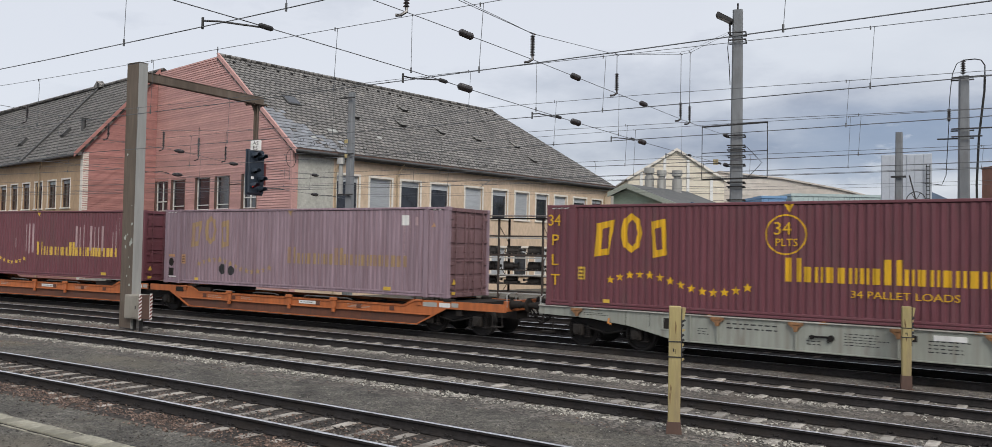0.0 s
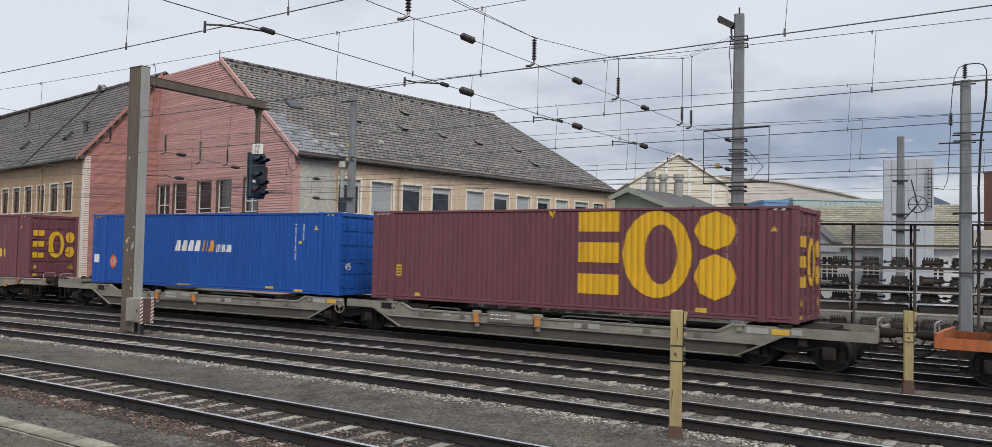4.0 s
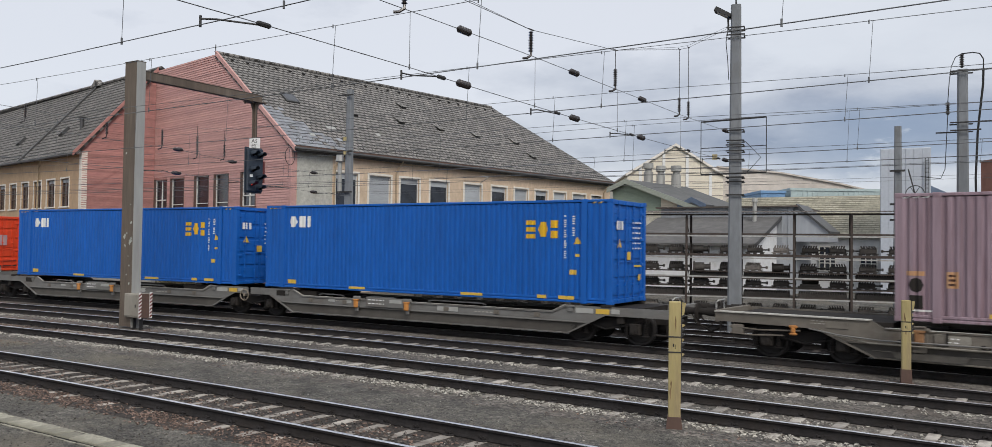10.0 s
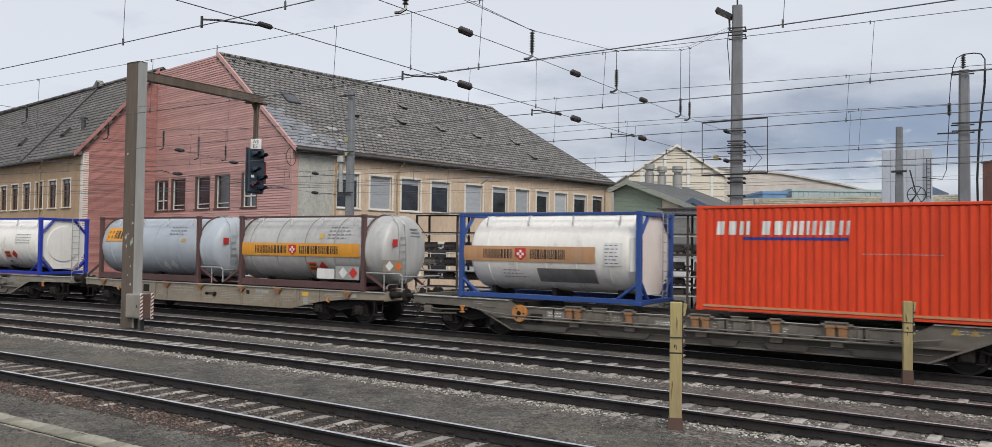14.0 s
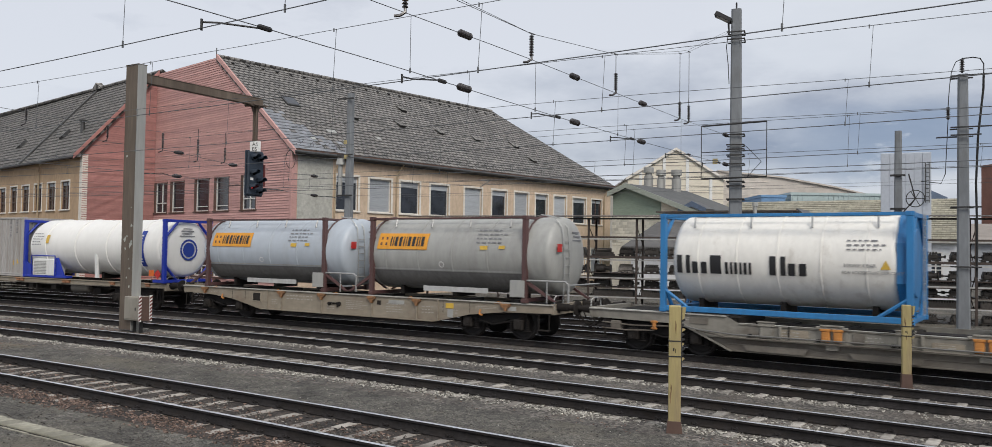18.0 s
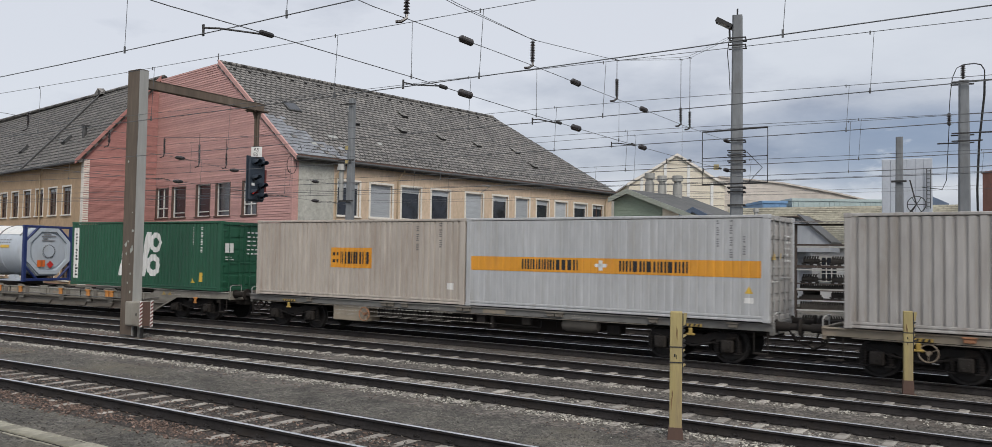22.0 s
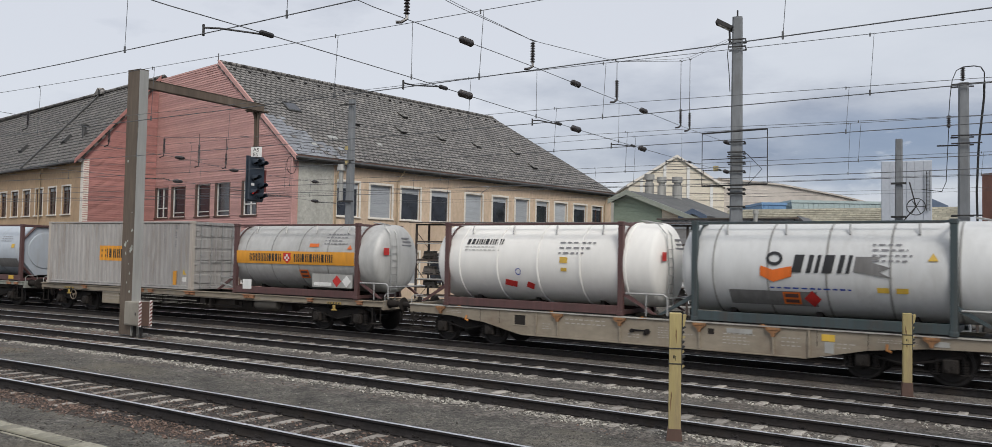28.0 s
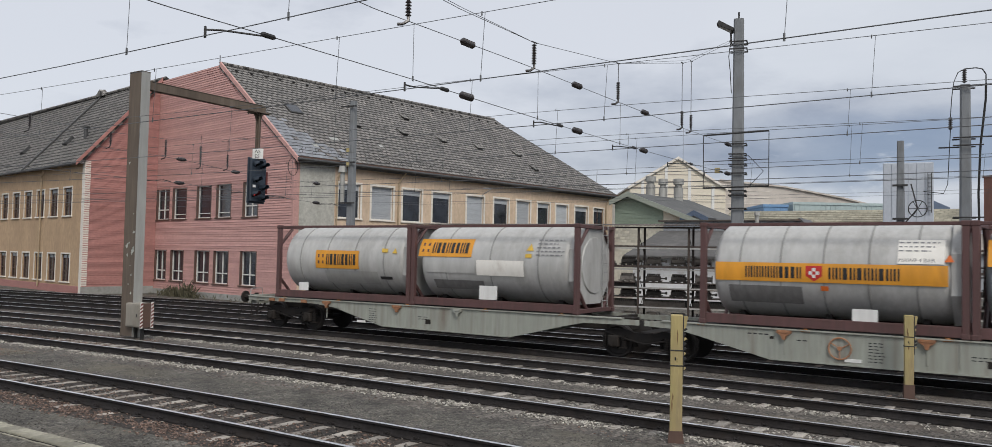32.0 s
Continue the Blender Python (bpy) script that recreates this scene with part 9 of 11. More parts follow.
    part("sill_tube", Shape().tube([(-h + 1.3, -1.24, 0.90), (-6.5, -1.25, 0.89), (-2.6, -1.25, 0.90), (-2.4, -1.24, 0.94)], 0.014).tube([(-1.0, -1.25, 0.9), (3.0, -1.25, 0.895), (6.2, -1.25, 0.9)], 0.014), "sill_grime", w)
    part("brake_pipe", Shape().tube([(-h + 0.8, -0.9, 0.86), (-3, -0.95, 0.82), (3, -0.95, 0.82), (h - 0.8, -0.9, 0.86)], 0.022), "bogie", w)
    fine_print(w, [(-1.2, -0.6, 0.95, 1.05, 2), (3.9, 4.6, 0.95, 1.05, 2)], -1.2265)
    fine_print(w, [(-5.2, x1 - 0.2, 0.82, 0.92, 1), (-5.2, x1 - 0.4, 0.70, 0.79, 1), (-5.2, x1 - 0.5, 0.58, 0.66, 2)], -1.2035)
    plates(w, "maker_plate", [(0.9, 1.7, 0.94, 1.06)], -1.227, "sill_beige")
    add_end(w, h, 1, mat), add_end(w, -h, -1, mat)
    CARRIED.append((w, c, 0.0))
    return w


def wagon_pair(a0, am, a1, mat, label, style):
    """Two units hinged on a shared bogie. Each unit is a wagon body of its own."""
    made = []
    for k, (lo, hi) in enumerate(((a0, am), (am, a1))):
        L, c = hi - lo, (lo + hi) / 2
        w = thing("articulated_wagon_unit", label, "freight wagon", group="wagons of the freight train")
        h = L / 2
        left_end, right_end = (k == 0), (k == 1)     # which end carries buffers
        xl, xr = (-h + 0.62 if left_end else -h + 0.12), (h - 0.62 if right_end else h - 0.12)
        if style == "pocket":
            cx = 1.25 if k == 0 else -0.7
            top = [(xr, 1.04), (cx + 5.4, 1.04), (cx + 5.0, 0.85), (cx - 5.0, 0.85), (cx - 5.4, 1.04), (xl, 1.04)]
            bot = [(xl, 0.80), (cx - 6.6, 0.80), (cx - 6.1, 0.56), (cx + 6.1, 0.56), (cx + 6.6, 0.80), (xr, 0.80)]
            sill_pair(w, top + bot, mat)
            low = [(cx + 6.1, 0.56), (cx + 5.5, 0.23), (cx - 5.5, 0.23), (cx - 6.1, 0.56)]
            # Grey skirts: the sill's paint blackened for shade; orange units get red-brown.
            sill_pair(w, low, {"sill_orange": "sill_brown", "sill_mid": "sill_shade", "sill_grey": "sill_shade"}[mat], "lower_skirt", 1.16, 0.04)
            bead = Shape().box(cx - 5.0, cx + 5.0, -1.255, -1.226, 0.80, 0.85, 0.008).box(cx - 6.0, cx + 6.0, -1.25, -1.226, 0.56, 0.60, 0.008)
            for e in (-1, 1):
                bead.prism([(cx + e * 5.0, 0.80), (cx + e * 5.0, 0.85), (cx + e * 5.4, 1.04), (cx + e * 5.45, 1.0)], -1.255, -1.226)
                bead.prism([(cx + e * 5.45, 0.25), (cx + e * 5.5, 0.23), (cx + e * 6.65, 0.79), (cx + e * 6.6, 0.82)], -1.25, -1.19)
            bead.box(cx - 5.5, cx + 5.5, -1.20, -1.181, 0.235, 0.27, 0.006)
            part("edge_bead", bead, mat, w)
            part("worn_lip", Shape().box(cx - 4.98, cx + 4.98, -1.262, -1.2, 0.851, 0.864, 0.003), "worn_lit_edge" if mat != "sill_orange" else mat, w)
            for e in (-1, 1):
                part("worn_lip", Shape().prism([(cx + e * 5.0, 0.852), (cx + e * 5.0, 0.866), (cx + e * 5.4, 1.056), (cx + e * 5.43, 1.046)], -1.262, -1.2), "worn_lit_edge" if mat != "sill_orange" else mat, w)
            for x0, x1 in ((-4.4, -3.2), (-2.2, -0.9), (0.4, 2.6)):
                part("folding_strut", Shape().tube([(cx + x0, -1.02, 0.90), (cx + x0 + 0.2, -1.05, 0.94), (cx + x1 - 0.15, -1.05, 0.93), (cx + x1, -1.02, 0.89)], 0.022, 6), "galv", w)
            for x in (-4.6, -3.0, 1.25, 3.1, 4.5):
                part("slot_plate", shared(("pocket_plate", mat), lambda: Shape().box(-0.1, 0.1, -1.245, -1.226, 0.64, 0.78, 0.006).box(-0.035, 0.035, -1.249, -1.245, 0.67, 0.75), "sill_grime" if mat != "sill_orange" else "sill_brown"), None, w, at=pose(cx + x, 0, 0))
            for x in (-5.75, 5.6):
                part("end_bracket", shared(("pocket_bracket", mat), lambda: Shape().box(-0.14, 0.14, -1.29, -1.226, 0.99, 1.05, 0.012).box(-0.08, 0.08, -1.27, -1.226, 0.86, 0.99, 0.01), mat), None, w, at=pose(cx + x, 0, 0))
            orange = mat == "sill_orange"
            places = (-3.2, -0.1, 2.0) if orange else (-2.4, -0.25)
            for x in places:
                part("stanchion", shared("pocket_stanchion", lambda: Shape().box(-0.15, 0.15, -1.32, -1.226, 0.84, 0.95, 0.02).box(-0.10, 0.10, -1.30, -1.226, 0.60, 0.86, 0.015).box(-0.06, 0.06, -1.31, -1.226, 0.45, 0.6, 0.01), mat), None, w, at=pose(cx + x, 0, 0))
                if not orange:
                    part("folded_lock", shared("pocket_lock", lambda: Shape().box(-0.09, 0.09, -1.37, -1.302, 0.57, 0.82, 0.025).box(-0.11, 0.11, -1.375, -1.29, 0.80, 0.85, 0.01), "lock_orange"), None, w, at=pose(cx + x, 0, 0))
            y = -1.228
            if orange:
                plates(w, "name_plate", [(cx + 0.35, cx + 1.35, 0.66, 0.78)], y, "mark_white")
                fine_print(w, [(cx + 0.42, cx + 1.3, 0.69, 0.75, 1)], y - 0.0095, "mark_black")
                fine_print(w, [(cx - 4.4, cx - 3.6, 0.63, 0.77, 2), (cx - 2.6, cx - 1.9, 0.64, 0.78, 2), (cx + 2.6, cx + 3.6, 0.64, 0.78, 3)], y)
            else:
                board = part("sign_board", Shape().box(cx - 2.0, cx - 0.4, -1.30, -1.226, 0.62, 0.93, 0.015), mat, w)
                for q in range(2):
                    fine_print(w, [(cx - 1.9, cx - 1.1, 0.68 + 0.12 * q, 0.78 + 0.12 * q, 1)], -1.3015, "mark_white")
                part("board_label", Shape().box(cx - 0.98, cx - 0.48, -1.306, -1.3005, 0.78, 0.89), "tank_dull", board)
                plates(w, "data_plate", [(cx + 0.9, cx + 1.7, 0.64, 0.80), (cx - 3.75, cx - 3.45, 0.70, 0.79), (cx - 2.95, cx - 2.7, 0.70, 0.79)], y, "tank_dull")
                fine_print(w, [(cx - 3.4, cx - 3.05, 0.71, 0.78, 1), (cx + 2.3, cx + 3.2, 0.64, 0.74, 1)], y)
            plates(w, "panel", [(cx - 6.3, cx - 5.85, 0.80, 0.99)], y, "skirt")
            plates(w, "label_plate", [(cx + 5.75, cx + 6.3, 0.84, 0.98), (cx + 6.85, cx + 7.1, 0.86, 0.99)], y, "tank_dull")
            plates(w, "warning_plate", [(cx + 6.38, cx + 6.8, 0.84, 0.98)], y, "mark_yellow" if mat != "sill_orange" else "mark_white")
            c_s = Shape().box(xl + 0.1, xr - 0.1, -0.35, 0.35, 0.55, 0.82, 0.01)
            for q in range(9):
                x = -6.4 + q * 1.6
                c_s.box(x - 0.1, x + 0.1, -1.17, 1.17, 0.6, 0.78)
            for x in (-6.0, 6.0):
                c_s.box(x - 0.9, x + 0.9, -1.15, 1.15, 0.86, 1.02)
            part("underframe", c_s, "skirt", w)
            for x in (-6.0, 6.0):
                for y in (-1.125, 1.125):
                    part("container_support", shared("pocket_support", lambda: Shape().box(-0.16, 0.16, -0.125, 0.125, 1.02, 1.10, 0.01), "skirt"), None, w, at=pose(x, y, 0))
            if mat != "sill_orange" and k == 0:
                hand_wheel(w, h - 0.25, 0.75, -1.26, "sill_beige", 0.2)
        else:
            e = 1 if right_end else -1
            poly = [(h - 0.62, 1.085), (h - 0.62, 0.96), (4.15, 0.97), (3.2, 0.88), (2.45, 0.70), (1.05, 0.365), (-3.86, 0.34), (-5.7, 0.79), (-6.3, 0.92), (-h + 0.12, 0.94), (-h + 0.12, 1.085)]
            sill_pair(w, [(e * q, z) for q, z in poly], mat)
            part("lower_lip", Shape().prism([(e * q, z) for q, z in ((1.05, 0.365), (-3.86, 0.34), (-3.86, 0.375), (1.05, 0.40))], -1.255, -1.226), mat, w)
            deck(w, L, mat)
            for x in (-5.6, -3.0, 0.0, 3.0, 5.6):
                part("container_lock", shared("container_lock", lock_pin, "lock_orange"), None, w, at=pose(x, -1.2, 1.119))
            for x in (-3.5, -0.4, 2.0):
                part("lock_bracket", shared("pale_bracket", lock_bracket_shape, "lock_rust" if x < 0 else mat), None, w, at=pose(x, 0, 0))
            for x in (-3.5, -0.4, 0.24):
                part("rib", shared("pale_rib", lambda: Shape().box(-0.02, 0.02, -1.24, -1.226, 0.5, 1.08, 0.004), mat), None, w, at=pose(x, 0, 0))
            fine_print(w, [(-1.6, -1.25, 0.45, 0.95, 7), (0.45, 0.95, 0.66, 0.8, 2), (-3.2, -2.9, 0.82, 0.9, 1), (-4.4, -3.8, 0.9, 1.0, 1)], -1.2265, "mark_black")
            plates(w, "maker_plate", [(-2.12, -1.75, 0.44, 0.52)], -1.227, "mark_white")
            plates(w, "number_plate", [(0.75, 0.95, 0.55, 0.7), (-3.85, -3.75, 0.85, 0.92)], -1.227, "skirt")
            for x in (4.6, 5.7, 6.2):
                part("container_lock", shared("belly_lock", lambda: Shape().box(-0.12, 0.12, -1.30, -1.21, 0.97, 1.08, 0.015), "lock_rust"), None, w, at=pose(e * x, 0, 0))
            if k == 1:
                hand_wheel(w, -2.22, 0.74, -1.26, "lock_rust", 0.25)
        if left_end:
            add_bogie(w, -h + 2.6, c)
            add_end(w, -h, -1, mat)
        if right_end:
            add_bogie(w, h - 2.6, c)
            add_end(w, h, 1, mat)
        if k == 0:
            add_bogie(w, h - 0.02, c)
        CARRIED.append((w, c, 0.0))
        made.append(w)
    return made


# ---- the consist, front to back ----
def swirl_logo(b, x, z, h, mat):
    """Three plain emblem shapes: a slanted block, an upright lozenge, a leaning block."""
    w = h * 0.66
    b.mark("emblem", [[(x - 0.02 * h, z), (x + 0.42 * h, z + 0.06 * h), (x + 0.56 * h, z + 0.96 * h), (x + 0.05 * h, z + 0.86 * h)], [(x + 0.18 * h, z + 0.2 * h), (x + 0.38 * h, z + 0.22 * h), (x + 0.44 * h, z + 0.78 * h), (x + 0.23 * h, z + 0.72 * h)]], mat)
    b.mark("emblem", [ngon(x + 1.037 * h, z + 0.62 * h, w * 0.46, h * 0.5, 8), ngon(x + 1.06 * h, z + 0.62 * h, w * 0.22, h * 0.34, 8)], mat)
    b.mark("emblem", [[(x + 1.62 * h, z + 0.0 * h), (x + 2.0 * h, z + 0.08 * h), (x + 1.94 * h, z + 0.98 * h), (x + 1.56 * h, z + 0.9 * h)], [(x + 1.72 * h, z + 0.2 * h), (x + 1.88 * h, z + 0.22 * h), (x + 1.84 * h, z + 0.78 * h), (x + 1.67 * h, z + 0.72 * h)]], mat)


def star_wave(b, x0, x1, z, mat, n=14, size=1.0):
    for k in range(n):
        t = k / (n - 1)
        b.mark("star", [star(x0 + (x1 - x0) * t, z + 0.2 * size * math.sin(2 * math.pi * (t * 0.95 + 0.02)) - 0.02, 0.125 * size ** 0.5)], mat)


def maroon_box(along, mat, gold, label, kind):
    faded = mat == "maroon_fade"
    b = Box(along, 13.716, 2.9, mat, label, floor=1.12, posts=True, end_mat="maroon_dull" if faded else None)
    if kind == "big":
        b.mark("emblem", [rect(0.87, 2.11, z, z + 0.56) for z in (1.62, 2.5, 3.36)], gold)
        b.mark("emblem", [ngon(3.2, 2.76, 0.98, 1.17, 26), ngon(3.32, 2.76, 0.46, 0.8, 22)], gold)
        b.mark("emblem", [ngon(4.8, 3.4, 0.56, 0.5, 8), ngon(4.8, 2.2, 0.56, 0.6, 8)], gold)
        b.end_mark("emblem", [rect(-1.05, -0.45, z, z + 0.28) for z in (2.0, 2.5, 3.0)] + [ngon(0.15, 2.64, 0.42, 0.62), ngon(0.2, 2.64, 0.2, 0.44)] + [ngon(0.85, 2.98, 0.24, 0.26, 8), ngon(0.85, 2.3, 0.24, 0.28, 8)], gold)
    else:
        if kind == "small":
            swirl_logo(b, -4.08, 2.55, 0.78, gold)
            star_wave(b, -3.75, -0.9, 2.25, gold, 13, 0.6)
            b.mark("name_shape", word_shapes(-0.15, 4.15, 2.22, 2.68, 18, seed=3, tall=(0, 9)), gold)
            b.mark("paint_smear", [[(0.56, 1.5), (0.75, 1.46), (0.95, 1.5), (0.9, 1.64), (0.62, 1.62)]], "teal_sheet")
            b.mark("soot_spot", [ngon(-4.7, 1.9, 0.1, 0.16), ngon(-4.5, 2.02, 0.08, 0.26)], "dull_grey")
        else:
            swirl_logo(b, -5.3, 2.55, 1.08, gold)
            star_wave(b, -4.8, -1.0, 1.92, gold)
            b.mark("name_shape", word_shapes(-0.1, 5.3, 2.06, 2.64, 20, seed=3, tall=(0, 8)), gold)
    if kind != "big" and gold != "gold_deep" or kind == "end":
        b.mark("handling_label", [rect(-6.62, -6.25, 2.16, 2.26)], "mark_yellow" if not faded else "stripe_fade")
        b.mark("handling_label", [ngon(-6.42, 1.95, 0.15, 0.17, 8), rect(-6.56, -6.28, 1.42, 1.72)], "mark_black" if not faded else "skirt")
        b.mark("handling_label", [rect(-6.6, -6.1, 1.36, 1.40)], "mark_white")
    if kind == "end":
        b.end_mark("emblem", [rect(-1.05, -0.5, z, z + 0.26) for z in (2.05, 2.55, 3.05)] + [ngon(0.1, 2.66, 0.42, 0.62), ngon(0.15, 2.66, 0.2, 0.44)] + [ngon(0.82, 3.0, 0.24, 0.27, 8), ngon(0.82, 2.32, 0.24, 0.28, 8)], "gold_deep")
    b.mark("roof_marker", [[(-0.15, 4.0), (0.15, 4.0), (0.0, 3.74)]], gold)
    b.mark("sticker", [rect(-5.82, -5.58, 1.9, 2.26)], "mark_yellow" if not faded else "stripe_fade")
    b.mark("sticker_print", [rect(-5.78, -5.62, z, z + 0.05) for z in (1.95, 2.05, 2.15)], "frame_brown")
    b.mark("serial_bar", bars(5.08, 5.15, 2.3, 3.6, 22, 4, True) + bars(5.32, 5.38, 3.0, 3.7, 11, 6, True), "mark_grey")
    b.mark("warning_sign", [[(6.185, 3.381), (6.365, 3.381), (6.275, 3.539)]], "stripe_fade" if faded else "mark_yellow")
    b.mark("corner_stripe", [[(x, 3.9), (x + 0.12, 3.9), (x + 0.2, 3.97), (x + 0.08, 3.97)] for x in (-6.7, -6.5, -6.3, 6.2, 6.4)], "mark_white")
    b.mark("low_label", [rect(-5.0, -4.8, 1.32, 1.42), rect(4.3, 4.6, 1.32, 1.44)], "mark_yellow")
    if not faded:
        lettering("45", 0.22, M["mark_yellow"], b.ob, pose(b.L2 + 0.006, 0.72, 0.38, 90, 0, 90))
    else:
        b.mark("sticker", [rect(5.0, 5.27, 3.42, 3.75)], "mark_white")
    b.end_mark("warning_label", [[(-1.0, 1.55), (-0.8, 1.55), (-0.9, 1.75)], rect(-1.01, -0.792, 1.22, 1.32)], "mark_yellow")
    return b


def scars(b, spots):
    """Pale strips where old letters were painted over."""
    b.mark("pale_strip", [rect(x, x + 0.09, z0, z1) for x, z0, z1 in spots], "mark_grey")


front = wagon_beam(182.6, 200.1, "sill_pale", "pale grey container wagon with deep stencilled side sills")
b = maroon_box(190.32, "maroon", "gold_deep", "glossy maroon forty-five foot container with yellow emblem and stars", "")
b.mark("badge_ring", [ngon(-0.08, 3.2, 0.5, 0.5, 28), ngon(-0.08, 3.2, 0.46, 0.46, 28)], "gold_deep")
b.words("34", -0.38, 3.2, 0.32, "gold_deep")
b.words("PLTS", -0.33, 2.92, 0.19, "gold_deep")
b.words("34 PALLET LOADS", 1.4, 1.74, 0.17, "gold_deep", 1.18)
for k, ch in enumerate(("34", "P", "L", "T")):
    b.words(ch, -6.82 if k == 0 else -6.70, 3.42 - k * 0.57, 0.33, "gold_deep", 0.95 if k == 0 else 1.1)

wagon_pair(148.2, 165.15, 182.6, "sill_orange", "orange articulated pocket wagon unit with rust streaks", "pocket")
b = maroon_box(173.0, "maroon_fade", "gold_fade", "sun-faded mauve-maroon container with worn yellow lettering", "")
scars(b, [(5.55, 3.42, 3.7)])
b.mark("soot_spot", [ngon(-3.5, 1.75, 0.16, 0.2), ngon(-3.0, 1.7, 0.16, 0.18)], "mark_black")
b = maroon_box(157.95, "maroon", "gold", "scuffed maroon container with yellow emblem and pale strips", "")
scars(b, [(-6.2, 2.1, 3.1), (-5.95, 2.0, 3.0), (-5.35, 2.3, 2.9), (-5.15, 2.2, 2.7), (-3.1, 2.1, 3.3), (-1.7, 2.35, 2.8), (-0.93, 2.2, 3.4), (-0.7, 2.1, 3.45), (-0.45, 2.15, 3.45), (2.55, 2.4, 3.35), (2.8, 2.4, 3.3), (3.05, 2.3, 3.4), (3.5, 2.3, 3.35), (3.75, 2.35, 3.3), (4.0, 2.3, 3.3), (4.25, 2.3, 3.35), (4.9, 2.3, 3.1), (5.1, 2.35, 3.15)])
b.mark("repair_panel", [rect(6.05, 6.5, 1.5, 2.3)], "frame_navy")

wagon_pair(113.9, 130.85, 148.2, "sill_mid", "olive-grey articulated pocket wagon unit with orange locks", "pocket")
maroon_box(138.96, "maroon", "gold_deep", "maroon container with a huge yellow emblem on side and doors", "big")
b = Box(123.7, 13.716, 2.9, "blue_bright", "bright blue forty-five foot container with white and orange name shapes", floor=1.10, posts=True)
b.mark("name_shape", word_shapes(-1.63, -0.13, 2.53, 2.95, 4, 0.18, 5), "mark_white")
b.mark("name_shape", word_shapes(-0.08, 0.64, 2.53, 2.95, 2, 0.18, 8), "stripe")
b.mark("name_shape", word_shapes(0.7, 1.58, 2.52, 2.8, 4, 0.1, 9), "mark_white")
b.mark("label_plate", [rect(-6.7, -6.36, 1.95, 2.3)], "mark_white")
b.mark("hazard_diamond", [ngon(-5.43, 2.02, 0.27, 0.34, 4)], "mark_orange")
b.mark("hazard_diamond_band", [ngon(-5.43, 2.02, 0.14, 0.2, 6)], "mark_white")
b.mark("low_label", [rect(-4.4, -4.15, 1.3, 1.42), rect(-1.4, -0.6, 1.24, 1.28), rect(3.4, 3.8, 1.28, 1.36), rect(4.8, 5.2, 1.22, 1.3)], "mark_yellow")
b.mark("serial_bar", bars(4.79, 4.86, 2.3, 3.6, 21, 12, True) + bars(5.16, 5.24, 3.0, 3.6, 9, 13, True), "mark_white")
b.mark("warning_sign", [[(5.642, 3.373), (5.858, 3.373), (5.75, 3.553)], rect(4.97, 5.08, 2.87, 2.98)], "mark_yellow")
b.mark("corner_stripe", [[(x, 3.86), (x + 0.12, 3.86), (x + 0.2, 3.94), (x + 0.08, 3.94)] for x in (-6.7, -6.5, 6.2, 6.4)], "mark_yellow")
lettering("45", 0.24, M["mark_white"], b.ob, pose(b.L2 + 0.006, -0.95, 0.9, 90, 0, 90))

wagon_beam(96.45, 113.9, "sill_beige", "weathered beige-grey container wagon with ribbed sills")
b = maroon_box(105.45, "maroon", "gold", "maroon container with yellow emblem and amber emblem on its doors", "end")
scars(b, [(0.1, 2.0, 3.2), (0.7, 2.2, 2.9), (2.4, 2.3, 2.9), (3.4, 2.2, 2.8), (4.3, 2.3, 3.0)])

wagon_truss(76.55, 96.45, "sill_grime", "dark grimy container wagon with orange locks and orange brake disc", 5.11, ((-4.6, 1), (-1.43, 1), (-0.01, 2), (1.73, 1), (3.12, 2)), (-3.0,), end_rail=True)
b = maroon_box(88.25, "maroon_fade", "gold_trace", "dull faded maroon container with nearly erased lettering", "small")

wagon_pair(42.15, 59.55, 76.55, "sill_grey", "dark grey articulated pocket wagon unit with pale data plates", "pocket")
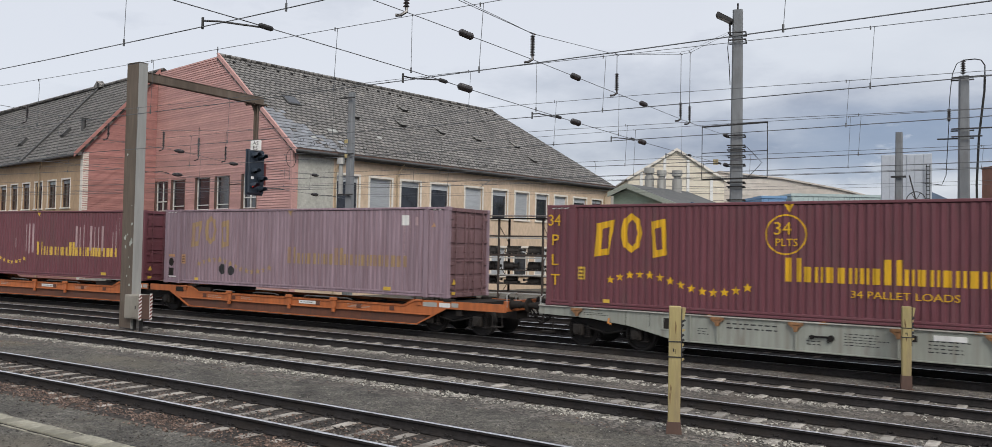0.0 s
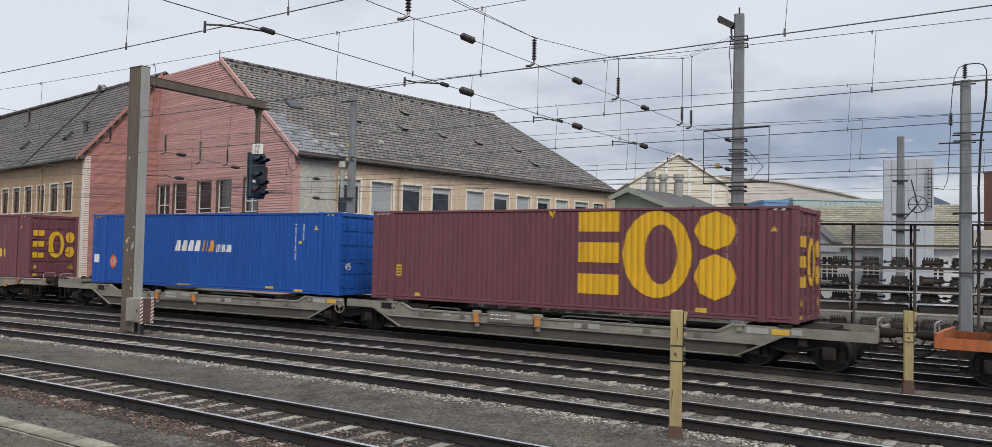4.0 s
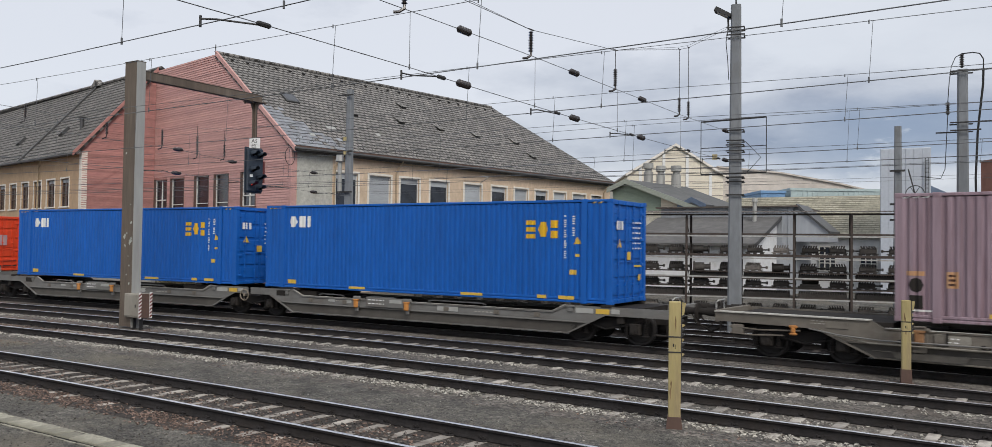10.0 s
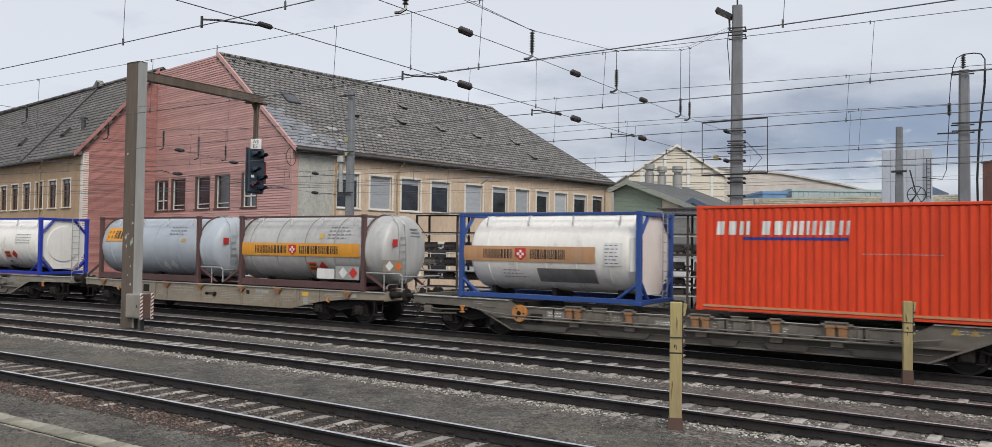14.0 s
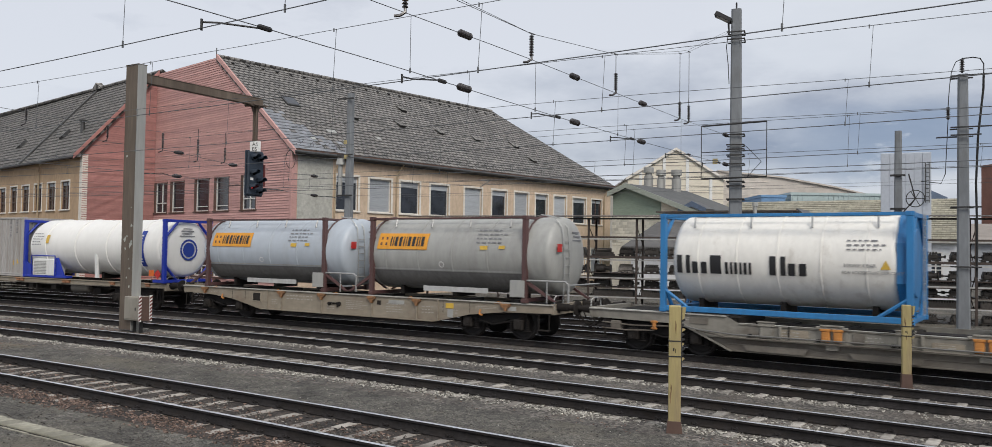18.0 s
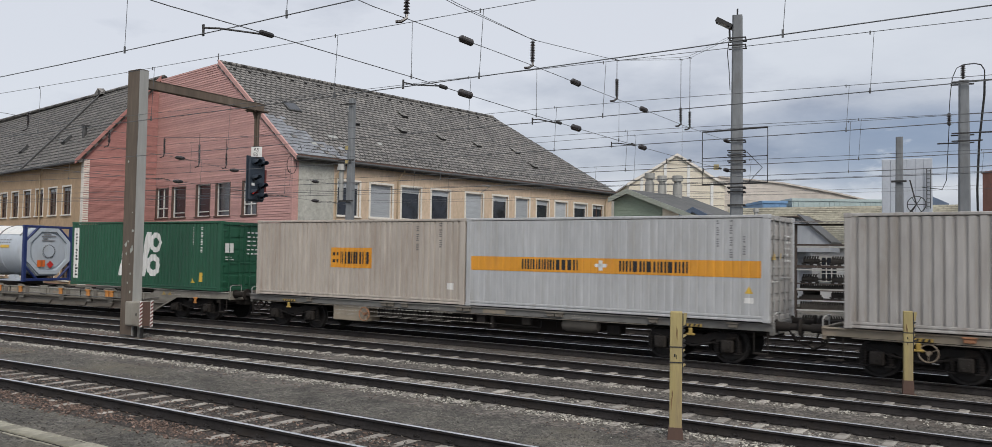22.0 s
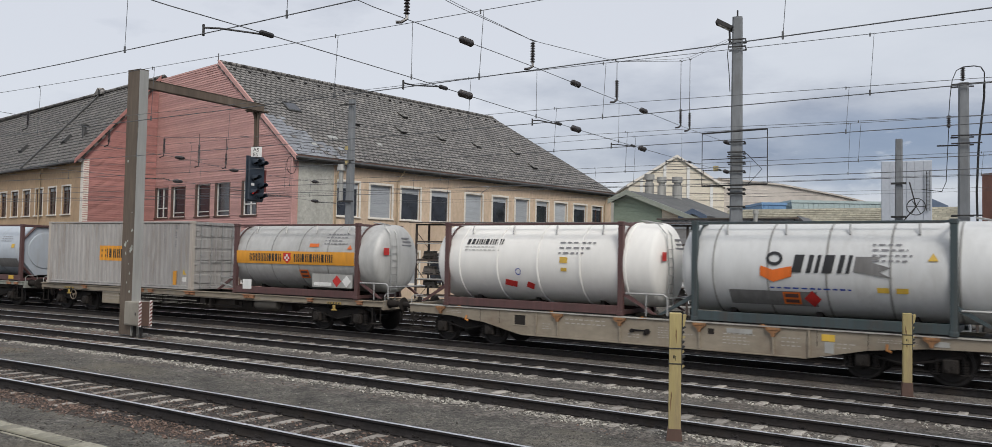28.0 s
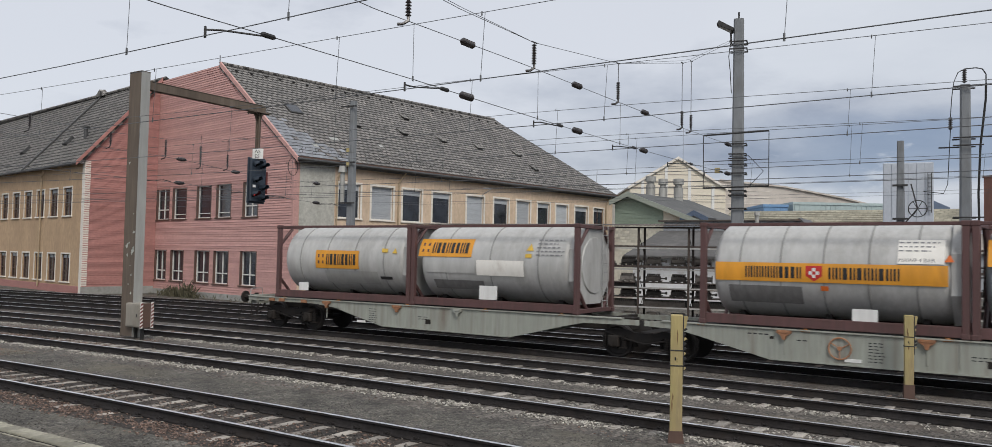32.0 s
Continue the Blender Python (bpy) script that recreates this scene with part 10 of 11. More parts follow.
for along, lab in ((67.35, "deep blue forty-five foot container with yellow door labels"), (52.0, "deep blue forty-five foot container with white emblem and serial bars")):
    b = Box(along, 13.716, 2.95, "blue_box", lab, floor=1.10, posts=True)
    b.mark("emblem", [ngon(-5.5, 3.46, 0.2, 0.22, 6), rect(-5.2, -4.92, 3.26, 3.66), rect(-4.8, -4.64, 3.26, 3.66)], "mark_white")
    b.mark("emblem", [rect(4.1, 4.42, z, z + 0.13) for z in (2.93, 3.13, 3.33)] + [ngon(4.66, 3.2, 0.17, 0.25, 6), rect(4.9, 5.16, 3.24, 3.46), rect(4.9, 5.16, 2.94, 3.16)], "gold_deep")
    b.mark("serial_bar", bars(5.36, 5.44, 2.36, 3.61, 21, 3, True) + bars(5.62, 5.7, 3.0, 3.6, 9, 5, True), "mark_white")
    b.mark("warning_sign", [[(5.649, 2.778), (5.901, 2.778), (5.779, 2.994)], rect(5.72, 5.84, 2.42, 2.5), rect(5.54, 5.76, 1.91, 2.05)], "mark_yellow")
    b.mark("low_label", [rect(-5.7, -5.3, 1.3, 1.44), rect(-2.8, -2.1, 1.22, 1.3), rect(1.8, 2.6, 1.22, 1.3), rect(4.5, 4.8, 1.24, 1.34), rect(5.2, 5.7, 1.24, 1.34)], "mark_yellow")
    b.mark("corner_stripe", [[(x, 3.93), (x + 0.12, 3.93), (x + 0.2, 4.0), (x + 0.08, 4.0)] for x in (-6.7, -6.5, 6.2, 6.4)], "mark_yellow")
    b.end_mark("emblem", [rect(-0.95, -0.7, 3.2, 3.45), rect(-0.62, -0.5, 3.2, 3.45)], "mark_white")
    b.end_mark("warning_label", [[(-0.9, 2.7), (-0.6, 2.7), (-0.75, 2.95)], rect(-0.198, 0.0682, 2.34, 2.58), rect(0.269, 0.881, 2.13, 2.19), rect(0.642, 0.858, 1.73, 1.92)], "mark_yellow")
    b.end_mark("serial_bar", bars(0.2, 0.95, 2.6, 3.5, 6, 7), "mark_white")

wagon_truss(22.3, 42.15, "sill_grime", "grimy grey-brown container wagon with stanchions along its tray", -5.2, ((-3.4, 2), (-1.7, 1), (0.3, 2), (2.2, 1), (3.6, 2)), (-2.6, 1.3))
b = Box(37.0, 9.2, 2.7, "orange_red", "bright orange-red thirty foot container with white name shapes", floor=1.13)
b.mark("name_shape", word_shapes(-4.1, -3.2, 3.08, 3.42, 3, 0.08, 2) + word_shapes(-2.95, -0.85, 3.08, 3.42, 7, 0.08, 6), "mark_white")
b.mark("underline", [rect(-3.39, -0.89, 2.95, 3.02)], "mark_blue")
b.mark("serial_bar", bars(3.91, 3.98, 2.3, 3.7, 21, 15, True) + bars(4.13, 4.21, 3.0, 3.7, 9, 16, True), "mark_white")
b.mark("low_label", [rect(3.8, 4.24, 1.44, 1.6)], "mark_yellow")
part("base_stripe", Shape().box(-4.4, 4.3, -1.2535, -1.2485, 0.108, 0.162), "stripe_fade", b.ob)
b.mark("scuff", bars(-0.6, 1.2, 2.6, 2.68, 1, 18), "mark_grey")
b.end_mark("low_bars", [rect(-1.0, 1.0, 1.35, 1.41), rect(-1.0, 1.0, 1.6, 1.64)], "mark_black")
b.end_mark("label_plate", [rect(-0.1, 0.5, 2.4, 2.9)], "mark_grey")


def band_tank(t, mat="stripe", x0=-3.0, x1=2.78, dark="mark_black", badge="mark_red"):
    """An orange band with a row of plain shapes either side of a shield with a cross."""
    t.mark("band", [rect(x0, x1, 2.26, 2.72)], mat)
    m = x0 + (x1 - x0) * 0.46
    t.mark("name_shape", word_shapes(x0 + 0.75, m - 0.28, 2.35, 2.63, 10, 0, 4) + word_shapes(m + 0.32, x1 - 0.95, 2.35, 2.63, 10, 0, 7), dark, 0.010)
    t.mark("shield", [[(m - 0.19, 2.66), (m + 0.19, 2.66), (m + 0.19, 2.42), (m, 2.29), (m - 0.19, 2.42)]], badge, 0.011)
    t.mark("cross", [rect(m - 0.04, m + 0.04, 2.37, 2.61), rect(m - 0.12, m + 0.12, 2.45, 2.53)], "mark_white", 0.014)


def panel_tank(t, x0, x1, z0, z1):
    t.mark("name_panel", [rect(x0, x1, z0, z1)], "stripe")
    w, h = x1 - x0, z1 - z0
    q = x0 + w * 0.06
    t.mark("corner_mark", [rect(q, q + w * 0.035, z0 + h * 0.25, z0 + h * 0.42), rect(q, q + w * 0.035, z0 + h * 0.6, z0 + h * 0.78), rect(q + w * 0.1, q + w * 0.135, z0 + h * 0.25, z0 + h * 0.42), rect(q + w * 0.1, q + w * 0.135, z0 + h * 0.6, z0 + h * 0.78)], "frame_brown", 0.010)
    t.mark("name_shape", word_shapes(x0 + w * 0.25, x1 - w * 0.05, z0 + h * 0.2, z0 + h * 0.8, 8, 0.0, 11, thick=0.5), "mark_black", 0.010)


def print_block(t, x0, x1, z0, z1, rows, seed=1, mat="print_grey"):
    t.mark("data_bar", bars(x0, x1, z0, z1, rows, seed), mat, 0.009)


def hazard(t, x, z, orange=True, diamond=True, mat="mark_red"):
    if orange:
        t.mark("hazard_plate", [rect(x, x + 0.42, z, z + 0.3)], "mark_orange", 0.010)
        t.mark("hazard_digits", [rect(x + 0.05, x + 0.37, z + 0.17, z + 0.26), rect(x + 0.05, x + 0.37, z + 0.04, z + 0.12)], "frame_brown", 0.013)
    if diamond:
        t.mark("hazard_diamond", [ngon(x + 0.7, z + 0.15, 0.2, 0.2, 4)], mat, 0.010)


t = Tank(27.77, "white insulated tank in a blue frame with rusty orange band", "tank_white", "frame_blue", body=(-2.86, 2.86), r=1.14)
band_tank(t, "stripe_fade", -2.9, 1.63)
t.mark("grey_panel", [rect(-0.3, 1.59, 1.68, 2.08)], "dull_grey")
t.mark("label_panel", [rect(1.9, 2.45, 2.2, 2.85)], "mark_white", 0.008)
print_block(t, 1.93, 2.42, 2.22, 2.82, 6, 3)
print_block(t, -1.5, -0.6, 1.75, 2.05, 3, 4, "mark_grey")

wagon_beam(4.9, 22.3, "sill_beige", "stained beige-grey container wagon under two tanks")
t = Tank(17.8, "silver tank with orange band and hazard diamonds, brown posts", "tank_steel", "frame_brown", body=(-3.5, 4.05), r=1.18, end_frames="slim", floor=1.13)
band_tank(t, "stripe", -2.95, 2.8)
t.plate("label_plate", 0.95, 1.75, 1.5, 1.85, "mark_white")
t.plate("label_plate", 1.8, 2.85, 1.5, 1.95, "tank_dull")
hazard(t, 0.35, 1.75)
part("hazard_diamond", Shape().prism(ngon(2.15, 0.6, 0.19, 0.19, 4), -1.26, -1.255), "mark_white", t.ob)
part("hazard_diamond", Shape().prism(ngon(2.6, 0.6, 0.19, 0.19, 4), -1.26, -1.255), "mark_red", t.ob)
print_block(t, 1.3, 2.4, 2.85, 3.35, 4, 5)
t.mark("yellow_label", [rect(0.935, 1.11, 2.89, 3.06)], "mark_yellow", 0.01)
end_board = t.plate("hazard_board", 3.75, 4.58, 1.8, 2.2, "sill_beige", -1.12)
part("hazard_diamond", Shape().prism(ngon(4.05, 0.87, 0.17, 0.17, 4), -1.14, -1.133), "mark_white", end_board)
part("hazard_diamond", Shape().prism(ngon(4.42, 0.87, 0.15, 0.15, 4), -1.14, -1.133), "mark_orange", end_board)
t.grab(3.1, 4.6, 1.75)
t = Tank(9.5, "pale blue-grey tank with orange name panel, brown posts", "tank_blue", "frame_brown", body=(-3.3, 4.1), r=1.18, end_frames="slim", floor=1.13)
panel_tank(t, -2.66, -0.57, 2.7, 3.25)
print_block(t, 1.2, 2.3, 2.95, 3.35, 3, 6)
t.mark("hazard_diamond", [ngon(0.9, 1.75, 0.2, 0.2, 4), ngon(1.35, 1.78, 0.2, 0.2, 4)], "mark_white", 0.01)
t.mark("yellow_label", [rect(1.95, 2.2, 2.72, 2.83)], "mark_yellow", 0.01)
t.grab(3.1, 4.3, 1.75)

wagon_truss(-15.45, 4.9, "sill_mid", "rust-streaked grey container wagon with pairs of orange locks")
t = Tank(-0.67, "cream-white tank in a royal blue frame with octagonal end", "tank_white", "frame_royal", body=(-2.85, 2.85), r=1.15, cap="tank_white")
t.mark("name_panel", [rect(-2.26, -1.63, 1.75, 3.15)], "mark_blue")
t.mark("name_shape", [[(-1.95 + (a - 0.5) * 0.3, 1.9 + k * 0.24 + bb * 0.17) for a, bb in q] for k in range(5) for q in ([(0, 0), (1, 0), (1, 0.25), (0, 0.25)], [(0, 0.6), (1, 0.6), (1, 0.95), (0, 0.95)])], "mark_white", 0.011)
hazard(t, 0.31, 1.88)
print_block(t, 1.2, 2.3, 2.5, 3.0, 4, 8)
t.mark("round_label", [ngon(0.5, 1.62, 0.13, 0.13), ngon(0.5, 1.62, 0.1, 0.1)], "mark_black", 0.01)
t = Tank(-9.67, "white tank in a sky-blue frame with black name shapes", "tank_white", "frame_sky", body=(-2.88, 2.88), r=1.15, cap="frame_sky")
t.mark("name_shape", word_shapes(-2.6, -0.6, 2.17, 2.64, 7, 0, 13, tall=(0, 3)) + word_shapes(-0.2, 0.76, 2.17, 2.64, 3, 0, 14, tall=(0,)), "mark_black")
print_block(t, 1.6, 2.5, 2.78, 3.1, 3, 9)
t.words("MAWP 4 BAR", 1.55, 2.42, 0.085)
t.words("FOR FOODSTUFF USE ONLY", 1.5, 2.26, 0.075)
t.mark("yellow_label", [[(2.342, 2.378), (2.558, 2.378), (2.45, 2.594)]], "mark_yellow", 0.011)

wagon_beam(-33.0, -15.45, "sill_beige", "pale beige-grey container wagon with dark bogies")
for along, body, lab in ((-19.95, (-3.4, 3.95), "dull grey-green tank with orange name panel and darker belly"), (-28.05, (-3.45, 4.0), "pale grey tank with orange name panel and darker belly")):
    t = Tank(along, lab, "tank_dull" if along > -22 else "tank_blue", "frame_brown", body=body, r=1.18, end_frames="slim", floor=1.13, low_rail=False)
    panel_tank(t, -2.72, -0.66, 2.66, 3.18)
    # The lower part of the shell is toned darker, with a hard edge.
    t.mark("sooty_belly", [rect(-2.95, 2.9, 1.45, 1.98)], "dull_grey", 0.002)
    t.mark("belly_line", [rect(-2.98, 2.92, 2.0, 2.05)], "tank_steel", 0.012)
    t.plate("drip_tray", -0.75, 1.7, 1.36, 1.52, "tank_steel", -1.2)
    print_block(t, 1.2, 2.4, 2.85, 3.35, 4, 17)
    t.mark("yellow_label", [rect(1.36, 1.64, 2.69, 2.81), rect(2.04, 2.26, 2.72, 2.82)], "mark_yellow", 0.01)
    t.mark("round_label", [ngon(-0.1, 2.2, 0.1, 0.1), ngon(-0.1, 2.2, 0.07, 0.07)], "mark_white", 0.01)
    t.plate("valve_cabinet", 2.5, 3.0, 1.3, 1.8, "tank_dull")
    t.grab(3.0, 4.4, 1.8)

wagon_flat(-53.2, -33.0, "sill_beige", "flat-sill container wagon with hatched grab bars and slung box")
t = Tank(-38.2, "long clean white tank in royal blue end frames", "tank_clean", "frame_royal", frame_len=9.3, body=(-4.45, 4.45), r=1.2, rings=4, ladder=False, low_rail=False, struts=False, walkway=False, round_end=True)
for ra, rb, mat in ((0.44, 0.36, "mark_blue"), (0.3, 0.0, "mark_blue")):
    pts = [(math.cos(math.tau * k / 28), math.sin(math.tau * k / 28)) for k in range(28)]
    ring = Shape().add([(4.585, 0.05 + ra * a, t.zc - 0.05 + ra * c) for a, c in pts] + [(4.585, 0.05 + rb * a, t.zc - 0.05 + rb * c) for a, c in pts], [(k, (k + 1) % 28, 28 + (k + 1) % 28, 28 + k) for k in range(28)] if rb else [tuple(range(28))])
    part("round_emblem", ring, mat, t.ob, "dark blue round emblem on the tank end")
for k, (a, c) in enumerate(((-0.4, 0.35), (-0.3, 0.2), (-0.35, 0.3), (-0.25, 0.2))):
    part("print_bar", Shape().box(4.575, 4.583, a, c, t.zc + 0.5 + k * 0.1, t.zc + 0.54 + k * 0.1), "print_grey", t.ob)
part("unit_base", Shape().box(-4.55, -1.55, -1.23, -0.9, 0.02, 0.12, 0.01), "frame_royal", t.ob)
part("unit_frame", Shape().tube([(-4.0, -1.24, 0.1), (-4.0, -1.24, 0.98), (-2.3, -1.24, 0.98), (-2.3, -1.24, 0.1)], 0.03), "frame_royal", t.ob)
part("end_base", Shape().box(4.0, 4.55, -1.23, -1.1, 0.02, 0.14, 0.01), "frame_royal", t.ob)
t.mark("name_panel", [rect(2.9, 3.4, 1.78, 3.24)], "mark_blue")
t.mark("name_shape", [[(3.15 + (a - 0.5) * 0.26, 1.95 + k * 0.24 + bb * 0.17) for a, bb in q] for k in range(5) for q in ([(0, 0), (1, 0), (1, 0.25), (0, 0.25)], [(0, 0.6), (1, 0.6), (1, 0.95), (0, 0.95)])], "mark_white", 0.011)
print_block(t, -4.0, -3.2, 2.55, 3.15, 5, 19)
t.mark("yellow_label", [rect(-3.06, -2.84, 2.67, 3.03)], "mark_yellow", 0.01)
unit = part("heating_unit", Shape().box(-3.9, -2.35, -1.24, -0.7, 0.1, 0.84, 0.03), "mark_white", t.ob, "white heating unit with louvres")
for k in range(9):
    part("louvre", Shape().box(-3.8, -2.9, -1.252, -1.243, 0.18 + k * 0.065, 0.21 + k * 0.065), "tank_dull", unit)
part("gusset", Shape().prism([(-4.5, 0.1), (-3.95, 0.1), (-3.95, 0.5), (-4.5, 0.7)], -1.2, -1.12), "frame_royal", t.ob)
part("gusset", Shape().prism([(-2.3, 0.1), (-1.75, 0.1), (-2.2, 0.9), (-2.3, 0.9)], -1.2, -1.12), "frame_royal", t.ob)
part("support_leg", Shape().prism([(0.35, 0.1), (0.55, 0.1), (0.42, 1.1), (0.3, 1.1)], -1.18, -1.1), "mark_white", t.ob)
t.plate("hazard_plate", 3.8, 4.1, 1.4, 1.65, "mark_orange")
part("hazard_diamond", Shape().prism(ngon(4.33, 0.36, 0.2, 0.2, 4), -1.26, -1.255), "mark_red", t.ob)


def panel_box(b, x0, x1, z0, z1):
    b.mark("name_panel", [rect(x0, x1, z0, z1)], "stripe")
    w, h = x1 - x0, z1 - z0
    s = Shape()
    f = b.floor
    on_wall([[(x, z - f) for x, z in p] for p in word_shapes(x0 + w * 0.24, x1 - w * 0.05, z0 + h * 0.2, z0 + h * 0.8, 8, 0.0, 11, thick=0.5) + [rect(x0 + w * (0.06 + 0.1 * i), x0 + w * (0.1 + 0.1 * i), z0 + h * a, z0 + h * (a + 0.16)) for i in (0, 1) for a in (0.25, 0.6)]], lambda x: b.face(x) - 0.005, b.breaks, s)
    part("name_shape", s, "mark_black", b.ob)


b = Box(-47.47, 9.2, 2.7, "grey_box", "ribbed grey thirty foot container with orange name panel", floor=1.13, ribs="deep")
panel_box(b, -0.95, 0.89, 2.23, 2.86)
b.mark("serial_bar", bars(3.62, 3.7, 2.9, 3.7, 13, 22, True) + bars(4.06, 4.14, 3.1, 3.7, 9, 23, True), "print_grey")
b.mark("warning_sign", [[(4.092, 1.726), (4.308, 1.726), (4.2, 1.928)], rect(3.87, 3.95, 1.64, 1.86)], "mark_yellow")

wagon_flat(-73.4, -53.2, "sill_grey", "grimy flat-sill container wagon with slung reservoirs")
b = Box(-58.45, 9.2, 2.7, "white_box", "pale grey container with a broad orange stripe", floor=1.13, ribs="shallow", end_mat="grey_box")
b.mark("stripe_band", [rect(-4.41, 4.4, 2.24, 2.66)], "stripe")
s = Shape()
on_wall([[(x, z - b.floor) for x, z in p] for p in word_shapes(-2.59, -0.69, 2.31, 2.6, 10, 0, 4) + word_shapes(0.54, 2.54, 2.31, 2.6, 10, 0, 7)], lambda x: b.face(x) - 0.006, b.breaks, s)
part("name_shape", s, "mark_black", b.ob)
s = Shape()
for p in (rect(-0.06, 0.06, 2.32, 2.6), rect(-0.18, 0.18, 2.41, 2.51)):
    on_wall([[(x, z - b.floor) for x, z in p]], lambda x: b.face(x) - 0.006, b.breaks, s)
part("cross", s, "mark_white", b.ob)
b.mark("warning_sign", [[(3.992, 1.844), (4.208, 1.844), (4.1, 2.031)]], "mark_yellow")
b.mark("label_plate", [rect(3.98, 4.22, 1.6, 1.74)], "mark_white")
b.mark("serial_bar", bars(3.27, 3.34, 3.0, 3.7, 12, 31, True) + bars(3.61, 3.69, 2.72, 3.7, 16, 32, True) + bars(3.95, 4.02, 2.8, 3.3, 8, 33, True), "print_grey")
b.end_mark("warning_label", [[(-0.95, 2.7), (-0.65, 2.7), (-0.8, 2.95)], rect(-0.279, -0.171, 2.73, 2.87)], "mark_yellow")
b.end_mark("serial_bar", bars(0.2, 0.9, 2.6, 3.4, 5, 34) + bars(-0.95, -0.2, 2.1, 2.2, 1, 35), "mark_white")
b = Box(-67.75, 9.2, 2.7, "beige_box", "weathered beige thirty foot container with orange name panel", floor=1.13, ribs="deep", post_mat="beige_box")
panel_box(b, -0.97, 0.88, 2.19, 2.87)
b.mark("serial_bar", bars(2.72, 2.8, 2.8, 3.6, 13, 41, True) + bars(3.62, 3.7, 2.9, 3.7, 12, 42, True), "dull_grey")
b.mark("label_plate", [rect(3.95, 4.2, 1.6, 1.8)], "mark_white")

wagon_truss(-93.85, -73.4, "sill_mid", "olive-grey container wagon with orange locks and hoses", None, ((-4.8, 1), (-3.24, 1), (-0.36, 1), (1.48, 1), (2.85, 2)), (-1.6, 4.6))
b = Box(-78.9, 9.12, 2.7, "green_box", "dark green thirty foot container with big white emblem blocks", floor=1.13)
b.mark("emblem", [[(-1.4, 1.6), (-1.0, 1.6), (-0.58, 3.4), (-0.98, 3.4)]], "mark_white")
b.mark("emblem", [[(-0.85, 2.75), (-0.3, 1.6), (-0.12, 1.6), (-0.02, 2.1), (-0.62, 3.38)]], "mark_white")
b.mark("emblem", [[(-0.1, 1.6), (0.24, 1.6), (0.62, 3.4), (0.28, 3.4)]], "mark_white")
b.mark("emblem", [ngon(0.86, 2.98, 0.36, 0.42, 10), ngon(0.88, 2.98, 0.16, 0.2, 10)], "mark_white")
b.mark("emblem", [ngon(0.74, 2.06, 0.42, 0.46, 10), ngon(0.74, 2.06, 0.18, 0.2, 10)], "mark_white")
b.mark("name_strip", [rect(-4.4, -4.06, 1.42, 3.58)], "mark_white")
s = Shape()
on_wall([[(x, z - b.floor) for x, z in p] for p in bars(-4.32, -4.14, 1.5, 3.5, 15, 51, True)], lambda x: b.face(x) - 0.006, b.breaks, s)
part("name_shape", s, "mark_black", b.ob)
b.mark("serial_bar", bars(3.01, 3.09, 2.9, 3.6, 12, 52, True) + bars(3.47, 3.55, 2.6, 3.6, 17, 53, True), "mark_white")
b.mark("warning_sign", [[(2.942, 1.423), (3.158, 1.423), (3.05, 1.603)], rect(3.43, 3.57, 1.47, 1.83)], "mark_yellow")
b.end_mark("emblem", [rect(-1.02, -0.6, 2.62, 2.98)], "mark_white")
b.end_mark("serial_bar", bars(0.1, 0.95, 2.5, 3.5, 6, 54) + bars(-1.0, -0.55, 2.3, 2.5, 2, 55), "mark_white")
t = Tank(-89.9, "pale blue-grey tank with white insulation top in navy frame", "tank_blue", "frame_navy", body=(-2.85, 2.85), r=1.18, top="mark_white", cap="tank_blue", rings=2, walkway=False, low_rail=False, struts=False, ladder=False)
for x in (-2.2, 2.0):
    part("skid", Shape().prism([(x - 0.85, 0.02), (x + 0.75, 0.02), (x + 0.7, 0.08), (x + 0.35, 0.12), (x + 0.25, 0.3), (x - 0.15, 0.3), (x - 0.2, 0.12), (x - 0.85, 0.07)], -1.1, -0.9), "tank_blue", t.ob)
hazard(t, -0.4, 1.9)
print_block(t, 0.9, 2.1, 2.85, 3.1, 2, 61)
t.mark("yellow_label", [rect(1.23, 1.87, 2.67, 2.8)], "mark_yellow", 0.01)
t.mark("slot", [ngon(-2.0, 2.75, 0.16, 0.07), ngon(-2.0, 2.75, 0.11, 0.035)], "mark_white", 0.01)
print_block(t, 0.4, 1.3, 1.75, 1.95, 2, 62)
# the end that faces along the train: octagonal collar, bolted manhole, plates
ex = 3.029
collar, oct_in, oct_out = Shape(), [], []
for k in range(8):
    a = radians(22.5 + 45 * k)
    oct_in.append((0.98 * math.cos(a), 0.98 * math.sin(a))), oct_out.append((1.16 * math.cos(a), 1.16 * math.sin(a)))
vs = [(x, a, t.zc + b) for x in (ex - 0.16, ex - 0.01) for ring in (oct_in, oct_out) for a, b in ring]
collar.add(vs, [q for k in range(8) for j in ((k + 1) % 8,) for q in ((k, 8 + k, 8 + j, j), (16 + k, 16 + j, 24 + j, 24 + k), (k, j, 16 + j, 16 + k), (8 + k, 24 + k, 24 + j, 8 + j))])
part("end_collar", collar, "tank_blue", t.ob, "pale blue-grey octagonal collar")
cover = part("manhole_cover", Shape().cyl((ex - 0.08, 0, t.zc), (ex - 0.02, 0, t.zc), 0.33, n=24).cyl((ex - 0.02, 0, t.zc), (ex, 0, t.zc), 0.26, n=24), "tank_blue", t.ob)
for k in range(20):
    a = math.tau * k / 20
    part("bolt", Shape().cyl((ex - 0.021, 0.295 * math.cos(a), t.zc + 0.295 * math.sin(a)), (ex + 0.006, 0.295 * math.cos(a), t.zc + 0.295 * math.sin(a)), 0.02, n=6), "dark_steel", cover)
part("hazard_plate", Shape().box(ex - 0.03, ex - 0.02, -0.55, -0.17, t.zc - 0.72, t.zc - 0.42), "mark_orange", t.ob, "orange hazard plate")
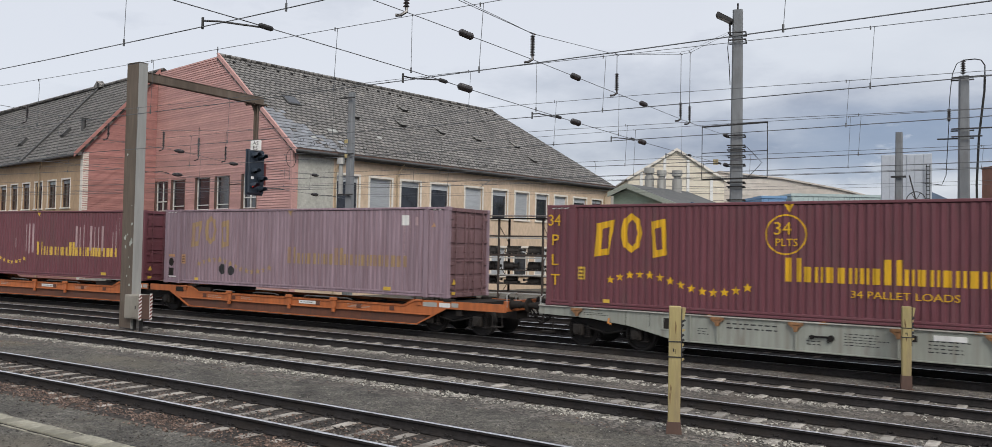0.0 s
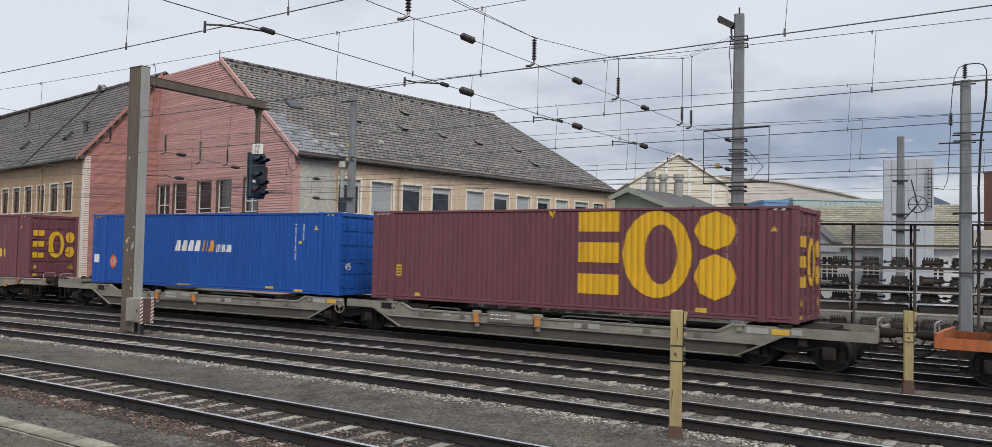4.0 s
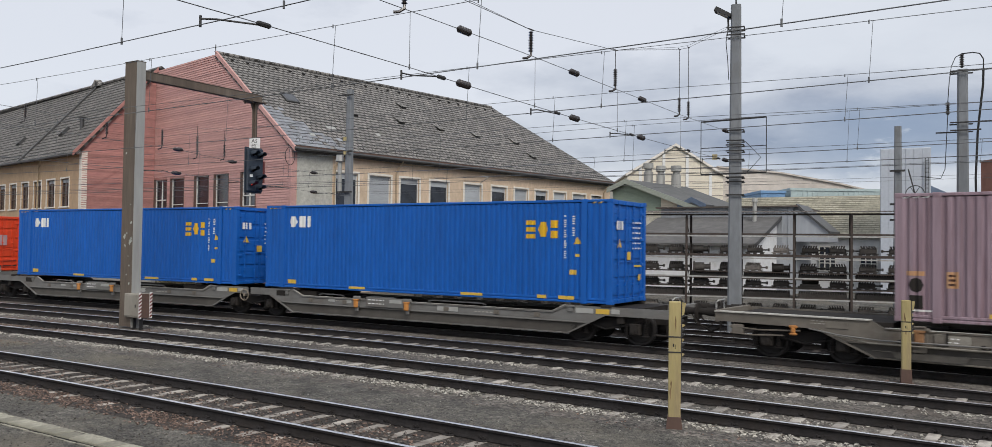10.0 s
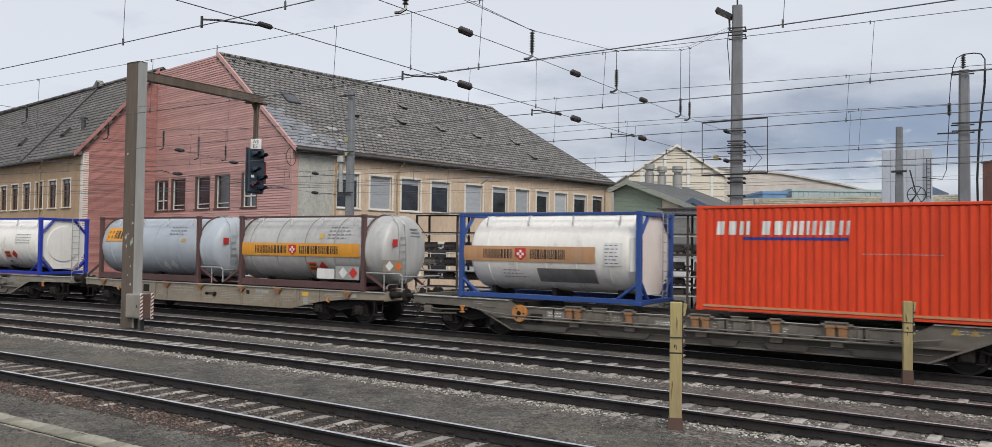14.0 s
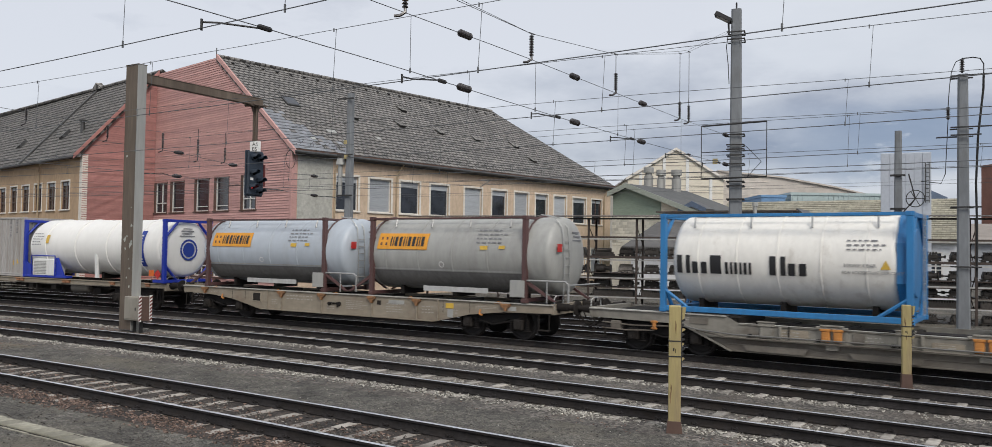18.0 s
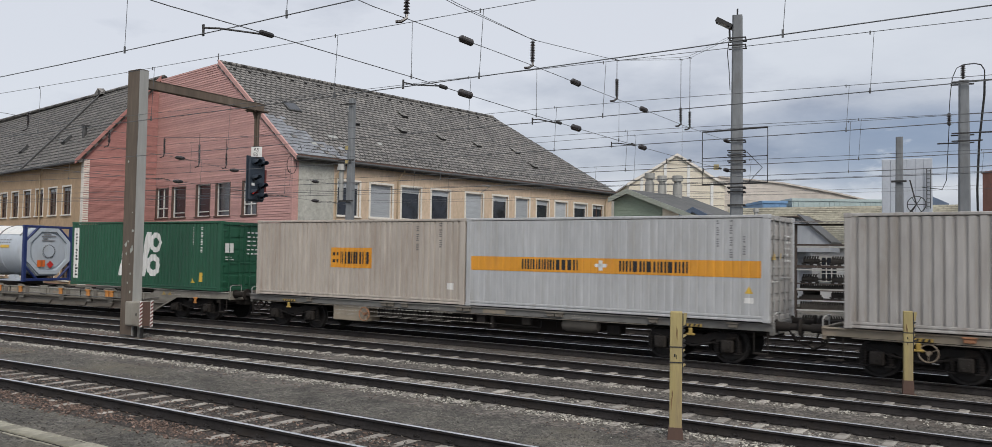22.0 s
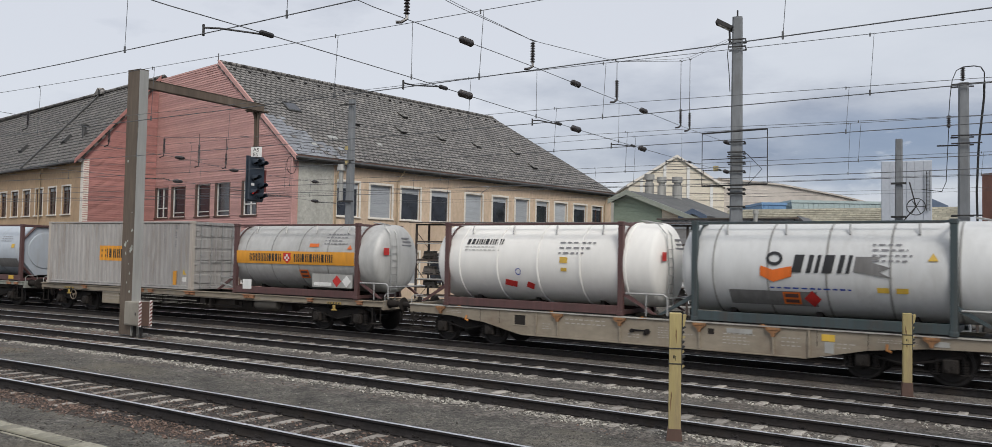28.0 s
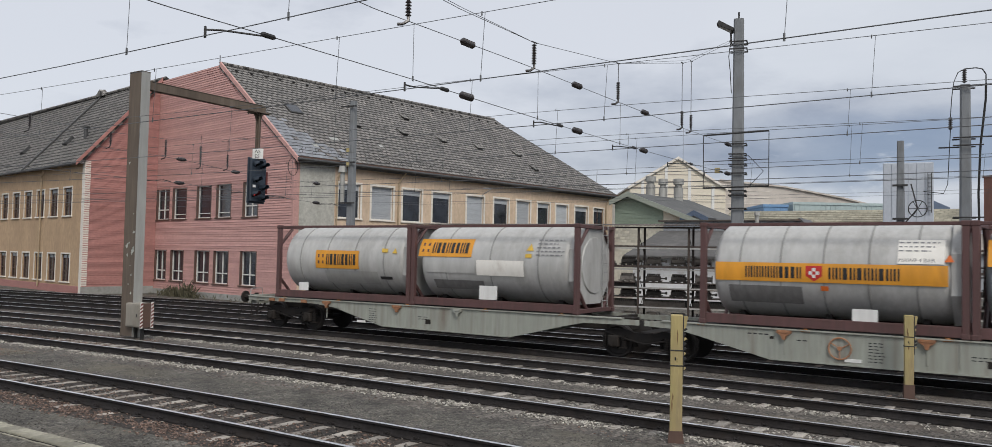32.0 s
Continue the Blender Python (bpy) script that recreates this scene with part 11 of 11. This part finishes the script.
part("hazard_diamond", Shape().add([(ex - 0.02, a, t.zc - 0.62 + b) for a, b in ((-0.1, 0), (0.08, -0.18), (0.26, 0), (0.08, 0.18))], [(0, 1, 2, 3)]), "mark_red", t.ob, "red hazard diamond")
for k, (a, b) in enumerate(((-0.35, 0.3), (-0.3, -0.05), (-0.35, 0.35), (-0.28, 0.1))):
    part("print_bar", Shape().box(ex - 0.03, ex - 0.022, a, b, t.zc + 0.46 + k * 0.1, t.zc + 0.51 + k * 0.1), "print_grey", t.ob)

wagon_truss(-113.75, -93.85, "sill_mid", "grey-green container wagon with an orange hand brake disc", -5.0, ((-3.2, 1), (-1.6, 1), (0.3, 1), (2.9, 2), (4.6, 1)), (-0.6, 1.6))
t = Tank(-99.27, "heat-stained silver tank with amber band, grey-brown posts", "tank_rusty", "frame_dark", body=(-3.4, 4.45), r=1.18, end_frames="slim")
band_tank(t, "stripe", -2.98, 2.77)
hazard(t, 0.4, 1.62)
t.mark("hazard_diamond", [ngon(1.3, 1.77, 0.18, 0.18, 4)], "mark_white", 0.012)
t.mark("yellow_label", [rect(1.48, 1.92, 2.87, 2.98), [(2.149, 2.828), (2.401, 2.828), (2.279, 3.044)]], "mark_yellow", 0.01)
t.plate("label_plate", -1.4, -0.85, 1.4, 1.66, "tank_dull")
t.grab(3.1, 4.6, 1.7)
b = Box(-108.2, 9.15, 2.7, "chalk_box", "chalky white-grey container with a faded orange stripe", floor=1.13, ribs="wide", end_mat="grey_box")
b.mark("stripe_band", [rect(-4.45, 4.3, 2.26, 2.69)], "stripe_fade")
s = Shape()
on_wall([[(x, z - b.floor) for x, z in p] for p in word_shapes(-2.7, -0.8, 2.33, 2.62, 10, 0, 4) + word_shapes(0.4, 2.5, 2.33, 2.62, 10, 0, 7)], lambda x: b.face(x) - 0.006, b.breaks, s)
part("name_shape", s, "dull_grey", b.ob)
b.mark("shield", [[(-0.45, 2.66), (-0.05, 2.66), (-0.05, 2.4), (-0.25, 2.28), (-0.45, 2.4)]], "mark_red")
b.mark("serial_bar", bars(3.41, 3.49, 2.9, 3.7, 12, 71, True) + bars(3.91, 3.99, 3.0, 3.7, 9, 72, True), "print_grey")
b.mark("warning_sign", [[(3.992, 1.623), (4.208, 1.623), (4.1, 1.803)]], "mark_yellow")
b.end_mark("warning_label", [[(-0.95, 2.7), (-0.65, 2.7), (-0.8, 2.95)]], "mark_yellow")

wagon_beam(-131.55, -113.75, "sill_beige", "beige-grey container wagon with ribbed stained sills")
t = Tank(-118.45, "pale grey tank with black streak emblem, dark green frame", "tank_pale", "frame_green", body=(-3.5, 4.1), r=1.18, end_frames="slim")
t.mark("emblem", [[(-1.26, 2.35), (-0.95, 2.2), (-0.5, 2.35), (-0.5, 2.6), (-0.95, 2.5), (-1.26, 2.6)]], "mark_orange")
t.mark("emblem", [ngon(-0.92, 2.78, 0.2, 0.17, 18), ngon(-0.92, 2.78, 0.13, 0.1, 14)], "mark_black", 0.008)
t.mark("name_shape", word_shapes(-0.55, 0.85, 2.45, 2.88, 4, 0.2, 81), "mark_black", 0.008)
t.mark("streak", [[(0.9, 2.5), (1.75, 2.35), (1.45, 2.5), (1.7, 2.6), (1.3, 2.72), (1.5, 2.85), (0.95, 2.85)]], "dull_grey", 0.007)
print_block(t, -1.04, 0.99, 2.0, 2.12, 1, 82, "mark_blue")
t.mark("grey_panel", [rect(-2.08, 0.05, 1.62, 1.98)], "dull_grey", 0.004)
hazard(t, -0.75, 1.66)
t.mark("yellow_label", [rect(1.4, 1.65, 2.02, 2.14), rect(1.8, 2.05, 2.02, 2.14), [(2.442, 2.773), (2.658, 2.773), (2.55, 2.953)]], "mark_yellow", 0.01)
print_block(t, 1.3, 2.2, 2.7, 3.2, 4, 83)
t.grab(3.1, 4.4, 1.7)
t = Tank(-126.5, "clean white tank with black name shapes, brown frame", "tank_clean", "frame_brown", body=(-3.55, 4.1), r=1.18, end_frames="slim")
t.mark("name_shape", word_shapes(-2.3, -0.95, 3.05, 3.22, 8, 0.1, 84), "mark_black")
print_block(t, -2.3, -0.95, 2.83, 3.02, 2, 85, "tank_dull")
print_block(t, 1.0, 2.2, 2.75, 3.2, 3, 86)
t.mark("yellow_label", [rect(1.05, 1.3, 2.54, 2.71), rect(1.09, 1.28, 2.3, 2.4)], "mark_yellow", 0.01)
t.mark("hazard_plate", [[(-0.9, 1.85), (-0.5, 1.78), (-0.42, 1.95), (-0.82, 2.02)], ngon(0.0, 1.85, 0.17, 0.13, 4, 0.3)], "mark_red", 0.01)
t.mark("round_label", [ngon(-0.35, 2.25, 0.1, 0.1), ngon(-0.35, 2.25, 0.075, 0.075)], "mark_blue", 0.01)
t.grab(3.1, 4.3, 1.75)

wagon_flat(-151.9, -131.55, "sill_beige", "flat-sill container wagon with beige equipment box")
t = Tank(-136.2, "silver tank with orange band and hazard board, brown posts", "tank_steel", "frame_brown", body=(-3.45, 3.95), r=1.18, end_frames="slim")
band_tank(t, "stripe", -2.95, 2.84)
t.mark("yellow_label", [rect(0.734, 1.17, 2.89, 3.01), [(2.492, 2.821), (2.708, 2.821), (2.6, 2.979)]], "mark_orange", 0.01)
hazard(t, 0.25, 1.78, True, False)
pl = t.plate("hazard_board", 1.01, 2.84, 1.5, 1.96, "tank_dull")
part("board_label", Shape().box(1.1, 1.9, -1.26, -1.2535, 0.42, 0.54), "mark_white", pl)
part("hazard_diamond", Shape().prism(ngon(2.15, 0.6, 0.2, 0.2, 4), -1.262, -1.2535), "mark_red", pl)
part("hazard_diamond", Shape().prism(ngon(2.58, 0.6, 0.2, 0.2, 4), -1.262, -1.2535), "mark_white", pl)
t.plate("valve_cabinet", -2.5, -2.05, 1.3, 1.66, "mark_white", -1.2)
print_block(t, 1.4, 2.5, 2.95, 3.4, 4, 91)
t.grab(3.1, 4.3, 1.7)
part("tube_guard", Shape().tube([(-3.1, -1.15, 0.55), (-3.7, -1.15, 0.55), (-3.75, -1.15, 0.35), (-3.1, -1.15, 0.2)], 0.03), "galv", t.ob)
b = Box(-146.15, 9.15, 2.7, "grey_box", "ribbed pale grey container with orange name panel, rusty posts", floor=1.13, ribs="broad", post_mat="beige_box")
panel_box(b, -1.02, 0.96, 2.19, 2.81)
b.mark("serial_bar", bars(2.92, 3, 2.9, 3.7, 13, 92, True) + bars(3.61, 3.69, 2.8, 3.7, 13, 93, True), "print_grey")
b.mark("warning_sign", [[(4.042, 1.726), (4.258, 1.726), (4.15, 1.928)]], "mark_yellow")
b.mark("low_label", [rect(3.55, 3.75, 1.35, 1.9)], "stripe")
b.mark("label_plate", [rect(4.02, 4.26, 1.45, 1.62)], "mark_white")

wagon_pair(-182.7, -166.55, -151.9, "sill_pale", "pale green-grey articulated container wagon unit with fish-belly sills", "belly")
t = Tank(-155.72, "pale blue-grey tank in a red-brown frame, orange name panel", "tank_blue", "frame_brown", body=(-2.85, 2.85), r=1.17, rings=2, cap="tank_blue", walkway=False, struts=False)
panel_tank(t, -2.74, -0.7, 2.72, 3.31)
t.mark("grey_panel", [rect(1.1, 2.6, 1.75, 2.15)], "dull_grey", 0.004)
t.mark("yellow_label", [rect(2.24, 2.46, 2.64, 2.81)], "mark_yellow", 0.01)
print_block(t, 1.4, 2.3, 2.9, 3.2, 3, 94)
t.mark("round_label", [ngon(-0.2, 2.2, 0.12, 0.12), ngon(-0.2, 2.2, 0.08, 0.08)], "mark_white", 0.01)
t.plate("label_plate", 2.2, 2.55, 1.22, 1.38, "mark_yellow", -1.22)
t = Tank(-161.85, "silver tank in a red-brown frame with orange band", "tank_steel", "frame_brown", body=(-2.85, 2.85), r=1.17, walkway=False, struts=False)
band_tank(t, "stripe", -2.62, 2.62)
t.mark("grey_panel", [rect(-2.3, -0.5, 1.72, 2.15)], "dull_grey", 0.004)
t.mark("yellow_label", [rect(-0.065, 0.115, 2.07, 2.18)], "mark_orange", 0.01)
t.mark("label_panel", [rect(1.6, 2.55, 2.75, 3.3)], "tank_white", 0.006)
print_block(t, 1.62, 2.5, 3.0, 3.28, 3, 95)
t.words("MAWP 4 BAR", 1.62, 2.79, 0.09)
t.mark("warning_sign", [[(2.539, 2.802), (2.741, 2.802), (2.64, 2.975)]], "mark_orange", 0.012)
t.plate("valve_cabinet", 0.65, 1.2, 1.35, 1.68, "mark_white", -1.18)
t = Tank(-171.5, "silver tank in a red-brown frame with white valve cabinet", "tank_steel", "frame_brown", body=(-2.85, 2.85), r=1.17, rings=3, cap="tank_steel", walkway=False, struts=False)
panel_tank(t, -2.75, -0.69, 2.7, 3.26)
t.mark("patch", [rect(-2.4, -0.55, 2.2, 2.65)], "tank_steel", 0.004)
t.mark("patch", [rect(-2.2, -0.3, 1.7, 1.98)], "dull_grey", 0.004)
t.mark("patch", [rect(-0.5, 1.2, 2.15, 2.62)], "tank_white", 0.004)
t.plate("valve_cabinet", -0.36, 0.29, 1.42, 1.84, "mark_white", -1.18)
t.mark("warning_sign", [[(1.249, 2.928), (1.501, 2.928), (1.379, 3.144)], rect(1.24, 1.46, 2.72, 2.83)], "mark_yellow", 0.01)
print_block(t, 1.6, 2.6, 2.75, 3.3, 5, 96)
t = Tank(-177.62, "silver tank in a red-brown frame with small orange name panel", "tank_steel", "frame_brown", body=(-2.85, 2.85), r=1.17, rings=4, walkway=False, struts=False)
panel_tank(t, -1.15, 0.82, 2.22, 2.84)
t.mark("patch", [rect(-0.75, 1.6, 1.72, 2.15)], "tank_dull", 0.004)
t.mark("warning_sign", [[(2.242, 2.773), (2.458, 2.773), (2.35, 2.953)], rect(1.8, 2.05, 2.8, 2.93)], "mark_yellow", 0.01)
t.mark("slot", [rect(1.7, 2.2, 1.9, 2.0)], "mark_black", 0.01)
t.plate("valve_cabinet", -1.9, -1.45, 1.42, 1.7, "mark_white", -1.18)


def motions():
    """The train rolls past at a nearly even pace; its wheels turn while they pass the camera."""
    for ob, along, floor in CARRIED:
        walk(ob, [(t, track_pose(along + run_at(t), 0.0, floor)) for t in range(0, 33)])
    for w, dx, along in WHEELS:
        rows, turn = [], 0.0
        inside = [k for k in range(0, 961) if -27.0 < along + run_at(k / 30) < 25.0]
        if not inside:
            continue
        k0, k1 = inside[0], inside[-1]
        if k0 > 0:
            rows.append((0.0, pose(dx, 0, WHEEL_R)))
        for k in range(k0, k1 + 1):
            turn = math.degrees((run_at(k / 30) - run_at(k0 / 30)) / WHEEL_R)
            rows.append((k / 30, pose(dx, 0, WHEEL_R, 0, turn % 360, 0)))
        if k1 < 960:
            rows.append((32.0, pose(dx, 0, WHEEL_R, 0, turn % 360, 0)))
        if len(rows) > 1:
            walk(w, rows)


motions()
